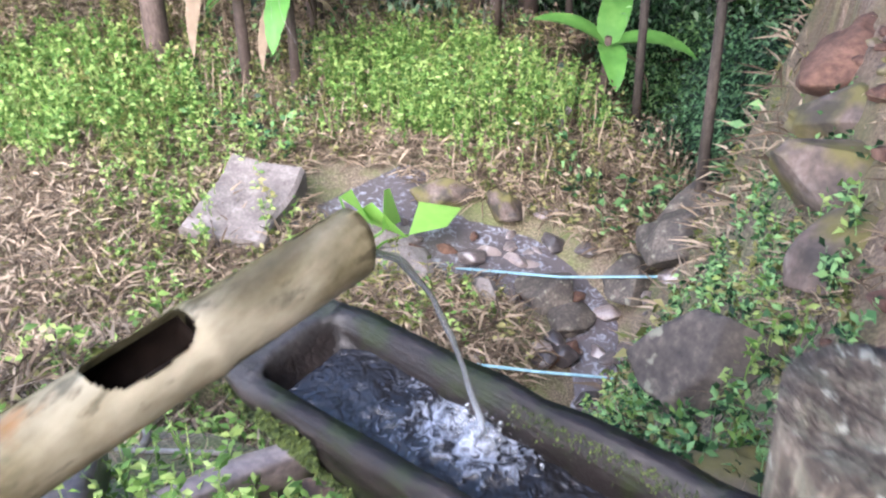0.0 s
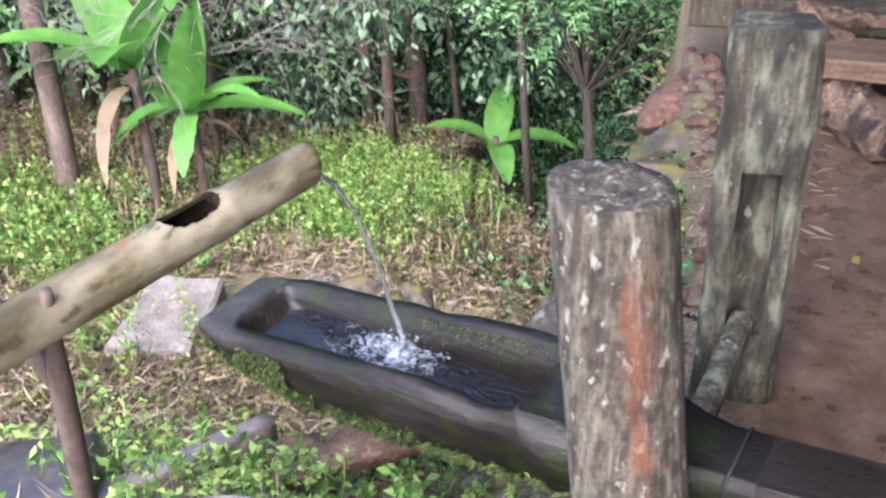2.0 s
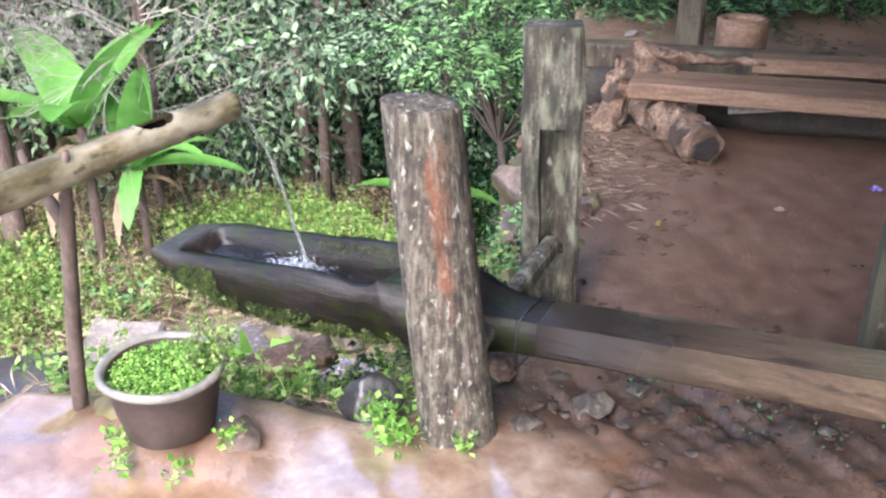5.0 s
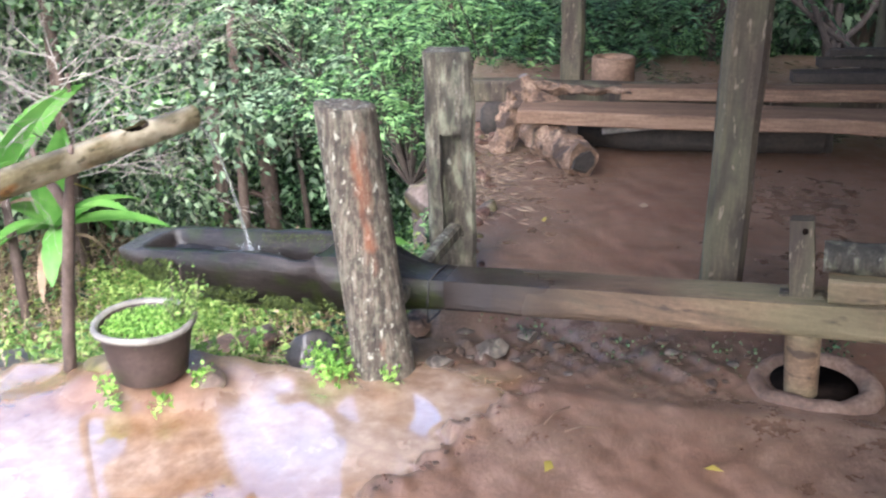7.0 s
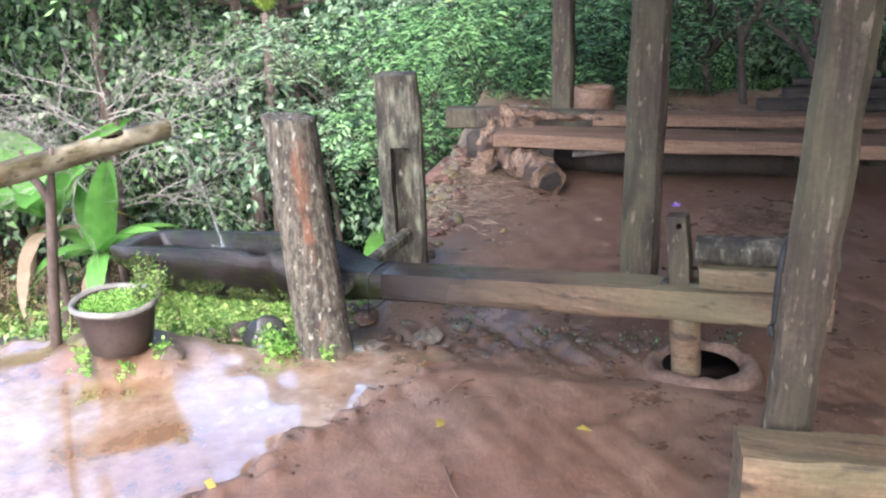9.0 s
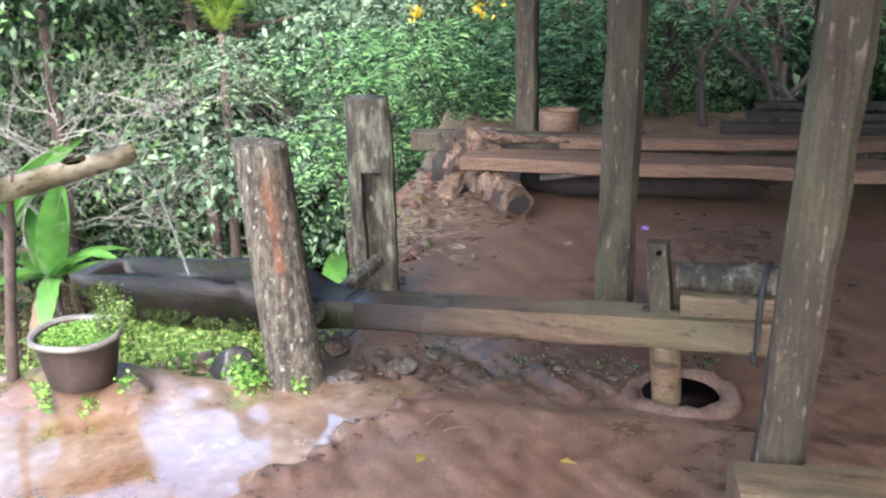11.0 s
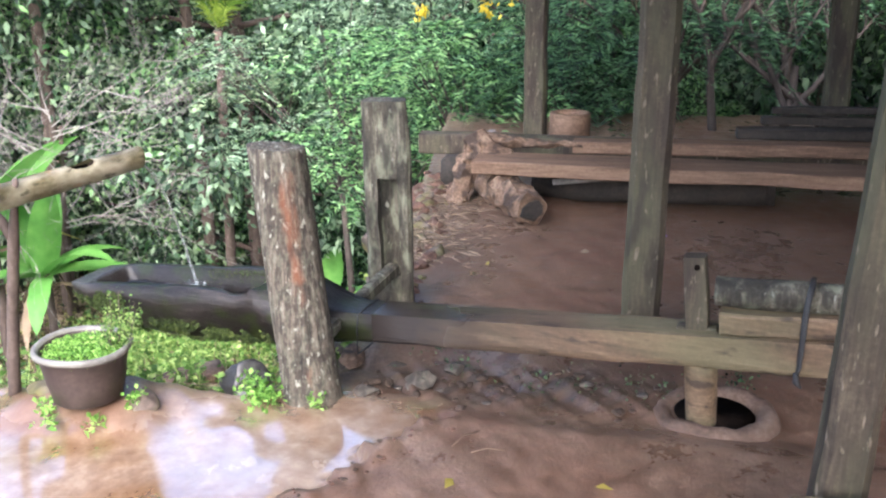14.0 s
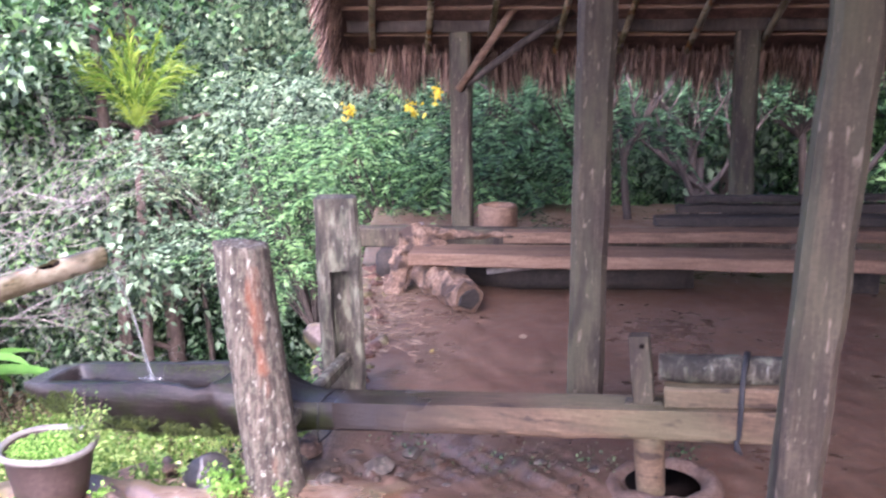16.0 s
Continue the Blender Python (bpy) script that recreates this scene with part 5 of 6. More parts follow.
# ---- rocks ----
RK = [
    # loc, size, material, label
    ((-0.2, 1.95, -0.42), (0.24, 0.17, 0.2), ROCK_DARK, "black lichen-spotted boulder on the bank"),
    ((0.02, 2.3, -0.18), (0.2, 0.2, 0.15), ROCK, "red-brown boulder with mossy patches"),
    ((-0.06, 2.68, -0.17), (0.2, 0.24, 0.15), ROCK, "red-brown boulder with mossy patches"),
    ((-0.1, 3.08, -0.18), (0.2, 0.25, 0.15), ROCK, "red-brown boulder with mossy patches"),
    ((-0.16, 3.5, -0.17), (0.2, 0.3, 0.17), EARTH_RED, "lump of bare red earth"),
    ((-0.02, 1.45, -0.28), (0.2, 0.14, 0.14), ROCK, "worn red-brown rock beside the trough"),
    ((0.22, 1.75, -0.05), (0.12, 0.14, 0.09), EARTH_RED, "lump of bare red earth"),
    ((0.1, 1.52, -0.12), (0.14, 0.1, 0.1), ROCK, "worn red-brown rock beside the trough"),
    ((-0.27, 0.31, 0.04), (0.07, 0.06, 0.06), ROCK, "small grey stone beside the pot"),
    ((-0.62, 0.33, 0.04), (0.1, 0.07, 0.05), ROCK, "small grey stone beside the pot"),
    ((0.36, 0.66, -0.015), (0.05, 0.04, 0.03), ROCK_DARK, "small muddy stone by the post"),
    ((0.5, 0.86, -0.06), (0.07, 0.06, 0.04), ROCK_DARK, "small muddy stone by the post"),
    ((0.62, 0.95, -0.03), (0.05, 0.04, 0.03), ROCK_DARK, "small muddy stone by the post"),
    ((0.36, 0.98, -0.09), (0.09, 0.07, 0.06), ROCK_DARK, "small muddy stone by the post"),
    ((-0.06, 0.62, -0.01), (0.105, 0.085, 0.095), ROCK_BLACK, "black wet rock under the trough"),
    ((0.12, 1.0, -0.1), (0.12, 0.09, 0.1), ROCK_PALE, "pale wet rock under the trough"),
    ((0.22, 0.96, -0.03), (0.12, 0.05, 0.03), WOOD_LOG, "pale split board under the lever"),
]
for k, (loc, size, m, label) in enumerate(RK):
    rock("rock", loc, size, k + 1, m, label, 40 * k, "bank rocks", 0.3, 5 if size[0] > 0.15 else 4)
# crumbled red earth along the floor's far edge
rng = random.Random(77)
for k in range(80):
    y = rng.uniform(1.45, 3.8)
    x = 0.17 - 0.15 * max(0, y - 1.7) + rng.gauss(0.03, 0.08)
    s = rng.uniform(0.015, 0.06)
    rock("earth_clod", (x, y, ground_z(x, y) + s * 0.15), (s, s * rng.uniform(0.7, 1.1), s * rng.uniform(0.4, 0.7)), k + 200, EARTH_RED if k % 3 else ROCK, "crumbled clod of red earth at the bank", rng.uniform(0, 360), "earth clods", 0.4, 3, "clod")
# trodden wet clods under the lever
for k in range(60):
    x, y = rng.uniform(0.32, 1.5), 0.9 - 0.02 * k % 0.1 + rng.gauss(-0.05, 0.09)
    s = rng.uniform(0.008, 0.03)
    rock("mud_clod", (x, y, ground_z(x, y) + s * 0.2), (s, s * rng.uniform(0.7, 1.1), s * rng.uniform(0.25, 0.5)), k + 260, SOIL if k % 5 else ROCK_DARK, "dark wet clod of mud under the lever", rng.uniform(0, 360), "mud clods", 0.5, 2, "clod")
# broken clods along the slab's edge
for k in range(70):
    y = rng.uniform(-0.9, 0.5)
    x = 0.3 + 0.42 * (y + 0.3) + 0.03 * math.sin(y * 17) + abs(rng.gauss(0.0, 0.06)) + 0.005
    s = rng.uniform(0.004, 0.013)
    rock("mud_clod", (x, y, ground_z(x, y) + s * 0.25), (s, s * rng.uniform(0.6, 1.3), s * rng.uniform(0.3, 0.55)), k + 640, EARTH_RED if k % 3 else SOIL, "crumbled clod of mud at the slab's broken edge", rng.uniform(0, 360), "mud clods", 0.5, 2, "clod")
# the pale slab by the water
slab = tagged(new("stone_slab"), "large pale tilted stone slab lying on the slope", "rock")
sx, sy = -5.45, 5.8
sz = ground_z(sx, sy)
bm = bmesh.new()
timber(bm, (sx + 0.1, sy - 0.6, sz + 0.02), (sx - 0.15, sy + 0.5, sz + 0.16), 0.95, 0.36, 14, 0.09, 1.6, 0.12, taper=0.9)
part("slab", bm, ROCK_PALE, slab, smooth=False)
# stones in the creek
rng = random.Random(8)
for k in range(105):
    t = rng.uniform(0.2, 4.6)
    i = int(t)
    ax, ay = CREEK[i]
    bx, by = CREEK[i + 1]
    x, y = ax + (bx - ax) * (t - i) + rng.gauss(0, 0.6), ay + (by - ay) * (t - i) + rng.gauss(0, 0.55)
    s = rng.uniform(0.04, 0.17)
    rock("stream_stone", (x, y, max(ground_z(x, y) + s * 0.25, BED + 0.08 - 0.08 * t)), (s, s * rng.uniform(0.6, 1), s * rng.uniform(0.45, 0.7)), k + 30, ROCK_WET if k % 7 else EARTH_RED, "wet stone in the shallow stream", rng.uniform(0, 360), "stream stones", 0.3, 3)
for k, (x, y, dz, size) in enumerate(((-2.42, 6.45, 0.1, (0.36, 0.3, 0.24)), (-2.1, 6.2, 0.08, (0.3, 0.24, 0.17)), (-1.75, 6.75, 0.15, (0.4, 0.3, 0.25)), (-1.5, 6.9, 0.3, (0.36, 0.3, 0.26)), (-1.35, 7.2, 0.5, (0.34, 0.3, 0.28)), (-1.3, 6.5, 0.3, (0.4, 0.34, 0.3)),
                                        (-2.9, 6.05, 0.03, (0.2, 0.16, 0.15)), (-4.3, 6.25, 0.05, (0.55, 0.4, 0.16)), (-3.7, 5.75, 0.0, (0.6, 0.42, 0.14)), (-3.3, 7.25, 0.1, (0.3, 0.2, 0.2)), (-4.0, 7.15, 0.1, (0.4, 0.25, 0.2)))):
    rock("stream_boulder", (x, y, ground_z(x, y) + dz), size, k + 500, ROCK_DARK if k < 6 else ROCK if k > 8 else ROCK_PALE, "dark boulder at the edge of the stream" if k < 6 else "worn brown boulder beside the stream", 57 * k, "stream boulders", 0.32, 4)
# pebbles and debris below the trough
for k in range(26):
    x, y = rng.uniform(-1.15, -0.1), rng.uniform(0.72, 1.5)
    s = rng.uniform(0.02, 0.06)
    rock("pebble", (x, y, ground_z(x, y) + s * 0.3), (s, s * 0.8, s * 0.55), k + 90, ROCK if k % 3 else ROCK_PALE, "small stone on the slope below the trough", rng.uniform(0, 360), "pebbles", 0.25, 2)

# stream water
bm = bmesh.new()
n = 60
wv = {}
foam = []
for i in range(n):
    t = (len(CREEK) - 1.001) * i / (n - 1)
    k = int(t)
    a, b = Vector(CREEK[k]), Vector(CREEK[k + 1])
    c = a.lerp(b, t - k)
    d = (Vector(CREEK[min(k + 1, len(CREEK) - 1)]) - Vector(CREEK[max(k - 0, 0)])).normalized()
    nrm = Vector((-d.y, d.x))
    for j in range(13):
        p = c + nrm * (j / 12 - 0.5) * (1.45 + 0.35 * math.sin(t * 5))
        wv[i, j] = bm.verts.new((p.x, p.y, BED + 0.1 - 0.08 * t + 0.02 * noise.noise(Vector((p.x * 9, p.y * 9, 0)))))
        foam.append(0.3 + 0.5 * abs(noise.noise(Vector((p.x * 3, p.y * 3, 4)))))
for i in range(n - 1):
    for j in range(12):
        bm.faces.new((wv[i, j], wv[i + 1, j], wv[i + 1, j + 1], wv[i, j + 1]))
water = thing("water", bm, STREAM, "shallow stream running over stones in the gully", "water", kind="structure")
water.data.attributes.new("foam", "FLOAT", "POINT").data.foreach_set("value", foam)

# blue pipes over the stream
for pts in ([(-2.6, 5.0, -4.2), (-1.9, 5.15, -4.1), (-1.3, 5.3, -4.0), (-0.8, 5.4, -3.8)], [(-3.3, 6.2, -4.3), (-2.3, 6.4, -4.15), (-1.5, 6.65, -4.0), (-1.0, 6.7, -3.8)]):
    bm = bmesh.new()
    tube(bm, pts, 0.013, 10)
    thing("water_pipe", bm, PIPE, "thin light-blue plastic pipe over the stream", "pipe", "blue pipes")
# kerb board and bits on the slope below the slab
bm = bmesh.new()
timber(bm, (-1.3, 0.62, -0.37), (-0.96, 1.18, -0.39), 0.07, 0.12, 14, 0.008, 9)
thing("kerb", bm, ROCK_WET, "worn muddy concrete kerb below the trough", "kerb")
rng = random.Random(12)
for k in range(46):
    x, y = -1.02 + rng.uniform(0, 0.72), 0.72 + rng.uniform(0, 0.42)
    sz_ = rng.uniform(0.03, 0.075)
    rock("paving_stone", (x, y, ground_z(x, y) + 0.012), (sz_, sz_ * rng.uniform(0.6, 1.0), 0.022), k + 400, (ROCK_WET, ROCK_PALE, EARTH_RED, ROCK_WET)[k % 4], "flat wet stone below the trough", rng.uniform(0, 360), "flat stones", 0.3, 2)
bm = bmesh.new()
timber(bm, (-1.75, 0.36, -0.27), (-1.2, 0.72, -0.3), 0.42, 0.12, 12, 0.012, 4, 0.15)
thing("concrete_step", bm, ROCK_WET, "low worn concrete step below the slab", "step")
bm = bmesh.new()
timber(bm, (-0.86, 1.02, -0.36), (-0.5, 1.3, -0.32), 0.16, 0.05, 12, 0.012, 6)
thing("loose_board", bm, WOOD_LOG, "pale weathered board lying under the trough", "board")
bm = bmesh.new()
tube(bm, [(-1.55, 1.12, ground_z(-1.55, 1.12) + 0.02), (-1.28, 1.2, ground_z(-1.28, 1.2) + 0.02)], 0.008, 8, 0.1, 20)
thing("cane", bm, TWIG, "pale cane lying in the grass", "stick")
bm = bmesh.new()
small_wheel = tagged(new("small_wheel"), "small grey wheel with a white hub lying in the grass", "wheel")
small_wheel.matrix_world = pose(-1.62, 1.17, ground_z(-1.62, 1.17) + 0.025, 6, 4, 0)
rings = []
for r, z in ((0.02, 0.0), (0.05, 0.0), (0.056, 0.01), (0.05, 0.024), (0.04, 0.028), (0.033, 0.022)):
    rings.append([bm.verts.new((math.cos(k * math.pi / 14) * r, math.sin(k * math.pi / 14) * r, z)) for k in range(28)])
for r0, r1 in zip(rings, rings[1:]):
    for k in range(28):
        bm.faces.new((r0[k], r0[(k + 1) % 28], r1[(k + 1) % 28], r1[k]))
tyre = part("tyre", bm, POT_RIM, small_wheel, "grey rubber tyre")
bm = bmesh.new()
bmesh.ops.create_cone(bm, cap_ends=True, segments=24, radius1=0.034, radius2=0.022, depth=0.012, matrix=Matrix.Translation((0, 0, 0.022)))
part("hub", bm, BAMBOO_CUT, tyre, "pale domed hub")
bm = bmesh.new()
wx, wy = far(-1.75, 4.45)
wz = ground_z(wx, wy)
timber(bm, (wx, wy, wz - 0.05), (wx + 0.16, wy + 0.3, wz + 0.35), 0.1, 0.03, 6, 0.006)
thing("white_splinter", bm, ROCK_PALE, "white splinter of wood standing by the water", "stick")
# yellow fallen leaves and straws on the floor
for k, (x, y) in enumerate(((1.186, 0.16), (0.9, -0.2), (0.33, -0.42), (1.5, -0.35), (0.7, 0.5), (2.2, 1.2), (0.55, 2.0), (1.0, 2.3), (0.8, 0.1))):
    me = leaf_mesh("fallen_leaf", [(0, 0, 0.004)], [0.05], [(1, 0.2 * k, 0.02)], LEAF_YELLOW if k % 2 == 0 else LEAF_DRY, 0.6, 0.1, 0.05)
    ob = tagged(new("fallen_leaf", me), "fallen yellowed leaf on the earth floor", "leaf", "fallen leaves")
    ob.matrix_world = pose(x, y, ground_z(x, y) + 0.006, 0, 0, 70 * k)
VIOLET = leaf_mat("violet_petal", (0.2, 0.14, 0.5), (0.32, 0.24, 0.7), (0.45, 0.38, 0.8))
petal = tagged(new("fallen_flower", leaf_mesh("fallen_flower", [(0, 0, 0.01)] * 6, [0.03] * 6, [(math.cos(k), math.sin(k), 0.5) for k in range(6)], VIOLET, 0.8)), "small violet flower fallen on the earth floor", "flower")
petal.matrix_world = pose(1.345, 2.609, ground_z(1.345, 2.609) + 0.004)
for k, (x, y, rz, ln) in enumerate(((0.98, -0.32, 120, 0.22), (0.76, 0.28, 60, 0.12), (0.82, 0.26, 20, 0.1), (1.55, -0.42, 100, 0.12))):
    bm = bmesh.new()
    tube(bm, [(0, 0, 0.003), (ln * 0.5, 0.01, 0.008), (ln, 0, 0.003)], 0.0016, 5)
    ob = thing("straw", bm, LEAF_DRY, "dry straw on the earth floor", "straw", "straws")
    ob.matrix_world = pose(x, y, ground_z(x, y), 0, 0, rz)


# ---- plants ----
def scatter(n, area, seed, keep=None):
    rng = np.random.default_rng(seed)
    x = rng.uniform(area[0], area[1], n)
    y = rng.uniform(area[2], area[3], n)
    z, out = land(x, y)
    ok = out > 0.06
    if keep is not None:
        ok &= keep(x, y, rng)
    return np.stack([x, y, z], 1)[ok], rng


def weeds(name, label, n, area, seed, height, leaf, per, material, keep=None, width=0.5, up=0.7, stem=True):
    """Stalks with leaves up their length, scattered over an area."""
    base, rng = scatter(n, area, seed, keep)
    m = len(base)
    h = height * rng.uniform(0.45, 1.2, m)
    tilt = rng.normal(0, 0.16, (m, 2))
    k = np.repeat(np.arange(m), per)
    t = rng.uniform(0.25, 1.0, m * per)
    c = base[k].copy()
    c[:, 0] += tilt[k, 0] * h[k] * t
    c[:, 1] += tilt[k, 1] * h[k] * t
    c[:, 2] += h[k] * t
    w = rng.normal(size=(m * per, 3))
    w[:, 2] = np.abs(w[:, 2]) * up
    ln = leaf * rng.uniform(0.5, 1.3, m * per)
    if stem:
        top = np.stack([tilt[:, 0], tilt[:, 1], np.ones(m)], 1)
        c = np.concatenate([c, base])
        w = np.concatenate([w, top])
        ln = np.concatenate([ln, h])
        me = leaf_mesh(name, c[: m * per], ln[: m * per], w[: m * per], material, width)
        st = leaf_mesh(name, base, h, top, material, 0.03, droop=0)
        a = tagged(new(name, me), label, "weeds", kind="stuff")
        b = tagged(new(name, st), label, "weeds", kind="stuff")
        return a
    me = leaf_mesh(name, c, ln, w, material, width)
    return tagged(new(name, me), label, "weeds", kind="stuff")


def off_creek(th):
    def k(x, y, rng):
        d, _, _ = seg_dist(x, y, CREEK)
        return (d > th) & (wob(x, y, 1.1, 0.4) + rng.normal(0, 0.3, len(x)) > -0.35)
    return k


weeds("weeds", "tall lime green weeds on the terrace beyond the stream", 3800, (-8.0, -2.6, 7.3, 11.0), 11, 0.62, 0.075, 20, LEAF_LIME, lambda x, y, rng: ((x + 4.95) / 1.75) ** 2 + ((y - 8.95) / 0.95) ** 2 + rng.normal(0, 0.25, len(x)) + 0.35 * wob(x, y, 2.1, 0.5) < 1, up=1.0)
weeds("weeds", "lime green weeds on the grassy slope", 5200, (-13.0, -2.0, 0.9, 8.6), 12, 0.42, 0.07, 12, LEAF_LIME, lambda x, y, rng: off_creek(0.9)(x, y, rng) & (wob(x, y, 0.7, 2.2) + rng.normal(0, 0.2, len(x)) > 0.1) & (np.hypot(x, y) > 4.2))
weeds("weeds", "lime green weeds in a bed under the trees", 2300, (-11.5, -6.6, 4.5, 8.6), 22, 0.5, 0.085, 16, LEAF_LIME, lambda x, y, rng: ((x + 8.8) / 1.5) ** 2 + ((y - 6.6) / 1.3) ** 2 + rng.normal(0, 0.25, len(x)) < 1, up=1.0)
weeds("weeds", "low yellowing herbs between the dry stalks", 15000, (-13.0, -0.6, 0.9, 12.0), 20, 0.16, 0.075, 5, LEAF_OLIVE, lambda x, y, rng: off_creek(0.6)(x, y, rng) & (np.hypot(x, y) > 3.0), stem=False)
weeds("weeds", "mid green herbs on the slope", 1800, (-13.0, -0.8, 0.9, 11.0), 13, 0.38, 0.12, 8, LEAF_MID, lambda x, y, rng: off_creek(0.7)(x, y, rng) & (wob(x, y, 0.5, 4.2) > 0.2) & (np.hypot(x, y) > 4.2))
weeds("dry_grass", "dry straw and dead stalks lying on the slope", 60000, (-13.0, -0.4, 0.6, 12.0), 14, 0.12, 0.28, 2, LEAF_DRY, lambda x, y, rng: (seg_dist(x, y, CREEK)[0] > 0.6) & (np.hypot(x, y) > 3.6), 0.075, 0.3, False)
weeds("weeds", "yellowing tall weeds among the green", 1500, (-10.5, -2.4, 5.5, 10.6), 23, 0.55, 0.075, 12, LEAF_OLIVE, lambda x, y, rng: off_creek(0.9)(x, y, rng) & (wob(x, y, 0.9, 3.1) + rng.normal(0, 0.3, len(x)) > 0.0))
weeds("dry_stalks", "brown dead stalks standing on the terrace", 1500, (-9.5, -1.6, 7.2, 11.6), 21, 0.6, 0.07, 4, LEAF_DRY, off_creek(0.8))
weeds("weeds", "lime green weeds just below the floor's edge", 2600, (-5.0, 0.0, 0.0, 4.2), 18, 0.22, 0.036, 10, LEAF_LIME, lambda x, y, rng: (np.hypot(x, y) < 4.6) & (wob(x, y, 1.9, 0.6) + rng.normal(0, 0.3, len(x)) > 0.1))
weeds("dry_grass", "dry straw on the slope below the floor", 5000, (-4.5, 0.1, 0.2, 4.2), 19, 0.04, 0.1, 2, LEAF_DRY, None, 0.05, 0.35, False)
weeds("dry_grass", "dry straw strewn at the edge of the floor", 2600, (-0.2, 0.3, 2.0, 4.2), 15, 0.02, 0.08, 2, LEAF_DRY, None, 0.06, 0.2, False)
weeds("weeds", "bright green weeds round the post and slab edge", 260, (-1.1, 0.45, 0.5, 1.3), 16, 0.12, 0.03, 12, LEAF_LIME)
weeds("weeds", "bright green weeds on the bank", 620, (-0.8, 0.25, 1.25, 3.2), 17, 0.16, 0.035, 10, LEAF_MID)

weeds("weeds", "low mossy herbs creeping over the bank", 1500, (-0.75, 0.2, 1.4, 4.6), 24, 0.05, 0.035, 8, LEAF_OLIVE, lambda x, y, rng: wob(x, y, 3.0, 0.7) + rng.normal(0, 0.3, len(x)) > -0.1, stem=False)
# loose straw trodden into the floor beside the bench
srng = np.random.default_rng(31)
n = 1500
sxy = np.stack([srng.normal(0.2, 0.13, n) - 0.08 * srng.uniform(0, 1, n), srng.uniform(1.95, 3.5, n)], 1)
c = np.stack([sxy[:, 0], sxy[:, 1], land(sxy[:, 0], sxy[:, 1])[0] + srng.uniform(0.003, 0.02, n)], 1)
w = srng.normal(size=(n, 3)) * np.array([1, 1, 0.12])
tagged(new("straw_litter", leaf_mesh("straw_litter", c, srng.uniform(0.03, 0.1, n), w, LEAF_DRY, 0.07, droop=0.05)), "dry straw trodden into the red earth by the bench", "straw", kind="stuff")


def clump(loc, n, r, h, leaf, material, label, seed, name="weed_clump", width=0.6):
    rng = np.random.default_rng(seed)
    c = np.stack([rng.normal(0, r, n), rng.normal(0, r, n), rng.uniform(0.0, h, n)], 1)
    w = rng.normal(size=(n, 3)) + np.array([0, 0, 0.5])
    me = leaf_mesh(name, c, leaf * rng.uniform(0.5, 1.3, n), w, material, width)
    ob = tagged(new(name, me), label, "weeds", kind="stuff")
    ob.matrix_world = pose(*loc)
    return ob


for k, (loc, n, r, h) in enumerate((((0.02, 0.53, 0.0), 160, 0.035, 0.07), ((0.08, 0.47, 0.0), 110, 0.03, 0.05), ((0.25, 0.5, 0.0), 40, 0.02, 0.05), ((-0.54, 0.2, 0.03), 50, 0.02, 0.05), ((-0.35, 0.16, 0.03), 30, 0.02, 0.03),
                                   ((-0.27, 0.27, 0.06), 40, 0.02, 0.06), ((-0.5, 0.14, 0.03), 36, 0.02, 0.03), ((0.62, 0.98, 0.0), 120, 0.09, 0.03), ((1.0, 0.86, 0.0), 90, 0.1, 0.02), ((1.3, 0.87, 0.0), 90, 0.08, 0.03), ((1.62, 0.93, 0.02), 70, 0.04, 0.03))):
    clump(loc, n, r, h, 0.026 if k < 7 else 0.015, LEAF_POT if k < 7 else LEAF_DEEP, "small green weed growing at the floor's edge", 40 + k)

# broad leaves behind the spout, standing from the slope
arum = tagged(new("broad_leaf_plant"), "broad-leaved green plant by the stream", "plant")
arum.matrix_world = pose(-4.25, 5.95, ground_z(-4.25, 5.95)) @ Matrix.Scale(2.3, 4)
for k, (dx, dy, dz, ln) in enumerate(((-0.08, 0.05, 0.14, 0.3), (0.12, 0.0, 0.16, 0.32), (0.02, -0.06, 0.1, 0.34), (-0.16, 0.1, 0.18, 0.28), (0.2, 0.08, 0.12, 0.3))):
    ob = new("leaf", leaf_mesh("leaf", [(dx, dy, dz)], [ln], [(math.cos(k * 1.9), math.sin(k * 1.9) * 0.7, 0.12)], LEAF_POT, 0.6, 0.15, 0.15))
    ob.parent = arum
    bm = bmesh.new()
    tube(bm, [(0, 0, -0.05), (dx * 0.5, dy * 0.5, dz * 0.6), (dx, dy, dz)], 0.006, 6)
    part("stalk", bm, LEAF_POT, arum)


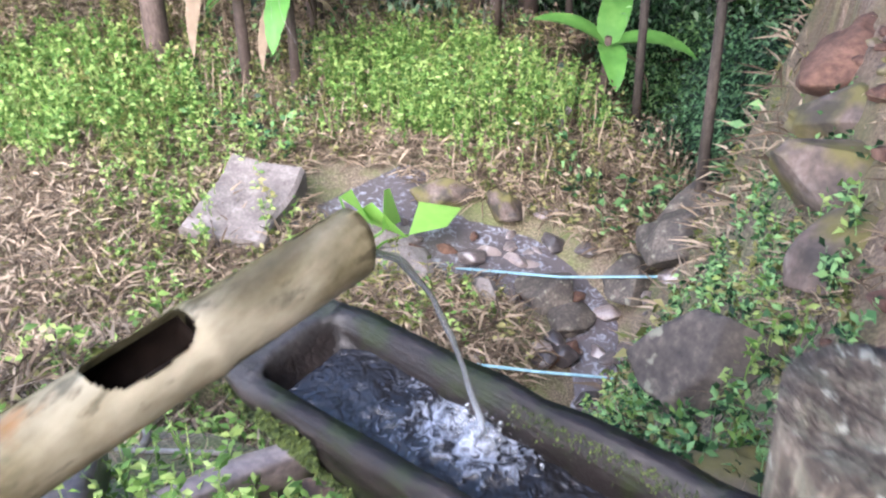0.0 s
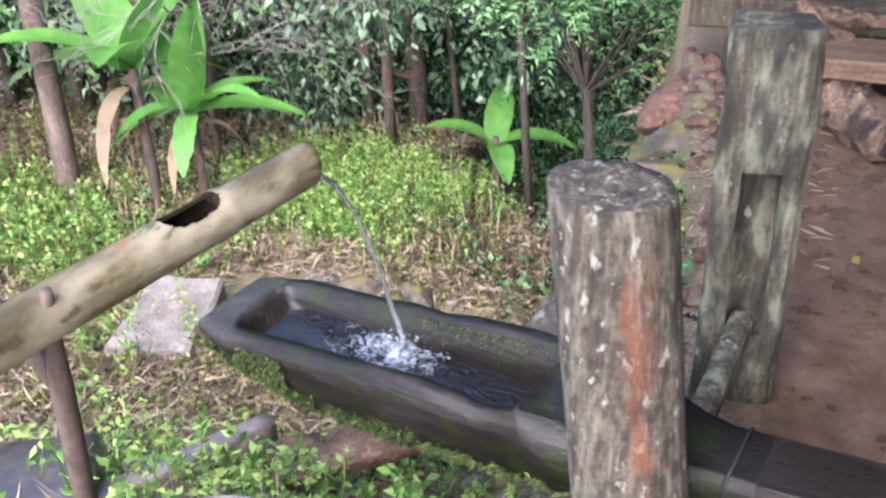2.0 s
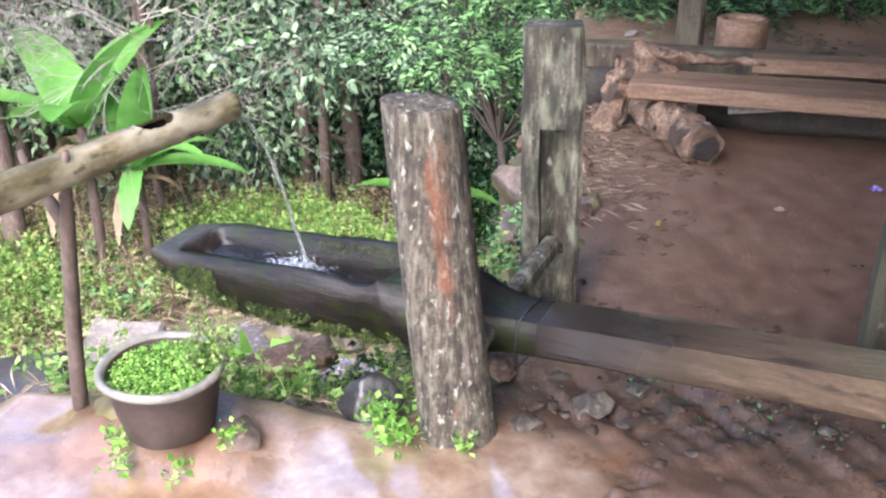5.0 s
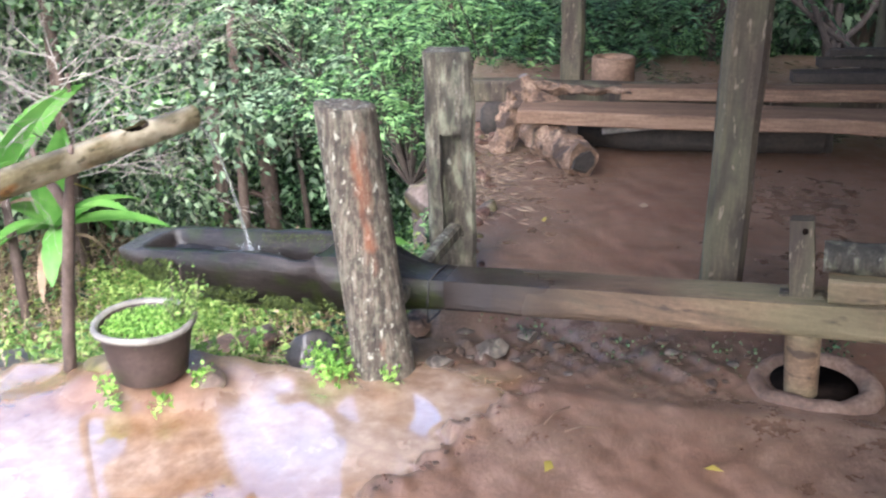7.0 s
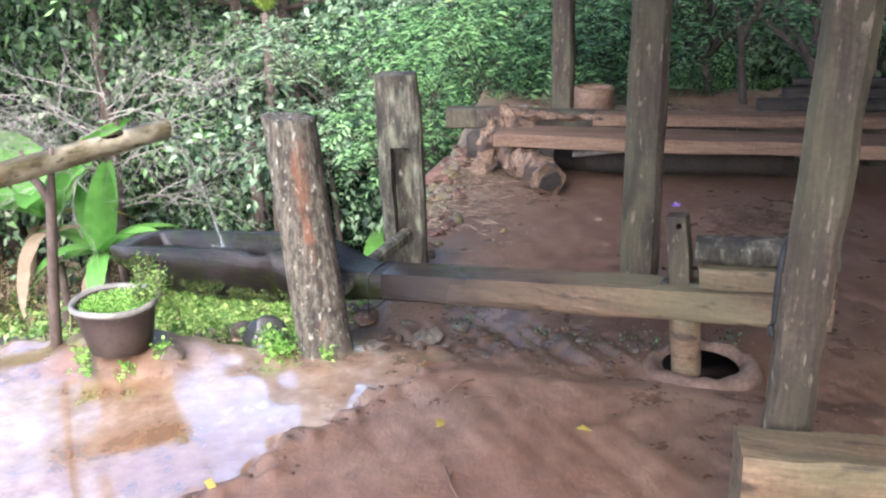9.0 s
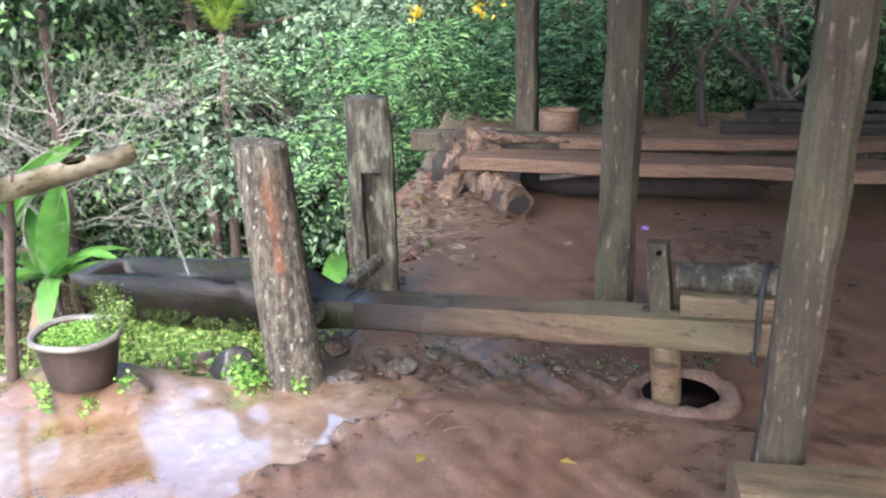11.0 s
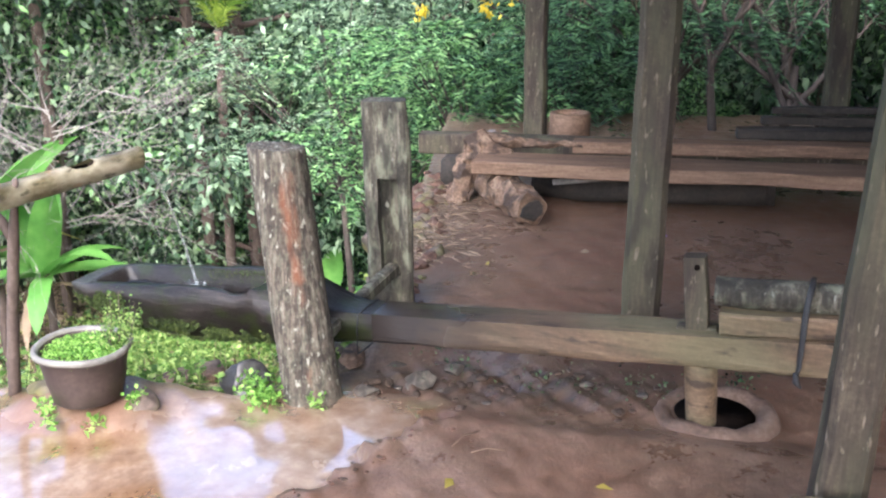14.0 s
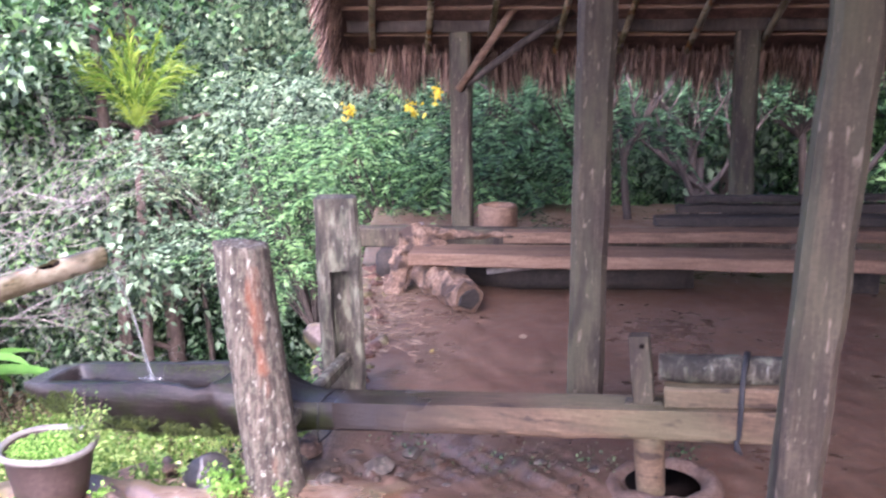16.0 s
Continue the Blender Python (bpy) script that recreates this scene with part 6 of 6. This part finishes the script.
def blade(bm, base, way, length, width, arch, seed, n=12, torn=0.0):
    """One long arching banana blade with a midrib."""
    way = Vector(way).normalized()
    side = way.cross(Vector((0, 0, 1)))
    side = side.normalized() if side.length > 0.05 else Vector((1, 0, 0))
    rows = []
    p = Vector(base)
    d = way.copy()
    for i in range(n + 1):
        t = i / n
        w = width * 0.5 * math.sin(math.pi * min(1, 0.08 + 0.92 * t) ** 0.8) ** 0.7 if i < n else 0.004
        fold = 0.25 * w
        tl = 1 - torn * max(0, noise.noise(Vector((i * 1.7, seed, 0))))
        tr = 1 - torn * max(0, noise.noise(Vector((i * 1.7, seed, 9))))
        upv = side.cross(d).normalized()
        rows.append([bm.verts.new(p - side * w * tl + upv * fold), bm.verts.new(p - side * w * 0.5 * tl + upv * fold * 0.6), bm.verts.new(p), bm.verts.new(p + side * w * 0.5 * tr + upv * fold * 0.6), bm.verts.new(p + side * w * tr + upv * fold)])
        p = p + d * (length / n)
        d = (d - Vector((0, 0, arch / n))).normalized()
    for a, b in zip(rows, rows[1:]):
        for k in range(4):
            bm.faces.new((a[k], a[k + 1], b[k + 1], b[k]))


def banana(loc, scale, leaves, label, dead=3):
    plant = tagged(new("banana_plant"), label, "banana plant", "banana plants")
    plant.matrix_world = pose(*loc) @ Matrix.Scale(scale, 4)
    bm = bmesh.new()
    tube(bm, [(0, 0, -0.2), (0.01, 0, 0.5), (0.0, 0.02, 1.15)], [0.06 / scale ** 0.5, 0.05 / scale ** 0.5, 0.04 / scale ** 0.5], 12, 0.15, 6)
    part("stem", bm, BARK, plant)
    for k, (yaw, rise, ln, wd, arch, torn) in enumerate(leaves):
        bm = bmesh.new()
        a = radians(yaw)
        blade(bm, (0.0, 0.01, 1.06), (math.cos(a) * math.cos(radians(rise)), math.sin(a) * math.cos(radians(rise)), math.sin(radians(rise))), ln, wd, arch, k, torn=torn)
        part("leaf", bm, LEAF_YELLOW if torn > 0.8 else LEAF_BANANA, plant)
    for k in range(dead):
        bm = bmesh.new()
        a = 2.1 * k + 0.6
        blade(bm, (0.04 * math.cos(a), 0.04 * math.sin(a), 0.95), (math.cos(a), math.sin(a), 0.2), 0.75, 0.12, 3.2, k + 7, torn=0.7)
        part("dead_leaf", bm, LEAF_DRY, plant, "withered brown hanging leaf")
    return plant


def at_far(x, y, dz=0.0):
    x, y = far(x, y)
    return x, y, ground_z(x, y) + dz


banana((-6.64, 8.15, ground_z(-6.64, 8.15)), 1.35, [(-35, 72, 1.15, 0.34, 0.4, 0.1), (170, 30, 1.05, 0.34, 1.0, 0.3), (20, 15, 1.1, 0.32, 0.7, 0.3), (110, 60, 1.1, 0.3, 0.6, 0.2), (-120, 35, 0.8, 0.22, 1.6, 0.2), (60, 30, 1.0, 0.26, 1.1, 0.3), (-70, -5, 0.7, 0.22, 1.6, 0.4), (150, 60, 1.1, 0.3, 0.9, 0.3), (-10, 45, 1.0, 0.26, 1.2, 0.3), (200, 5, 0.9, 0.24, 1.2, 0.5), (85, 10, 0.9, 0.24, 1.3, 0.5)],
       "young banana plant with bright upright leaves")
banana((-7.25, 7.95, ground_z(-7.25, 7.95)), 1.9, [(0, 62, 1.0, 0.34, 0.9, 0.2), (150, 50, 1.1, 0.36, 1.0, 0.3), (220, 40, 1.0, 0.32, 1.1, 0.3), (60, 5, 0.7, 0.14, 0.8, 0.95), (80, 50, 1.1, 0.34, 0.9, 0.2), (190, 20, 1.0, 0.34, 1.2, 0.3), (-60, 45, 0.9, 0.32, 1.1, 0.2)], "taller banana plant with one yellowed leaf")
banana(at_far(-1.75, 5.4, -0.3), 1.3, [(200, 40, 0.8, 0.3, 1.0, 0.2), (10, 30, 0.9, 0.3, 1.2, 0.2), (100, 50, 0.9, 0.3, 1.0, 0.2), (-60, 20, 0.7, 0.26, 1.3, 0.2)], "low banana plant at the terrace edge", 1)
banana(at_far(-5.3, 3.5), 1.3, [(200, 30, 0.8, 0.36, 1.2, 0.3), (10, 25, 0.9, 0.36, 1.2, 0.3), (100, 40, 0.9, 0.3, 1.0, 0.2), (-60, 15, 0.8, 0.36, 1.3, 0.2)], "low broad-leaved plant on the slope", 0)

# bare dead bush
bush = tagged(new("bare_bush"), "leafless grey bush with thin tangled twigs", "bush")
rng = random.Random(21)
bx, by, bz = at_far(-3.75, 4.9)
bm = bmesh.new()
tube(bm, [(bx, by, bz - 0.1), (bx + 0.1, by, bz + 1.6), (bx + 0.2, by + 0.1, bz + 3.2)], [0.055, 0.045, 0.03], 8, 0.1, 8)
part("trunk", bm, BARK, bush)


def twigs(bm, p, d, ln, r, depth):
    q = p.copy()
    pts = [q.copy()]
    for _ in range(4):
        d = (d + Vector((rng.gauss(0, 0.2), rng.gauss(0, 0.2), rng.gauss(0, 0.16)))).normalized()
        q = q + d * ln / 4
        pts.append(q.copy())
    tube(bm, pts, [r, r * 0.9, r * 0.8, r * 0.7, r * 0.55], 5, cap=False)
    if depth:
        for _ in range(4):
            k = rng.randint(1, 4)
            dd = (d + Vector((rng.gauss(0, 0.6), rng.gauss(0, 0.6), rng.gauss(0, 0.45)))).normalized()
            twigs(bm, pts[k], dd, ln * 0.68, r * 0.55, depth - 1)


for k in range(24):
    bm = bmesh.new()
    a = k * 0.7
    twigs(bm, Vector((bx + 0.12, by, bz + 1.7 + 0.075 * k)), Vector((math.cos(a), math.sin(a) * 0.7, 0.4)).normalized(), 1.65, 0.0115, 3)
    part("branch", bm, TWIG, bush)


# ---- trees ----
def tree_proto(name, label, seed, height, radius, trunk_r, n_leaf, leaf, material, bark, low=0.3, width=0.45, bunch=0.3, group="forest trees", droop=0.25):
    rng = np.random.default_rng(seed)
    t = tagged(new(name), label, "tree", group)
    bm = bmesh.new()
    top = Vector((rng.normal(0, 0.15), rng.normal(0, 0.15), height * 0.85))
    mid = Vector((rng.normal(0, 0.12), rng.normal(0, 0.12), height * 0.45))
    tube(bm, [Vector((0, 0, -0.5)), mid * 0.5, mid, mid.lerp(top, 0.6), top], [trunk_r, trunk_r * 0.9, trunk_r * 0.7, trunk_r * 0.45, trunk_r * 0.2], 8, 0.1, 4)
    heads = []
    for k in range(15):
        u = low + (1 - low) * (k + rng.uniform()) / 15
        a = k * 2.4 + rng.uniform(-0.4, 0.4)
        rr = radius * (0.35 + 0.65 * math.sin(math.pi * min(0.95, max(0.12, (u - low) / (1.08 - low))))) * rng.uniform(0.6, 1.05)
        h = Vector((math.cos(a) * rr, math.sin(a) * rr, height * u))
        heads.append((h, radius * rng.uniform(0.28, 0.48)))
        stem = mid.lerp(top, min(1, max(0, (u - 0.45) / 0.4))) if u > 0.45 else Vector((0, 0, height * u * 0.8))
        tube(bm, [stem, stem.lerp(h, 0.5) + Vector((0, 0, 0.08 * height * 0.3)), h], [trunk_r * 0.35, trunk_r * 0.22, trunk_r * 0.07], 5, 0.1, 5, cap=False)
    part("trunk", bm, bark, t)
    per = n_leaf // len(heads)
    cs, ws = [], []
    for h, r in heads:
        nb = 26
        d = rng.normal(size=(nb, 3))
        d /= np.linalg.norm(d, axis=1)[:, None]
        d[:, 2] *= 0.65
        cb = np.array(h) + d * r * rng.uniform(0.45, 1.1, (nb, 1))
        k = rng.integers(0, nb, per)
        off = rng.normal(0, 1, (per, 3)) * r * bunch * np.array([1, 1, 0.45])
        cs.append(cb[k] + off)
        ws.append(d[k] * 0.8 + rng.normal(0, 0.7, (per, 3)) + np.array([0, 0, -0.1]))
    c, w = np.concatenate(cs), np.concatenate(ws)
    crown = new("crown", leaf_mesh("crown", c, leaf * rng.uniform(0.6, 1.4, len(c)), w, material, width, droop=droop, plain=True))
    crown.parent = t
    return t


PROTO = [
    tree_proto("tree", "leafy forest tree with deep green foliage", 1, 5.0, 1.7, 0.09, 14000, 0.095, LEAF_DEEP, BARK_DARK, 0.15),
    tree_proto("tree", "leafy forest tree with mid green foliage", 2, 4.2, 1.5, 0.07, 15000, 0.085, LEAF_MID, BARK, 0.12, 0.55),
    tree_proto("tree", "leafy forest tree with grey-green foliage", 3, 5.5, 1.8, 0.09, 16000, 0.072, LEAF_GREY, BARK, 0.12, 0.55),
    tree_proto("tree", "fine-leaved spreading tree behind the shed", 4, 3.2, 1.7, 0.06, 14000, 0.075, LEAF_MID, BARK_DARK, 0.35, 0.3),
    tree_proto("tree", "dense bush with deep green foliage", 5, 2.4, 1.3, 0.05, 11000, 0.085, LEAF_DEEP, BARK_DARK, 0.05),
    tree_proto("tree", "dense bush with mid green foliage", 6, 2.2, 1.2, 0.05, 11000, 0.08, LEAF_MID, BARK, 0.05),
    tree_proto("tree", "leafy tree on the far hillside, haze put into its pale green", 7, 5.2, 1.9, 0.09, 16000, 0.07, LEAF_PALE_HAZE, BARK, 0.08, 0.55),
]
used = set()


def plant_tree(k, x, y, s=1.0, dz=0.0, tilt=0.0):
    m = pose(x, y, ground_z(x, y) + dz, tilt, tilt * 0.6, (x * 97 + y * 61) % 360) @ Matrix.Scale(s, 4)
    if k not in used:
        used.add(k)
        PROTO[k].matrix_world = m
        return PROTO[k]
    return copy_thing(PROTO[k], m)


rng = random.Random(3)
# the wooded gully and the hillside beyond it
for row, (dist, step, big) in enumerate(((14.0, 7.0, 1.25), (16.5, 6.0, 1.4), (20.5, 5.2, 1.55), (26.0, 4.6, 1.65), (33.0, 4.4, 1.7))):
    a = -4.0 + rng.uniform(0, 4)
    while a < 60:
        # angle counted from straight ahead (y) towards the left
        r = dist * rng.uniform(0.93, 1.1)
        x, y = 0.6 - r * math.sin(radians(a)), -0.5 + r * math.cos(radians(a))
        if not (row == 0 and a > 34):
            # farther rows lean on the pale tree, whose leaf colour carries the haze
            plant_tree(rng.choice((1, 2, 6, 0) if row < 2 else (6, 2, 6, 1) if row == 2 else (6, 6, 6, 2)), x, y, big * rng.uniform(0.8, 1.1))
        a += step * rng.uniform(0.75, 1.2)
    a = -44.0 if row < 3 else 0.0
    while a < -4:
        r = (dist - 4.5) * rng.uniform(0.93, 1.1)
        x, y = 0.6 - r * math.sin(radians(a)), -0.5 + r * math.cos(radians(a))
        plant_tree(rng.choice((0, 1, 3, 2)), x, y, big * rng.uniform(0.7, 0.95))
        a += step * rng.uniform(0.8, 1.2)
# undergrowth below the floor's far edge and behind the shed
for x, y, k, s in ((-0.4, 7.9, 4, 0.8), (0.4, 7.4, 4, 0.7), (1.3, 7.8, 5, 0.6), (2.0, 8.1, 5, 0.7), (2.7, 7.9, 5, 0.65), (3.4, 8.0, 5, 0.7), (4.4, 7.6, 4, 0.8), (-2.6, 12.4, 5, 1.5), (-4.5, 13.0, 4, 1.4), (-7.0, 13.6, 5, 1.5), (-9.5, 13.2, 4, 1.6), (-12, 11.6, 5, 1.6), (-14.0, 9.0, 4, 1.7), (-1.0, 11.5, 4, 1.4),
                   (-0.8, 9.6, 4, 1.2), (-1.6, 10.4, 4, 1.0), (-1.0, 8.6, 4, 0.9), (-15.5, 6.0, 4, 2.0), (-16.0, 3.0, 5, 2.2)):
    plant_tree(k, x, y, s)
# slender trunks on the terrace
def bare_trunk(loc, h, r, label, lean=(0.0, 0.0), bark=BARK):
    t = tagged(new("tree"), label, "tree", "terrace trunks")
    bm = bmesh.new()
    x, y, z = loc
    tube(bm, [(x + lean[0] * k / 8, y + lean[1] * k / 8, z - 0.3 + (h + 0.3) * k / 8) for k in range(9)], [r * (1.1 - 0.05 * k) for k in range(9)], 12, 0.14, 5)
    part("trunk", bm, bark, t)
    rg = np.random.default_rng(int(abs(x) * 100))
    n = 2200
    c = np.stack([x + lean[0] + rg.normal(0, 1.2, n), y + lean[1] + rg.normal(0, 1.2, n), z + h + rg.normal(0, 0.6, n)], 1)
    ob = new("crown", leaf_mesh("crown", c, rg.uniform(0.12, 0.25, n), rg.normal(size=(n, 3)), LEAF_MID, 0.45))
    ob.parent = t
    return t


for x, y, h, r, lean in ((-4.4, 4.05, 6.0, 0.15, (0.1, 0.2)), (-3.95, 5.2, 6.5, 0.11, (0.1, 0)), (-2.95, 5.85, 7.0, 0.1, (-0.2, 0)), (-5.5, 5.4, 6.5, 0.11, (0.4, 0))):
    bare_trunk(at_far(x, y), h, r, "slender brown tree trunk on the terrace", lean)


# branching dark trunks behind the shed
def branch_tree(x, y, seed):
    t = tagged(new("tree"), "dark many-branched small tree behind the shed", "tree", "shed trees")
    rg = random.Random(seed)
    z = ground_z(x, y)
    bm = bmesh.new()

    def grow(p, d, ln, r, depth):
        q, pts = p.copy(), [p.copy()]
        for _ in range(4):
            d = (d + Vector((rg.gauss(0, 0.14), rg.gauss(0, 0.14), 0.05))).normalized()
            q = q + d * ln / 4
            pts.append(q.copy())
        tube(bm, pts, [r, r * 0.92, r * 0.85, r * 0.78, r * 0.7], 7, 0.1, 9, cap=False)
        if depth:
            for s in (-1, 1):
                dd = (d + Vector((s * rg.uniform(0.4, 0.9), rg.gauss(0, 0.3), rg.uniform(0.0, 0.4)))).normalized()
                grow(pts[rg.choice((2, 3, 4))], dd, ln * 0.75, r * 0.66, depth - 1)

    grow(Vector((x, y, z - 0.2)), Vector((rg.gauss(0, 0.2), 0, 1)).normalized(), 0.75, 0.042, 4)
    part("trunk", bm, BARK_DARK, t)
    return t


def sprays(name, base, way, length, pairs, leaf, material, seed, width=0.32, droop=0.5):
    """Feathery compound leaves: two rows of leaflets along each drooping stalk."""
    g = np.random.default_rng(seed)
    n = len(base)
    way = way / np.linalg.norm(way, axis=1)[:, None]
    side = np.cross(way, np.array([0, 0, 1.0]) + g.normal(0, 0.25, (n, 3)))
    side /= np.linalg.norm(side, axis=1)[:, None]
    t = (np.arange(pairs) + 0.6) / pairs
    p = base[:, None] + way[:, None] * (length[:, None] * t[None])[..., None]
    p[..., 2] -= droop * length[:, None] * t[None] ** 2
    taper = np.sin(np.pi * np.clip(0.12 + 0.8 * t, 0, 1)) ** 0.6
    c = np.concatenate([p, p], 1).reshape(-1, 3)
    d = np.concatenate([side[:, None] + 0.55 * way[:, None] + 0 * p, -side[:, None] + 0.55 * way[:, None] + 0 * p], 1)
    d = d + g.normal(0, 0.12, d.shape)
    d[..., 2] -= 0.15
    ln = leaf * np.concatenate([taper, taper])[None] * (length / length.mean())[:, None]
    return leaf_mesh(name, c, ln.ravel() * g.uniform(0.85, 1.15, ln.size), d.reshape(-1, 3), material, width, droop=0.1, plain=True)


def feather_crown(t, x, y, zs, reach, n, length, leaf, material, seed, pairs=13, bunches=22, width=0.32):
    g = np.random.default_rng(seed)
    hub = np.stack([x + g.normal(0, reach, bunches), y + g.normal(0, reach * 0.55, bunches), g.uniform(zs[0], zs[1], bunches)], 1)
    k = g.integers(0, bunches, n)
    a = g.uniform(0, 2 * math.pi, n)
    way = np.stack([np.cos(a), np.sin(a), g.normal(0.12, 0.22, n)], 1)
    base = hub[k] + way * g.uniform(0, 0.3, n)[:, None] + g.normal(0, 0.05, (n, 3))
    ob = new("crown", sprays("crown", base, way, length * g.uniform(0.6, 1.25, n), pairs, leaf, material, seed, width))
    ob.parent = t
    bm = bmesh.new()
    for h in hub:
        tube(bm, [(x, y, zs[0] - 0.3), ((x + h[0]) / 2, (y + h[1]) / 2, (zs[0] + h[2]) / 2 - 0.05), tuple(h)], [0.018, 0.012, 0.006], 5, cap=False)
    part("limb", bm, BARK_DARK, t)


for x, y, seed, zs, reach, n, m in ((-0.35, 6.3, 41, (-0.5, 0.75), 0.55, 230, LEAF_MID), (0.55, 6.2, 42, (0.0, 1.0), 0.55, 260, LEAF_DEEP), (1.35, 6.2, 43, (0.55, 1.35), 0.5, 170, LEAF_DEEP), (2.3, 6.5, 44, (0.95, 1.6), 0.6, 150, LEAF_DEEP), (3.3, 6.6, 45, (0.95, 1.7), 0.6, 150, LEAF_DEEP), (0.4, 7.0, 46, (0.6, 1.9), 0.8, 220, LEAF_DEEP)):
    t = tagged(new("feathery_tree"), "small tree with feathery compound leaves behind the shed", "tree", "feathery trees")
    bm = bmesh.new()
    z = ground_z(x, y)
    tube(bm, [(x + 0.1, y, z - 0.2), (x + 0.04, y, (z + zs[0]) / 2), (x, y, zs[0])], [0.045, 0.04, 0.032], 8, 0.1, 7)
    part("trunk", bm, BARK_DARK, t)
    feather_crown(t, x, y, zs, reach, int(n * 1.25), 0.6, 0.085, m, seed, 19, 26, 0.2)
# a bright tree rising from the gully, with long narrow leaves
for x, y, seed, zs, reach, n, m, lf in ((-1.5, 7.2, 51, (-1.3, 0.55), 0.6, 170, LEAF_MID, 0.17), (-2.9, 9.6, 52, (-1.5, 1.2), 0.9, 190, LEAF_GREY, 0.2), (-4.6, 11.5, 53, (-1.8, 1.5), 1.1, 200, LEAF_PALE_HAZE, 0.22)):
    t = tagged(new("gully_tree"), "slender tree in the gully with bright narrow leaves", "tree", "gully trees")
    bm = bmesh.new()
    z = ground_z(x, y)
    tube(bm, [(x + 0.2, y, z - 0.2), (x + 0.1, y, (z + zs[0]) / 2), (x, y, zs[0])], [0.06, 0.05, 0.04], 8, 0.1, 7)
    part("trunk", bm, BARK_DARK, t)
    feather_crown(t, x, y, zs, reach, int(n * 1.6), 0.4 + lf, lf * 0.5, m, seed, 12, 26, 0.32)


for x, y, s in ((2.25, 5.75, 4), (2.68, 5.7, 5), (1.75, 5.8, 6), (3.6, 5.8, 7)):
    branch_tree(x, y, s)

# feathery palm rising from the gully
palm = tagged(new("palm"), "young palm with feathery yellow-green fronds", "palm")
px, py = -5.05, 10.4
pz = ground_z(px, py)
PTOP = 0.3
bm = bmesh.new()
tube(bm, [(px, py, pz - 0.3), (px + 0.05, py, (pz + PTOP) / 2), (px + 0.1, py, PTOP)], [0.09, 0.075, 0.06], 10, 0.1, 8)
part("trunk", bm, BARK, palm)
g = np.random.default_rng(31)
for k in range(11):
    a = k * 0.571
    rise = 1.2 + 0.25 * math.sin(k * 2.3)
    p = np.array([px + 0.1, py, PTOP])
    d = np.array([math.cos(a) * math.cos(rise), math.sin(a) * math.cos(rise), math.sin(rise)])
    cs, ws, ls = [], [], []
    for i in range(44):
        p = p + d * 0.036
        d = d + np.array([0, 0, -0.02])
        d /= np.linalg.norm(d)
        side = np.cross(d, [0, 0, 1.0])
        for s in (-1, 1):
            cs.append(p.copy())
            ws.append(side * s * 0.8 + d * 0.7 + g.normal(0, 0.1, 3))
            ls.append(0.38 * math.sin(math.pi * min(1, (i + 6) / 50)) + 0.05)
    ob = new("frond", leaf_mesh("frond", cs, ls, ws, LEAF_FERN, 0.1, droop=0.35))
    ob.parent = palm
# yellow flowers hanging at the roof's end
g = np.random.default_rng(6)
for k, (x, y, z) in enumerate(((-0.75, 5.3, 1.45), (-0.62, 5.25, 0.95), (-0.1, 5.4, 0.98), (0.1, 5.4, 1.1))):
    n = 26
    me = leaf_mesh("flower", g.normal(0, 0.03, (n, 3)), g.uniform(0.04, 0.07, n), g.normal(size=(n, 3)), PETAL, 0.6)
    ob = tagged(new("flower_bunch", me), "bunch of yellow flowers by the thatch", "flower", kind="stuff")
    ob.location = (x, y, z)
